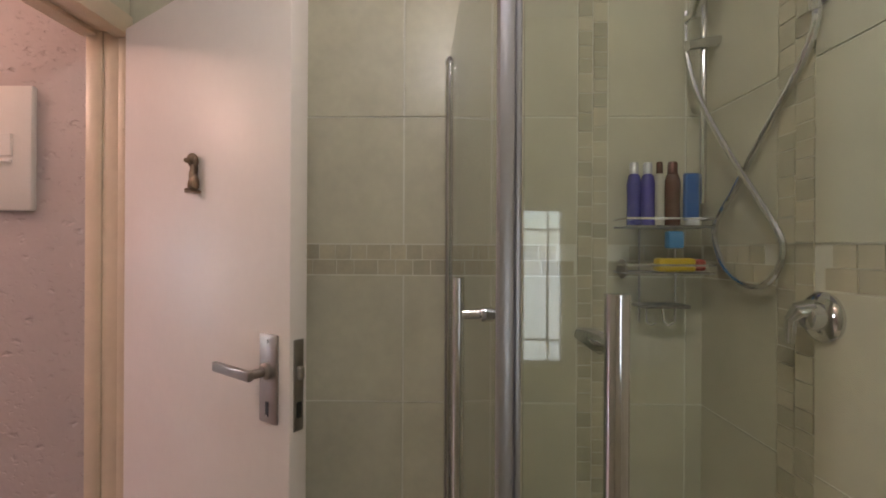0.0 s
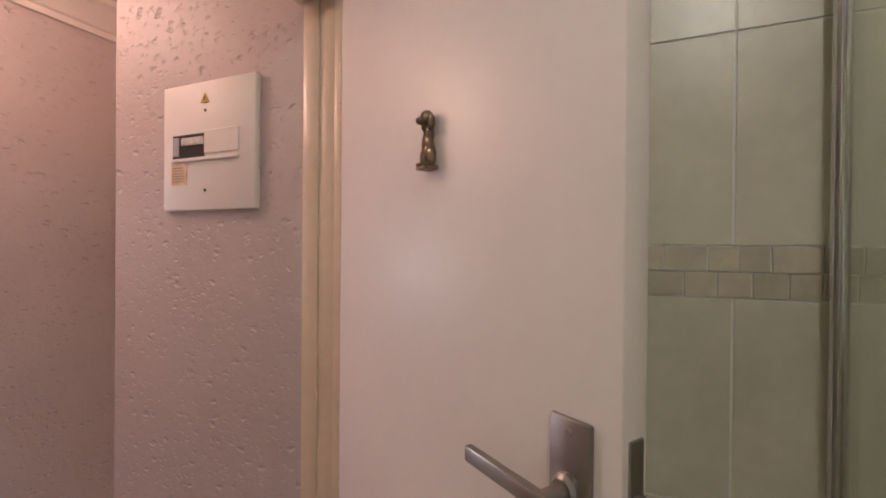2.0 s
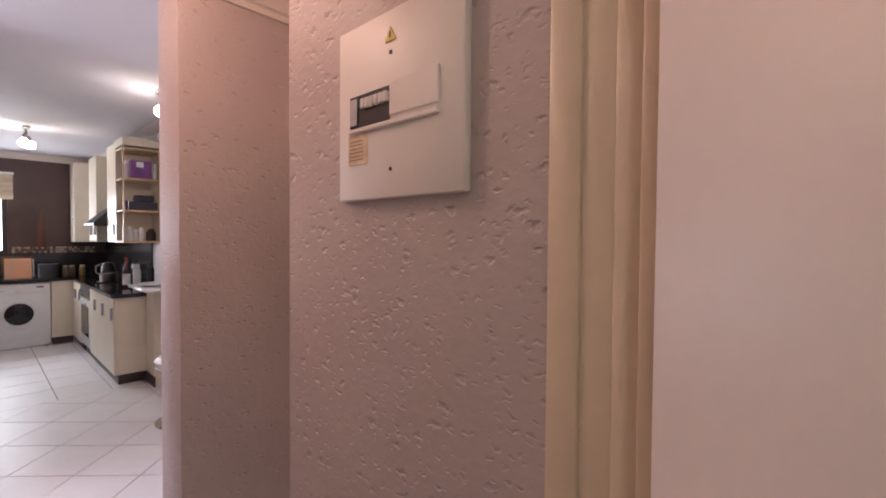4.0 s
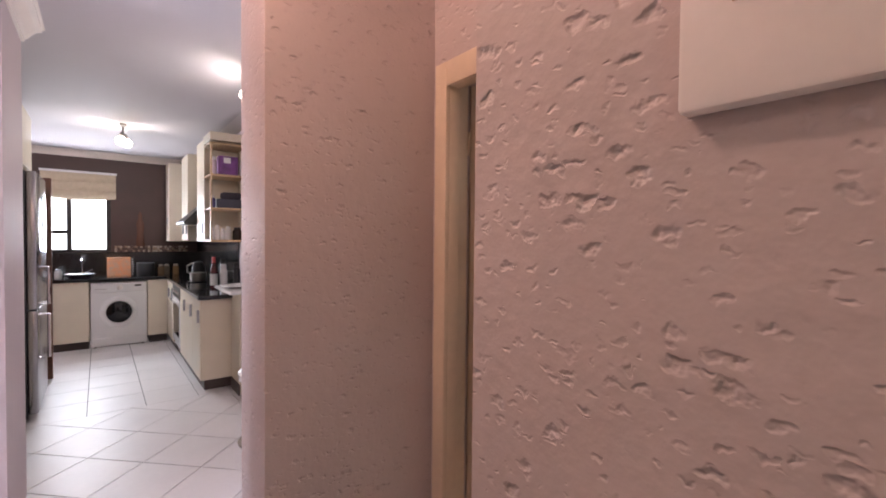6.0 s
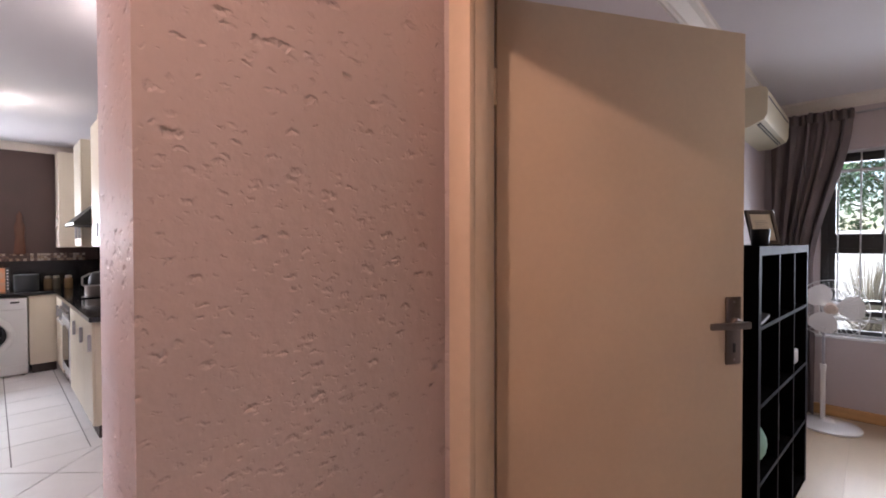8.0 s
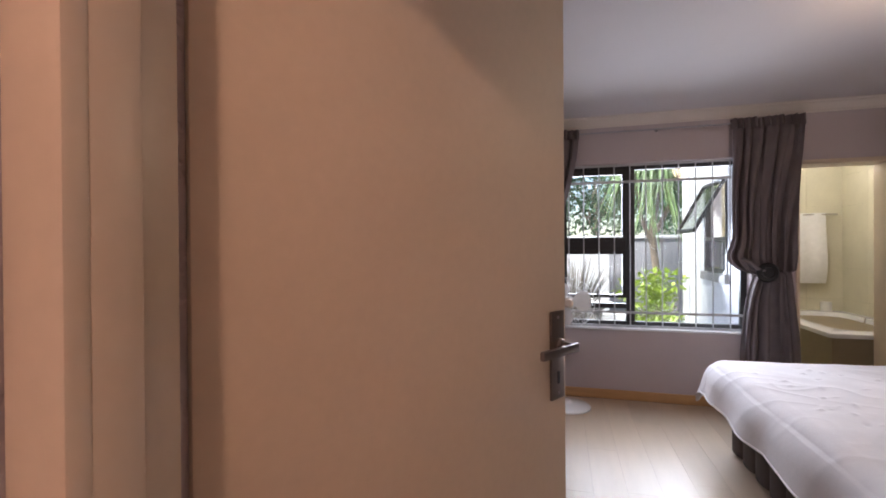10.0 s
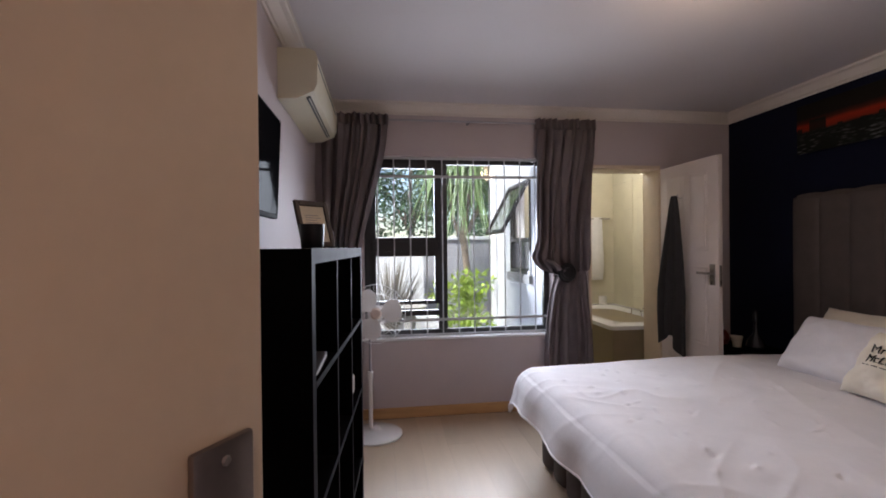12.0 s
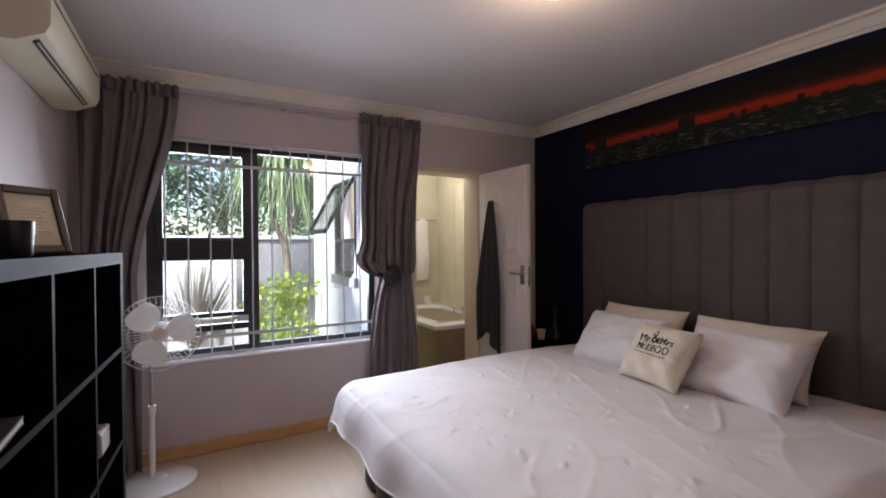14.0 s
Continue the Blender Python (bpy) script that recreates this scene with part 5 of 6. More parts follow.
def lettering(body, size, x, z, parent, m, sx=1.0):
    cv = bpy.data.curves.new("text", "FONT")
    cv.body, cv.size, cv.align_x, cv.align_y, cv.extrude = body, size, "CENTER", "CENTER", 0.0
    tmp = new("text", cv)
    dg = bpy.context.evaluated_depsgraph_get()
    me = bpy.data.meshes.new_from_object(tmp.evaluated_get(dg))
    bpy.data.objects.remove(tmp)
    bm = bmesh.new()
    bm.from_mesh(me)
    bmesh.ops.subdivide_edges(bm, edges=bm.edges[:], cuts=2)
    for v in bm.verts:
        px, pz = v.co.x * sx + x, v.co.y + z
        u, w = px / 0.205, pz / 0.185
        t = (max(0.0, (1 - u ** 4) * (1 - w ** 4))) ** 0.45
        v.co = (px, -(t * (0.07 + puckers(u, w, 13, -1)) + 0.0025), pz)
    bm.faces.ensure_lookup_table()
    ext = bmesh.ops.extrude_face_region(bm, geom=bm.faces[:])
    for v in ext["geom"]:
        if isinstance(v, bmesh.types.BMVert):
            v.co.y += 0.0025
    return part("printed_lettering", turned(bm, m), M_INK, parent, "black printed words", 0)


lettering("Mr", 0.060, -0.080, 0.062, cu, CM)
lettering("&", 0.105, -0.004, 0.076, cu, CM)
lettering("Mrs", 0.060, 0.078, 0.062, cu, CM)
lettering("McLEOD", 0.062, 0.0, 0.008, cu, CM)
for x0, x1 in ((-0.11, -0.07), (-0.055, -0.025), (-0.015, 0.04), (0.05, 0.11)):
    part("printed_line", sheet(lambda u, v, x0=x0, x1=x1: CM @ Vector((x0 + (x1 - x0) * u, -(((1 - ((x0 + (x1 - x0) * u) / 0.205) ** 4) * (1 - 0.0008)) ** 0.45 * (0.07 + puckers((x0 + (x1 - x0) * u) / 0.205, -0.17, 13, -1)) + 0.003), -0.033 + 0.004 * v)), 8, 1, 0.002), M_INK, cu)


pc = thing("city_canvas", (0.885, 4.6, 2.09), "wide canvas of a dark city under an orange sunset band", "picture")
M_CITY = bpy.data.materials.new("sunset_city_print")
M_CITY.use_nodes = True
n, l = M_CITY.node_tree.nodes, M_CITY.node_tree.links
geo, sep = n.new("ShaderNodeNewGeometry"), n.new("ShaderNodeSeparateXYZ")
l.new(geo.outputs["Position"], sep.inputs[0])
nz = n.new("ShaderNodeTexNoise")
nz.inputs["Scale"].default_value, nz.inputs["Detail"].default_value = 7, 5
l.new(geo.outputs["Position"], nz.inputs[0])
hgt = n.new("ShaderNodeMath")
hgt.operation = "MULTIPLY_ADD"
hgt.inputs[1].default_value = 0.03
l.new(nz.outputs[0], hgt.inputs[0])
l.new(sep.outputs["Z"], hgt.inputs[2])
mr = n.new("ShaderNodeMapRange")
mr.inputs[1].default_value, mr.inputs[2].default_value = 2.10, 2.50
l.new(hgt.outputs[0], mr.inputs[0])
cr = n.new("ShaderNodeValToRGB")
e = cr.color_ramp.elements
e[0].position, e[0].color = 0.0, (0.006, 0.008, 0.008, 1)
e[1].position, e[1].color = 1.0, (0.011, 0.010, 0.008, 1)
for pos, col in ((0.37, (0.010, 0.012, 0.010, 1)), (0.42, (0.22, 0.022, 0.008, 1)), (0.50, (0.28, 0.024, 0.009, 1)), (0.56, (0.07, 0.014, 0.008, 1)), (0.64, (0.013, 0.010, 0.008, 1))):
    x = e.new(pos)
    x.color = col
l.new(mr.outputs[0], cr.inputs[0])
vo = n.new("ShaderNodeTexVoronoi")
vo.inputs["Scale"].default_value = 40
mpv = n.new("ShaderNodeMapping")
mpv.inputs["Scale"].default_value = (1, 0.45, 1.9)
l.new(geo.outputs["Position"], mpv.inputs[0])
l.new(mpv.outputs[0], vo.inputs[0])
lights = n.new("ShaderNodeMapRange")
lights.inputs[1].default_value, lights.inputs[2].default_value, lights.inputs[3].default_value, lights.inputs[4].default_value = 0.08, 0.55, 0.13, 0.0
l.new(vo.outputs["Distance"], lights.inputs[0])
low = n.new("ShaderNodeMapRange")
low.inputs[1].default_value, low.inputs[2].default_value, low.inputs[3].default_value, low.inputs[4].default_value = 2.16, 2.25, 1.0, 0.0
l.new(sep.outputs["Z"], low.inputs[0])
mulp = n.new("ShaderNodeMath")
mulp.operation = "MULTIPLY"
l.new(lights.outputs[0], mulp.inputs[0])
l.new(low.outputs[0], mulp.inputs[1])
mulq = n.new("ShaderNodeMath")
mulq.operation = "MULTIPLY"
l.new(mulp.outputs[0], mulq.inputs[0])
glim = n.new("ShaderNodeMapRange")
glim.inputs[1].default_value, glim.inputs[2].default_value = 0.40, 0.66
l.new(nz.outputs[0], glim.inputs[0])
l.new(glim.outputs[0], mulq.inputs[1])
addc = n.new("ShaderNodeMix")
addc.data_type, addc.blend_type = "RGBA", "ADD"
addc.inputs[0].default_value = 1.0
def node(op, a, b, c=None):
    m = n.new("ShaderNodeMath")
    m.operation = op
    for i, v in enumerate((a, b, c)):
        if v is not None:
            if isinstance(v, (int, float)):
                m.inputs[i].default_value = v
            else:
                l.new(v, m.inputs[i])
    return m.outputs[0]


towers = []
for cells, tall, power in ((8.0, 0.15, 4.5), (27.0, 0.06, 2.5)):
    wn_ = n.new("ShaderNodeTexWhiteNoise")
    wn_.noise_dimensions = "1D"
    l.new(node("FLOOR", node("MULTIPLY", sep.outputs["Y"], cells), 0.0), wn_.inputs["W"])
    towers.append(node("MULTIPLY_ADD", node("POWER", wn_.outputs["Value"], power), tall, 2.225))
clear = node("GREATER_THAN", sep.outputs["Z"], node("MAXIMUM", towers[0], towers[1]))
skym = n.new("ShaderNodeMix")
skym.data_type = "RGBA"
skym.inputs[6].default_value = (0.010, 0.012, 0.010, 1)
l.new(node("MULTIPLY_ADD", clear, 0.93, 0.07), skym.inputs[0])
l.new(cr.outputs[0], skym.inputs[7])
l.new(skym.outputs[2], addc.inputs[6])
l.new(mulq.outputs[0], addc.inputs[7])
l.new(addc.outputs[2], n["Principled BSDF"].inputs["Base Color"])
n["Principled BSDF"].inputs["Roughness"].default_value = 0.8
n["Principled BSDF"].inputs["Specular IOR Level"].default_value = 0.15
part("canvas", B(0.872, 0.897, 3.42, 5.60, 2.085, 2.445, bevel=0.003), M_CITY, pc)

# shelves under the television, standing a little askew
KM4 = Matrix.Translation((-2.42, 4.147, 0)) @ Matrix.Rotation(radians(-3.5), 4, "Z")
ks = thing("cube_shelf", (-2.61, 4.33, 0), "black-brown open cube shelf with slightly lighter edges", "shelf unit")
KX0, KX1, KY = -0.335, 0.0, (-0.385, 0.0, 0.352, 0.737)
KZ = (0.03, 0.365, 0.71, 1.055, 1.40)


def shelf_part(name, b, material, label=""):
    part(name, turned(B(*b), KM4), material, ks, label)


shelf_part("top_board", (KX0, KX1 - 0.002, KY[0], KY[-1], 1.372, 1.412), M_SHELF)
shelf_part("bottom_board", (KX0, KX1 - 0.002, KY[0], KY[-1], 0.0, 0.04), M_SHELF)
for y in (KY[0], KY[-1] - 0.038):
    shelf_part("side_board", (KX0, KX1 - 0.002, y, y + 0.038, 0.04, 1.372), M_SHELF)
    shelf_part("edge_strip", (KX1 - 0.002, KX1, y, y + 0.038, 0.0, 1.372), M_SHELFE)
for y in KY[1:-1]:
    shelf_part("divider", (KX0, KX1 - 0.002, y - 0.008, y + 0.008, 0.04, 1.372), M_SHELF)
    shelf_part("edge_strip", (KX1 - 0.002, KX1, y - 0.008, y + 0.008, 0.04, 1.372), M_SHELFE)
for z in KZ[1:-1]:
    shelf_part("shelf", (KX0, KX1 - 0.002, KY[0] + 0.038, KY[-1] - 0.038, z - 0.008, z + 0.008), M_SHELF)
    shelf_part("edge_strip", (KX1 - 0.002, KX1 + 0.0005, KY[0] + 0.038, KY[-1] - 0.038, z - 0.008, z + 0.008), M_SHELFE)
shelf_part("back_panel", (KX0 - 0.004, KX0, KY[0], KY[-1], 0.0, 1.41), M_SHELF)
shelf_part("edge_strip", (KX1 - 0.002, KX1, KY[0], KY[-1], 1.372, 1.4125), M_SHELFE, "front edge slightly lighter than the boards")
bk = thing("notebook", (-2.58, 3.92, 1.064), "dark notebook with pale page edges lying in the shelf", "book")
NB = KM4 @ Matrix.Translation((-0.012, -0.23, 1.064)) @ Matrix.Rotation(radians(8), 4, "X")
part("cover", turned(B(-0.25, 0.0, -0.10, 0.10, 0.0, 0.004, bevel=0.001), NB), mat("dark_book_cover", (0.05, 0.035, 0.035), 0.6), bk)
part("pages", turned(B(-0.247, -0.001, -0.097, 0.097, 0.004, 0.014), NB), mat("pale_book", (0.55, 0.52, 0.50), 0.7), bk, "pale page block")
part("cover", turned(B(-0.25, 0.0, -0.10, 0.10, 0.014, 0.018, bevel=0.001), NB), mat("dark_book_cover", (0.05, 0.035, 0.035), 0.6), bk)
bq = thing("mint_bag", (-2.54, 3.98, 0.373), "mint green soft bag in the shelf", "bag")
part("bag", turned(sheet(lambda u, v: (-0.11 + 0.1 * math.cos(math.tau * u) * math.sin(math.pi * v), -0.18 + 0.13 * math.sin(math.tau * u) * math.sin(math.pi * v), 0.48 - 0.105 * math.cos(math.pi * v)), 20, 10), KM4), mat("mint_cloth", (0.30, 0.50, 0.40), 0.9), bq)
for x, y, z, s, pale in ((-0.10, 0.16, 0.374, (0.06, 0.08, 0.1), 0), (-0.08, 0.60, 0.719, (0.05, 0.06, 0.04), 1), (-0.10, 0.13, 0.719, (0.05, 0.06, 0.08), 0)):
    solid("storage_box", turned(B(x - s[0], x + s[0], y - s[1], y + s[1], z, z + 2 * s[2], bevel=0.006), KM4), mat("box_pale" if pale else "box_dark", (0.5, 0.47, 0.44) if pale else (0.05, 0.035, 0.04), 0.7),
          "small pale box on a shelf" if pale else "small dark box on a shelf", "box", "boxes in the shelf")
solid("black_pot", L([(0.037, 0), (0.039, 0.004), (0.043, 0.085), (0.039, 0.085), (0.034, 0.02)], (-2.515, 4.24, 1.4125), seg=22), M_BLACK, "small black pot on the shelf top", "pot")
pf = thing("picture_frame", (-2.54, 4.56, 1.413), "dark wooden frame with a printed page leaning on the wall", "picture frame")
PF = Matrix.Translation((-2.535, 4.56, 1.4165)) @ Matrix.Rotation(radians(48), 4, "Z") @ Matrix.Rotation(radians(-17), 4, "X") @ Matrix.Diagonal((0.86, 0.8, 0.77, 1))
for b in ((-0.10, -0.075, 0, 0.27), (0.075, 0.10, 0, 0.27), (-0.075, 0.075, 0, 0.03), (-0.075, 0.075, 0.24, 0.27)):
    part("frame_bar", turned(B(b[0], b[1], -0.012, 0.008, b[2], b[3], bevel=0.003), PF), mat("dark_frame_wood", (0.05, 0.03, 0.022), 0.4), pf)
pg = part("page", turned(B(-0.075, 0.075, -0.002, 0.006, 0.03, 0.24), PF), mat("cream_paper", (0.72, 0.64, 0.50), 0.8), pf, "cream printed page")
for k in range(8):
    part("print_line", turned(B(-0.045, 0.045 - 0.012 * (k % 3), -0.0035, -0.001, 0.085 + k * 0.014, 0.089 + k * 0.014), PF), M_STEEL, pg)

tv = thing("television", (-2.72, 4.28, 1.55), "flat black television tilted down on a wall bracket", "television")
TVM = Matrix.Translation((-2.737, 4.28, 1.545)) @ Matrix.Rotation(radians(2.6), 4, "Y")
part("case", turned(B(-0.034, -0.001, -0.43, 0.428, 0.0, 0.446, bevel=0.006, seg=2), TVM), M_CASE, tv)
part("screen", turned(B(-0.002, 0.0015, -0.417, 0.415, 0.018, 0.434), TVM), M_SCREEN, tv, "glossy dark screen")
part("bracket", B(-2.80, -2.765, 4.20, 4.40, 1.68, 1.86), M_BLACK, tv)
part("sensor", turned(T([(-0.02, -0.16, 0.452), (-0.02, -0.09, 0.456)], 0.013, 10), TVM), M_BLACK, tv, "small black sensor bar on the top edge")
part("cable", T([(-2.79, 4.10, 1.56), (-2.785, 4.12, 1.51), (-2.78, 4.06, 1.475), (-2.79, 3.98, 1.49), (-2.79, 3.94, 1.53)], 0.003, 6), M_BLACK, tv, "thin dangling cable")

ac = thing("air_conditioner", (-2.70, 5.47, 2.19), "cream split air conditioner high on the wall", "air conditioner")
prof = [(-2.798, 2.455), (-2.64, 2.455), (-2.605, 2.44), (-2.595, 2.41), (-2.598, 2.27), (-2.615, 2.235), (-2.70, 2.195), (-2.798, 2.19)]
bm = bmesh.new()
ra, rb = ([bm.verts.new((x, y, z)) for x, z in prof] for y in (5.0, 5.98))
for k in range(len(prof)):
    j = (k + 1) % len(prof)
    bm.faces.new((ra[k], ra[j], rb[j], rb[k]))
bm.faces.new(ra), bm.faces.new(rb[::-1])
part("casing", bm, mat("aged_white_plastic", (0.70, 0.64, 0.48), 0.4, 0, 0.04, 6), ac, smooth=25)
part("front_slot", B(-2.5985, -2.5935, 5.02, 5.92, 2.375, 2.385), M_BLACK, ac)
M4 = Matrix.Translation((-2.657, 5.47, 2.2125)) @ Matrix.Rotation(radians(-25), 4, "Y")
part("air_outlet", turned(B(-0.004, 0.020, -0.43, 0.43, -0.003, 0.001), M4), M_BLACK, ac)
part("louvre", turned(B(0.006, 0.012, -0.425, 0.425, -0.009, -0.006), M4), mat("louvre_plastic", (0.6, 0.55, 0.43), 0.4), ac)

# pedestal fan
fx, fy = -2.335, 5.99
fn = thing("pedestal_fan", (fx, fy, 0), "white pedestal fan with a wire cage", "fan")
part("base", L([(0.20, 0), (0.20, 0.012), (0.17, 0.028), (0.05, 0.042), (0.03, 0.06)], (fx, fy, 0), seg=36), M_WHITE, fn)
part("lower_pole", T([(fx - 0.035, fy, 0.04), (fx - 0.035, fy, 0.46)], 0.016, 14), M_WHITE, fn)
part("upper_pole", T([(fx - 0.035, fy, 0.44), (fx - 0.035, fy, 0.80)], 0.010, 12), M_ALU, fn)
part("pole_collar", L([(0.02, 0), (0.022, 0.05)], (fx - 0.035, fy, 0.43), seg=14), M_WHITE, fn)
ax = Vector((0.06, -1.0, 0.06)).normalized()
hc = Vector((fx + 0.01, fy - 0.06, 0.925))
part("motor", L([(0.03, -0.11), (0.055, -0.09), (0.06, -0.01), (0.03, 0.01)], hc, ax, 20), M_WHITE, fn)
part("neck", T([(fx - 0.035, fy, 0.74), (fx - 0.025, fy + 0.01, 0.86), hc - ax * 0.07], 0.022, 12), M_WHITE, fn)
s_ = ax.orthogonal().normalized()
u_ = ax.cross(s_)
for off in (0.0, 0.09):
    cg = bmesh.new()
    for k in range(44):
        a = math.tau * k / 44
        d = s_ * math.cos(a) + u_ * math.sin(a)
        tube(cg, [hc + ax * (off + (0.035 if off else -0.03)) + d * 0.04, hc + ax * (off + (0.03 if off else -0.02)) + d * 0.13, hc + ax * 0.05 + d * 0.215], 0.0011, 4)
    for r, o in ((0.215, 0.05), (0.15, off + (0.026 if off else -0.016))):
        tube(cg, [hc + ax * o + (s_ * math.cos(math.tau * k / 40) + u_ * math.sin(math.tau * k / 40)) * r for k in range(41)], 0.003 if r > 0.2 else 0.0018, 6)
    part("cage", cg, M_WHITE, fn, "white wire fan cage")
part("hub", L([(0.04, 0), (0.045, 0.02), (0.03, 0.04)], hc + ax * 0.01, ax, 18), mat("pale_hub", (0.72, 0.60, 0.52), 0.4), fn)
for k in range(3):
    a0 = math.tau * k / 3 + 0.4

    def blade(u, v, a0=a0):
        r = 0.035 + 0.155 * u
        a = a0 + (v - 0.5) * (1.45 * (0.55 + 0.45 * math.sin(math.pi * min(1, u * 0.9 + 0.1))))
        d = s_ * math.cos(a) + u_ * math.sin(a)
        return hc + ax * (0.03 + 0.03 * (v - 0.5)) + d * r
    part("blade", sheet(blade, 8, 8, 0.002), M_WHITE, fn, "white plastic blade")

# bedside table with dark ornaments
ns = thing("bedside_table", (0.66, 5.87, 0), "small black bedside table in the corner", "bedside table")
part("top", B(0.46, 0.86, 5.68, 6.08, 0.545, 0.575, bevel=0.004), M_SHELF, ns)
part("body", B(0.48, 0.85, 5.70, 6.06, 0.10, 0.545), M_SHELF, ns)
for x in (0.50, 0.82):
    for y in (5.72, 6.03):
        part("leg", B(x, x + 0.03, y, y + 0.03, 0, 0.10), M_SHELF, ns)
cp = thing("white_cup", (0.58, 5.86, 0.576), "small white cup on the bedside table", "cup")
part("cup", L([(0.03, 0), (0.038, 0.06), (0.045, 0.085), (0.041, 0.085), (0.03, 0.012)], (0.58, 5.86, 0.576), seg=20), M_CUSH, cp)
dk = thing("glass_decanter", (0.64, 5.74, 0.576), "dark smoked glass decanter on the bedside table", "decanter")
M_SMOKE = mat("smoked_glass", (0.02, 0.02, 0.025), 0.06)
part("body", L([(0.05, 0), (0.07, 0.03), (0.06, 0.07), (0.02, 0.13), (0.014, 0.2), (0.02, 0.21)], (0.64, 5.74, 0.576), seg=20), M_SMOKE, dk)
part("stopper", L([(0.013, 0.21), (0.022, 0.24), (0.02, 0.29), (0.006, 0.31)], (0.64, 5.74, 0.576), seg=16), M_SMOKE, dk)
solid("red_ornament", L([(0.03, 0), (0.05, 0.04), (0.04, 0.09), (0.015, 0.12)], (0.56, 5.98, 0.576), seg=18), mat("dark_red_glaze", (0.14, 0.012, 0.012), 0.3), "dark red round ornament on the bedside table", "ornament")

# towel on the en-suite door
hk = solid("door_hook", turned(T([(0.28, -0.002, 1.80), (0.28, -0.03, 1.795), (0.28, -0.045, 1.81), (0.28, -0.04, 1.83)], 0.005, 8), EM), M_CHROME, "small chrome hook on the white door", "hook")
tw = thing("charcoal_towel", (0.17, 6.0, 0.5), "charcoal bath towel hanging from the door hook", "towel")


def towel(u, v):
    z = 1.815 - 1.27 * v + 0.10 * v * math.sin(u * 5)
    half = 0.02 + 0.145 * min(1, v * 1.6) ** 0.8
    c = 0.275 - 0.05 * min(1, v * 1.3)
    x = c + (u - 0.5) * 2 * half
    y = -0.045 - 0.022 * math.sin(u * 19 + v * 2) * (0.4 + v) - 0.02 * (1 - v)
    return EM @ Vector((x, y, z))


part("cloth", sheet(towel, 40, 40, 0.012), M_CHAR, tw)

# ceiling lamp of the bedroom, passage and bathrooms
for name, x, y, r in (("bedroom_ceiling_lamp", -0.80, 4.20, 0.12), ("passage_ceiling_lamp", -2.40, 1.08, 0.10), ("bathroom_ceiling_lamp", -0.12, 0.42, 0.12), ("ensuite_ceiling_lamp", 0.1, 7.5, 0.1)):
    c = thing(name, (x, y, CEIL), "round white glass ceiling lamp, lit", "ceiling lamp")
    part("base", L([(r * 0.7, 0), (r * 0.7, -0.03)], (x, y, CEIL - 0.001), seg=24), M_STEEL, c)
    q = part("shade", L([(r, 0), (r, -0.02), (r * 0.8, -0.06), (r * 0.3, -0.085), (0.01, -0.09)], (x, y, CEIL - 0.03), seg=28), glow("lit_shade_" + name, (1.0, 0.8, 0.55), 2.2), c, "glowing opal shade")
    q.visible_shadow = False

# ---- en-suite bathroom ----
wall("wall_ensuite", [(-0.79, -0.62, 6.52, 6.90, 0, CEIL), (-0.79, -0.62, 7.62, 8.6, 0, CEIL), (-0.79, -0.62, 6.90, 7.62, 0, 1.12), (-0.79, -0.62, 6.90, 7.62, 2.1, CEIL)], M_EXTW, "white painted outer wall of the en-suite")
wall("wall_ensuite_far", [(-0.62, 1.05, 8.45, 8.6, 0, CEIL), (0.95, 1.05, 6.52, 8.45, 0, CEIL)], M_ETILE, "cream tiled en-suite wall")
wall("wall_ensuite_inner", [(-0.62, -0.60, 6.52, 6.88, 0, CEIL), (-0.62, -0.60, 7.64, 8.45, 0, CEIL), (-0.62, -0.60, 6.88, 7.64, 0, 1.10), (-0.62, -0.60, 6.88, 7.64, 2.12, CEIL)], M_ETILE, "cream tiled inner face of the en-suite wall")
solid("floor_ensuite", B(-0.79, 1.05, 6.52, 8.6, -0.12, 0), M_BEIGE, "beige tiled en-suite floor", "floor", kind="structure", smooth=0)
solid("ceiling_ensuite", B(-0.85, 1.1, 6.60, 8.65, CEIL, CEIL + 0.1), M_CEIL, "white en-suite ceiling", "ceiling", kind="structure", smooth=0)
TB = mesh("bath_tile", box(bmesh.new(), 0, 1, 0, 1, 0, 1), M_ETILE, 0)
far = bpy.data.objects["wall_ensuite_far"]
for i in range(4):
    for j in range(7):
        o = new("wall_tile", TB)
        o.parent = far
        o.matrix_basis = Matrix.Translation((-0.60 + i * 0.39, 8.445, j * 0.375 + 0.001)) @ Matrix.Diagonal((0.387, 0.006, 0.372, 1))
    for j in range(7):
        o = new("wall_tile", TB)
        o.parent = far
        o.matrix_basis = Matrix.Translation((0.944, 6.55 + i * 0.475, j * 0.375 + 0.001)) @ Matrix.Diagonal((0.006, 0.472, 0.372, 1))
bt = thing("bathtub", (0.2, 7.0, 0), "white built-in bathtub with a brown tiled panel", "bathtub")
part("panel", B(0.035, 0.94, 6.825, 8.42, 0.0, 0.555), M_BTILE, bt, "brown tiled bath panel")
bm = bmesh.new()
rings = []
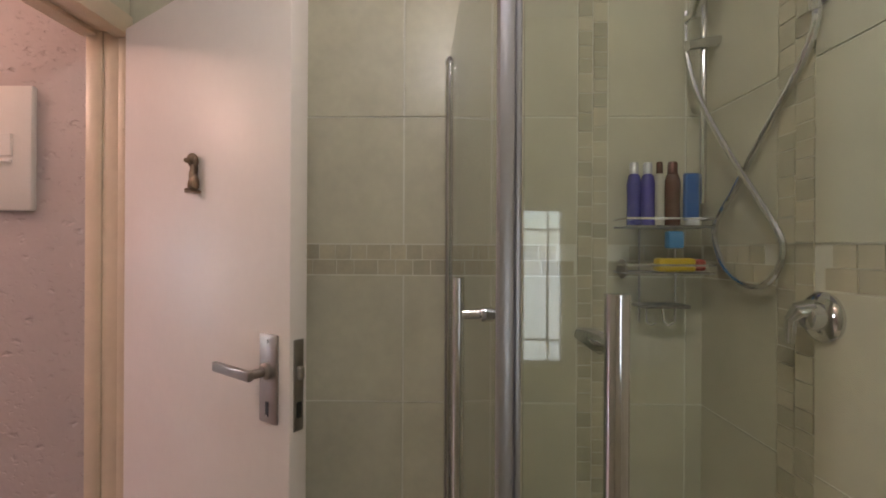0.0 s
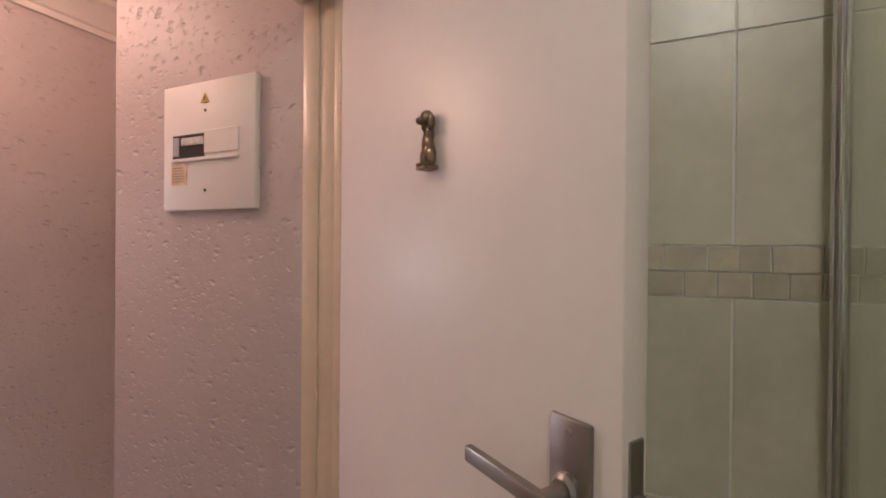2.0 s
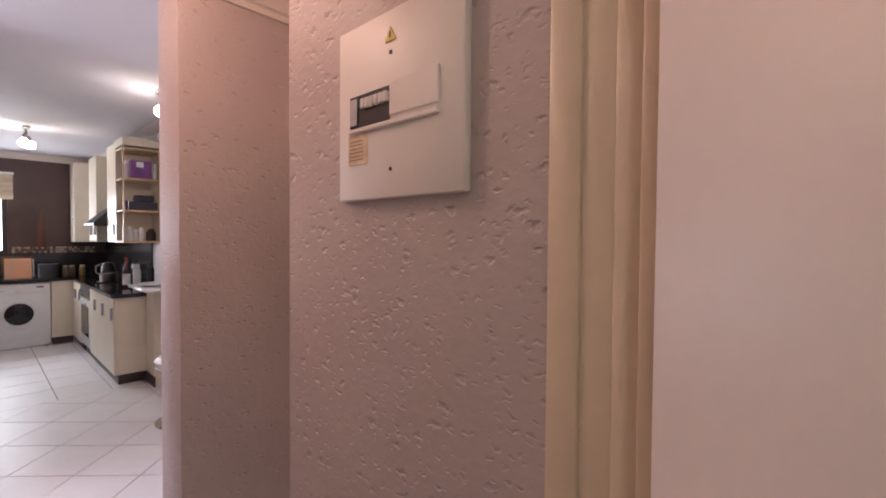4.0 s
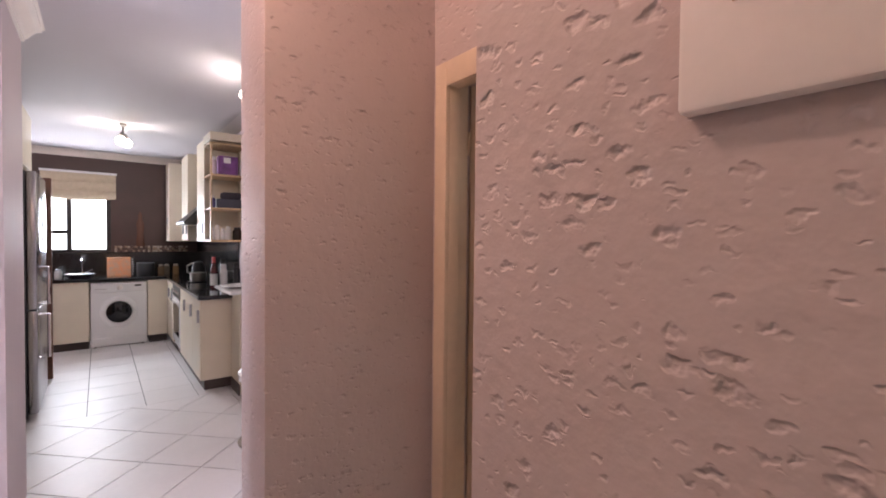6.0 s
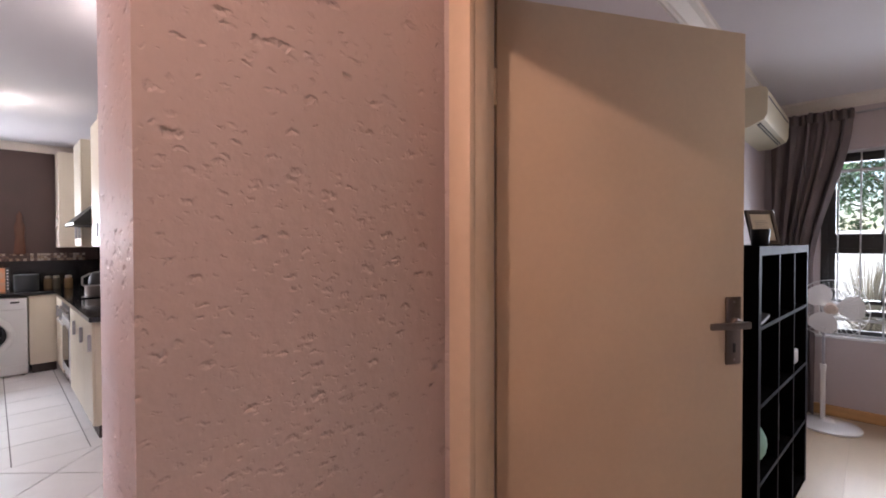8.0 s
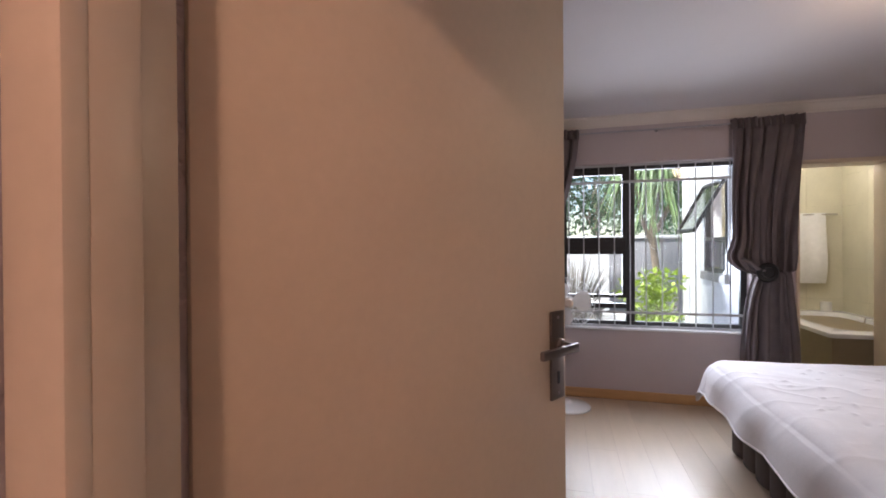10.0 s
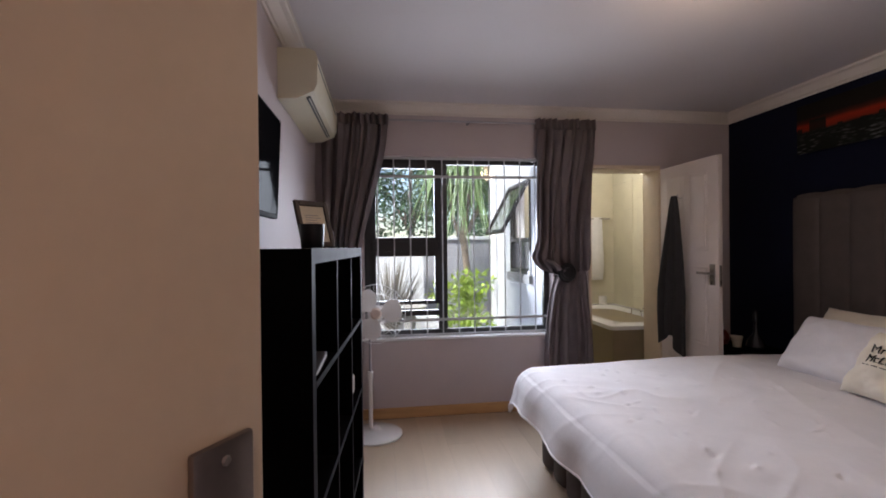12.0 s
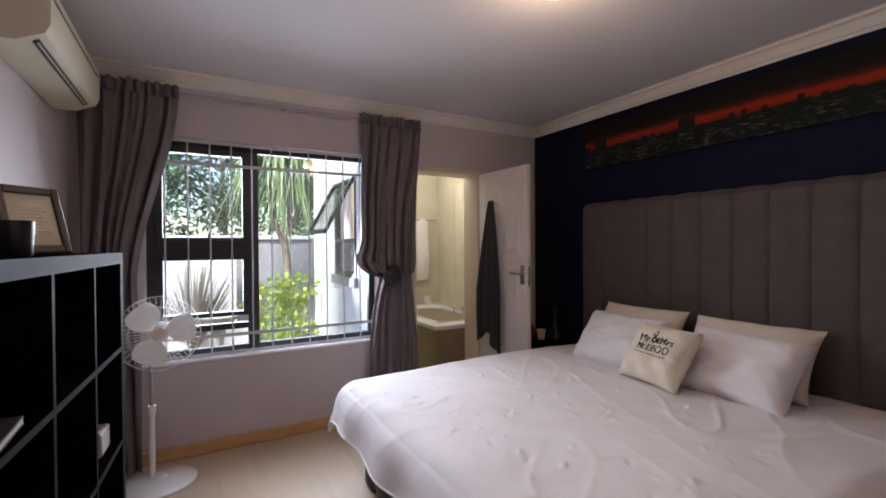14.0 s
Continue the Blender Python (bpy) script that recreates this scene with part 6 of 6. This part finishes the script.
for ins, z in ((0.0, 0.552), (0.0, 0.59), (0.012, 0.60), (0.15, 0.602), (0.17, 0.575), (0.21, 0.36), (0.26, 0.28)):
    x0, x1, y0, y1 = 0.005 + ins, 0.94 - ins * 0.8, 6.795 + ins, 8.435 - ins
    c = min(0.05 + ins * 0.8, 0.2)
    ring = []
    for cx, cy, a in ((x1 - c, y1 - c, 0), (x0 + c, y1 - c, 90), (x0 + c, y0 + c, 180), (x1 - c, y0 + c, 270)):
        ring += [bm.verts.new((cx + c * math.cos(radians(a + k * 18)), cy + c * math.sin(radians(a + k * 18)), z)) for k in range(6)]
    rings.append(ring)
for a, b in zip(rings, rings[1:]):
    for k in range(24):
        bm.faces.new((a[k], a[(k + 1) % 24], b[(k + 1) % 24], b[k]))
bm.faces.new(rings[-1])
part("tub", bm, M_WHITE, bt, "glossy white tub", 40)
part("grip", T([(0.80, 7.55, 0.555), (0.80, 7.57, 0.63), (0.80, 7.75, 0.63), (0.80, 7.77, 0.555)], 0.01, 8), M_CHROME, bt)
tp = thing("bath_tap", (0.90, 7.45, 0.59), "chrome bath tap with hand shower", "tap")
part("body", T([(0.90, 7.45, 0.59), (0.90, 7.45, 0.67), (0.84, 7.45, 0.70), (0.76, 7.45, 0.66)], 0.016, 10), M_CHROME, tp)
part("lever", T([(0.90, 7.45, 0.68), (0.86, 7.43, 0.77)], 0.009, 8), M_CHROME, tp)
solid("toilet_roll", L([(0.055, 0), (0.055, 0.11), (0.02, 0.11), (0.02, 0.1)], (0.74, 8.378, 0.60), seg=22), M_TOWEL, "white toilet roll standing on the bath rim", "toilet roll")
tr = thing("towel_rail", (-0.2, 8.4, 1.7), "chrome towel rail with a white towel", "towel rail")
part("rail", T([(0.0, 8.38, 1.78), (0.86, 8.38, 1.78)], 0.011, 10), M_CHROME, tr)
for x in (0.05, 0.84):
    part("bracket", T([(x, 8.38, 1.78), (x, 8.446, 1.78)], 0.012, 10), M_CHROME, tr)
part("towel", sheet(lambda u, v: (0.12 + 0.62 * u, 8.36 + 0.02 * math.cos(v * math.tau) + 0.006 * math.sin(u * 20), 1.80 - 0.86 * abs(math.sin(v * math.pi / 2 + 0.0))), 20, 20, 0.008), M_TOWEL, tr, "white towel")
ca = thing("wall_cabinet_ensuite", (0.92, 7.5, 1.4), "narrow pale bathroom wall cabinet", "cabinet")
part("body", B(0.84, 0.943, 7.30, 7.70, 1.35, 2.0, bevel=0.004), M_ETILE, ca)
part("handle", B(0.825, 0.84, 7.33, 7.345, 1.9, 1.98), M_BLACK, ca)
aw = thing("awning_window", (-0.79, 7.26, 1.12), "dark framed awning window pushed open on the white wall", "window")
for b in ((6.90, 6.94, 1.12, 2.10), (7.58, 7.62, 1.12, 2.10), (6.94, 7.58, 1.12, 1.16), (6.94, 7.58, 2.06, 2.10), (6.94, 7.58, 1.46, 1.50)):
    part("window_frame", B(-0.80, -0.74, b[0], b[1], b[2], b[3], bevel=0.002), M_WINF, aw)
AWM = Matrix.Translation((-0.80, 0, 2.08)) @ Matrix.Rotation(radians(28), 4, "Y")
sa = part("open_sash", turned(B(-0.02, 0.012, 6.92, 6.955, -0.60, 0.0), AWM), M_WINF, aw)
for b in ((7.565, 7.60, -0.60, 0), (6.955, 7.565, -0.60, -0.565), (6.955, 7.565, -0.035, 0)):
    part("rail", turned(B(-0.02, 0.012, b[0], b[1], b[2], b[3]), AWM), M_WINF, sa)
q = part("pane", turned(B(-0.006, -0.002, 6.955, 7.565, -0.565, -0.035), AWM), M_PANE, sa)
q.visible_shadow = False
part("pane", B(-0.772, -0.768, 6.94, 7.58, 1.16, 1.46), M_SMOKE, aw)
part("sill", B(-0.83, -0.79, 6.86, 7.66, 1.03, 1.12), M_STONE, aw)
solid("downpipe", T([(-0.83, 8.25, 0.0), (-0.83, 8.25, 1.0), (-0.83, 8.25, 2.7)], 0.04, 14), M_EXTW, "white painted downpipe on the outer wall", "downpipe")

# ---- garden ----
solid("ground", B(-400, 400, 6.55, 900, -0.25, -0.10), M_PAVE, "pale paved courtyard ground", "ground", kind="structure", smooth=0)
solid("ground_front", B(-400, 400, -700, 6.55, -0.26, -0.13), M_PAVE, "plain ground round the house", "ground", kind="structure", smooth=0)
gw = thing("boundary_wall", (-2.5, 10.3, -0.1), "grey plastered garden boundary wall with pale coping", "garden wall")
part("wall_face", B(-9.0, 4.0, 10.2, 10.4, -0.1, 1.53), M_GREYW, gw)
part("coping", B(-9.0, 4.0, 10.16, 10.44, 1.53, 1.59, bevel=0.01), M_EXTW, gw)
solid("white_garden_wall", B(-2.75, -1.62, 9.7, 9.85, -0.1, 1.48, bevel=0.006), M_EXTW, "low white rendered garden wall", "garden wall")
rl = random.Random(12)


def leaf(bm, p, d, up, ln, wd, droop=0.0):
    """A folded pointed leaf from p along d."""
    d, s = d.normalized(), d.cross(up).normalized()
    n = 4 if droop else 2
    rows = []
    for k in range(n + 1):
        t = k / n
        c = p + d * ln * t + Vector((0, 0, -droop * ln * t * t))
        w = wd * math.sin(math.pi * (0.12 + 0.88 * t)) if k < n else 0.0005
        rows.append((bm.verts.new(c - s * w), bm.verts.new(c + Vector((0, 0, -w * 0.4))), bm.verts.new(c + s * w)))
    for a, b in zip(rows, rows[1:]):
        bm.faces.new((a[0], a[1], b[1], b[0]))
        bm.faces.new((a[1], a[2], b[2], b[1]))


def crown(cells, count, ln, wd, spread=1.0):
    bm = bmesh.new()
    for c, r in cells:
        for _ in range(count):
            d = Vector((rl.gauss(0, 1), rl.gauss(0, 1), rl.gauss(0, 1))).normalized()
            p = Vector(c) + d * r * (0.55 + 0.5 * rl.random())
            leaf(bm, p, (d + Vector((rl.gauss(0, 0.6), rl.gauss(0, 0.6), rl.gauss(-0.2, 0.5)))), Vector((rl.random(), rl.random(), 1)), ln * (0.6 + 0.7 * rl.random()), wd)
    return bm


for name, x, y, h, sd in (("garden_tree", -3.6, 12.2, 3.4, 1), ("garden_tree", -1.6, 12.8, 3.9, 2), ("garden_tree", 0.3, 12.3, 3.5, 3), ("garden_tree", -6.0, 12.6, 3.6, 4)):
    rl.seed(sd)
    t = thing(name, (x, y, -0.1), "leafy green garden tree behind the wall", "tree", "trees behind the wall")
    tr_ = T([(x, y, -0.1), (x + 0.05, y, 1.0), (x - 0.05, y + 0.05, h * 0.6), (x, y, h * 0.85)], [0.11, 0.09, 0.06, 0.03], 9)
    part("trunk", tr_, M_BARK, t)
    for k in range(5):
        a = k * 1.3 + sd
        part("limb", T([(x, y, h * 0.4 + 0.1 * k), (x + 0.45 * math.cos(a), y + 0.45 * math.sin(a), h * 0.62 + 0.1 * k), (x + 0.9 * math.cos(a), y + 0.8 * math.sin(a), h * 0.75 + 0.1 * k)], [0.05, 0.03, 0.012], 7), M_BARK, t)
    cells = [((x + rl.gauss(0, 0.75), y + rl.gauss(0, 0.5), h * (0.42 + 0.55 * rl.random())), 0.34 + 0.2 * rl.random()) for _ in range(36)]
    part("crown", crown(cells, 120, 0.11, 0.03), M_LEAF, t, smooth=0)
rl.seed(21)
dr = thing("dracaena", (-1.05, 9.1, -0.1), "slender dracaena with long drooping leaves", "tree")
part("trunk", T([(-1.05, 9.1, -0.1), (-1.0, 9.1, 0.8), (-1.08, 9.12, 1.6), (-1.0, 9.1, 2.25)], [0.07, 0.055, 0.05, 0.045], 10), M_BARK, dr)
part("branch", T([(-1.06, 9.1, 1.4), (-1.22, 9.12, 1.8), (-1.3, 9.1, 2.5)], [0.035, 0.03, 0.028], 8), M_BARK, dr)
part("branch", T([(-1.03, 9.1, 1.6), (-0.85, 9.05, 2.0), (-0.8, 9.05, 2.6)], [0.035, 0.03, 0.028], 8), M_BARK, dr)
bm = bmesh.new()
for c in ((-1.0, 9.1, 2.3), (-1.3, 9.1, 2.55), (-0.8, 9.05, 2.65), (-1.05, 9.0, 2.9)):
    for k in range(95):
        a = rl.random() * math.tau
        e = rl.random() * 1.2 - 0.25
        leaf(bm, Vector(c) + Vector((0, 0, rl.random() * 0.25)), Vector((math.cos(a) * math.cos(e), math.sin(a) * math.cos(e), math.sin(e))), Vector((0, 0, 1)), 0.55 + 0.35 * rl.random(), 0.018, 0.9 + 0.8 * rl.random())
part("leaves", bm, mat("strap_leaf", (0.16, 0.25, 0.09), 0.45, 0, 0.4, 6), dr, smooth=0)
rl.seed(31)
bs = thing("lime_bush", (-1.15, 8.35, -0.1), "bright lime green bush beside the wall", "bush")
for k in range(7):
    a = k * 0.9
    part("stem", T([(-1.15, 8.35, -0.1), (-1.15 + 0.12 * math.cos(a), 8.35 + 0.12 * math.sin(a), 0.3), (-1.15 + 0.26 * math.cos(a), 8.35 + 0.22 * math.sin(a), 0.65)], [0.014, 0.01, 0.005], 6), M_BARK, bs)
cells = [((-1.15 + rl.gauss(0, 0.17), 8.35 + rl.gauss(0, 0.15), 0.28 + 0.7 * rl.random() ** 1.2), 0.13) for _ in range(26)]
part("foliage", crown(cells, 42, 0.085, 0.024), M_LIME, bs, smooth=0)
rl.seed(41)
gr = thing("dry_grass_plant", (-2.15, 9.2, -0.1), "grey-green spiky garden plant", "plant")
bm = bmesh.new()
for k in range(190):
    a, e = rl.random() * math.tau, 0.85 + 0.65 * rl.random()
    leaf(bm, Vector((-2.15, 9.2, 0.1)), Vector((math.cos(a) * math.cos(e), math.sin(a) * math.cos(e), math.sin(e))), Vector((0.1, 0.2, 1)), 0.8 + 0.7 * rl.random(), 0.008, 0.15)
part("leaves", bm, mat("dry_leaf", (0.24, 0.22, 0.18), 0.7, 0, 0.3, 8), gr, smooth=0)
bb = thing("bird_bath", (-1.92, 8.6, -0.1), "grey stone bird bath on a turned foot", "bird bath")
part("foot", L([(0.17, 0), (0.17, 0.06), (0.09, 0.1), (0.07, 0.4), (0.10, 0.55), (0.06, 0.62)], (-1.92, 8.6, -0.1), seg=22), M_STONE, bb)
part("bowl", L([(0.08, 0), (0.2, 0.06), (0.24, 0.12), (0.21, 0.12), (0.1, 0.06)], (-1.92, 8.6, 0.50), seg=26), M_STONE, bb)
bp = thing("flower_trough", (-2.0, 9.0, -0.1), "pale concrete planter by the wall", "planter")
part("trough", B(-2.4, -1.4, 9.3, 9.6, -0.1, 0.35, bevel=0.02), M_EXTW, bp)

# ---- wall tiles, floor tiles and planks ----
def tile_mesh(name, material, bevel=0.003):
    """A unit tile that is scaled to size by its object."""
    bm = box(bmesh.new(), 0, 1, 0, 1, 0, 1)
    return mesh(name, bm, material, 0)


def piece(me, name, parent, x0, x1, y0, y1, z0, z1, turn=0.0):
    ob = new(name, me)
    ob.parent = parent
    ob.matrix_basis = Matrix.Translation((x0, y0, z0)) @ Matrix.Rotation(radians(turn), 4, "Z") @ Matrix.Diagonal((x1 - x0, y1 - y0, z1 - z0, 1))
    return ob


back, right = bpy.data.objects["wall_shower_back"], bpy.data.objects["wall_shower_side"]
TM, MM = tile_mesh("wall_tile", M_TILE), tile_mesh("mosaic_tile", M_MOSA)
ROWS = [(0.0, 0.298), (0.298, 0.657), (0.657, 1.017), (1.017, 1.376), (1.463, 1.824), (1.824, 2.185), (2.185, 2.62)]
G = 0.0026
GF = 0.0035
rnd = random.Random(4)


def tiled(parent, along, start, stops, strip, lo, hi):
    """Tiles on one wall: along is 0 for x, 1 for y; strip is the upright mosaic band."""
    def put(me, name, a0, a1, z0, z1, proud):
        G = 0.0014 if name == "mosaic_tile" else 0.0026
        if along == 0:
            piece(me, name, parent, a0 + G, a1 - G, 1.613 - 0.0025 - proud, 1.613, z0 + G, z1 - G)
        else:
            piece(me, name, parent, 0.583 - 0.0025 - proud, 0.583, a0 + G, a1 - G, z0 + G, z1 - G)
    for z0, z1 in ROWS:
        for a0, a1 in zip(stops, stops[1:]):
            put(TM, "wall_tile", a0, a1, z0, z1, 0.001 * rnd.random())
    mid = (strip[0] + strip[1]) / 2
    for a0, a1 in ((strip[0], mid), (mid, strip[1])):
        z = 0.5
        while z < 2.6:
            h = rnd.choice((0.042, 0.042, 0.055, 0.036))
            put(MM, "mosaic_tile", a0, a1, z, min(z + h, 2.62), 0.001 * rnd.random())
            z += h
    for z0, z1 in ((1.376, 1.4195), (1.4195, 1.463)):
        a = lo
        while a < hi - 0.02:
            wd = rnd.choice((0.045, 0.05, 0.042, 0.068))
            if a + wd < strip[0] or a > strip[1]:
                put(MM, "mosaic_tile", a, min(a + wd, hi), z0, z1, 0.001 * rnd.random())
            a += wd


tiled(back, 0, 0, [-1.05, -0.748, -0.258, 0.232], (0.232, 0.316), -1.05, 0.58)
for z0, z1 in ROWS:
    piece(TM, "wall_tile", back, 0.316 + G, 0.534 - G, 1.6105, 1.613, z0 + G, z1 - G)
    piece(TM, "wall_tile", back, 0.534 + G, 0.590, 1.6105, 1.613, z0 + G, z1 - G)
    piece(TM, "wall_tile", right, 0.5805, 0.583, 1.324 + G, 1.611, z0 + G, z1 - G)
tiled(right, 1, 0, [-0.73, -0.24, 0.25, 0.74, 1.228], (1.228, 1.324), 0.2, 1.60)

# kitchen floor: square to the units near the washing machine, laid diagonally in the open part
kf = bpy.data.objects["floor_kitchen"]
KM = tile_mesh("floor_tile", M_KTILE)
S = 0.40
for i in range(8):
    for j in range(7):
        x1, y0 = -6.02 - i * S, -0.06 + j * S
        if x1 - S < -9.25:
            continue
        piece(KM, "floor_tile", kf, x1 - S + GF, x1 - GF, y0 + GF, y0 + S - GF, -0.008, 0.0)


def diagonal(x0, x1, y0, y1):
    """Square tiles at 45 degrees, cut to the field."""
    rest = bmesh.new()
    r = S / math.sqrt(2)
    for i in range(-40, 40):
        for j in range(-40, 40):
            cx, cy = -5.45 + (i + j) * r, 1.16 + (j - i) * r
            poly = [(cx - r + GF * 1.4, cy), (cx, cy - r + GF * 1.4), (cx + r - GF * 1.4, cy), (cx, cy + r - GF * 1.4)]
            for axis, lim, sign in ((0, x0, 1), (0, x1, -1), (1, y0, 1), (1, y1, -1)):
                cut = []
                for a, b in zip(poly, poly[1:] + poly[:1]):
                    da, db = (a[axis] - lim) * sign, (b[axis] - lim) * sign
                    if da >= 0:
                        cut.append(a)
                    if da * db < 0:
                        f = da / (da - db)
                        cut.append((a[0] + (b[0] - a[0]) * f, a[1] + (b[1] - a[1]) * f))
                poly = cut
                if len(poly) < 3:
                    break
            if len(poly) < 3:
                continue
            near = cy > -0.6
            bm = bmesh.new() if near else rest
            lo = [bm.verts.new((*p, -0.008)) for p in poly]
            hi = [bm.verts.new((*p, 0.0)) for p in poly]
            bm.faces.new(hi)
            for a in range(len(poly)):
                b = (a + 1) % len(poly)
                bm.faces.new((lo[a], lo[b], hi[b], hi[a]))
            if near:
                ob = new("floor_tile", mesh("floor_tile", bm, M_KTILE, 0))
                ob.parent = kf
    ob = new("floor_tile_field", mesh("floor_tile_field", rest, M_KTILE, 0))
    ob.parent = kf
    ob["kind"] = "stuff"


diagonal(-6.02, -1.20, -3.0, 2.19)
diagonal_side = bpy.data.objects["floor_kitchen_side"]
for i in range(15):
    piece(KM, "floor_tile", diagonal_side, -9.06 + i * S + G, -9.06 + (i + 1) * S - G, 2.197, 2.44, -0.008, 0.0)

# bedroom laminate
bf = bpy.data.objects["floor_bedroom"]
PM = tile_mesh("plank", M_FLOORW)
rnd = random.Random(8)
x = -2.78
while x < 0.88:
    x2 = min(x + 0.192, 0.895)
    y = 2.2 - rnd.random() * 1.2
    while y < 6.29:
        a, b = max(y, 2.2), min(y + 1.28, 6.28)
        if b - a > 0.05:
            piece(PM, "plank", bf, x + 0.0004, x2 - 0.0004, a + 0.0004, b - 0.0004, -0.012, 0.0)
        y += 1.28
    x += 0.192
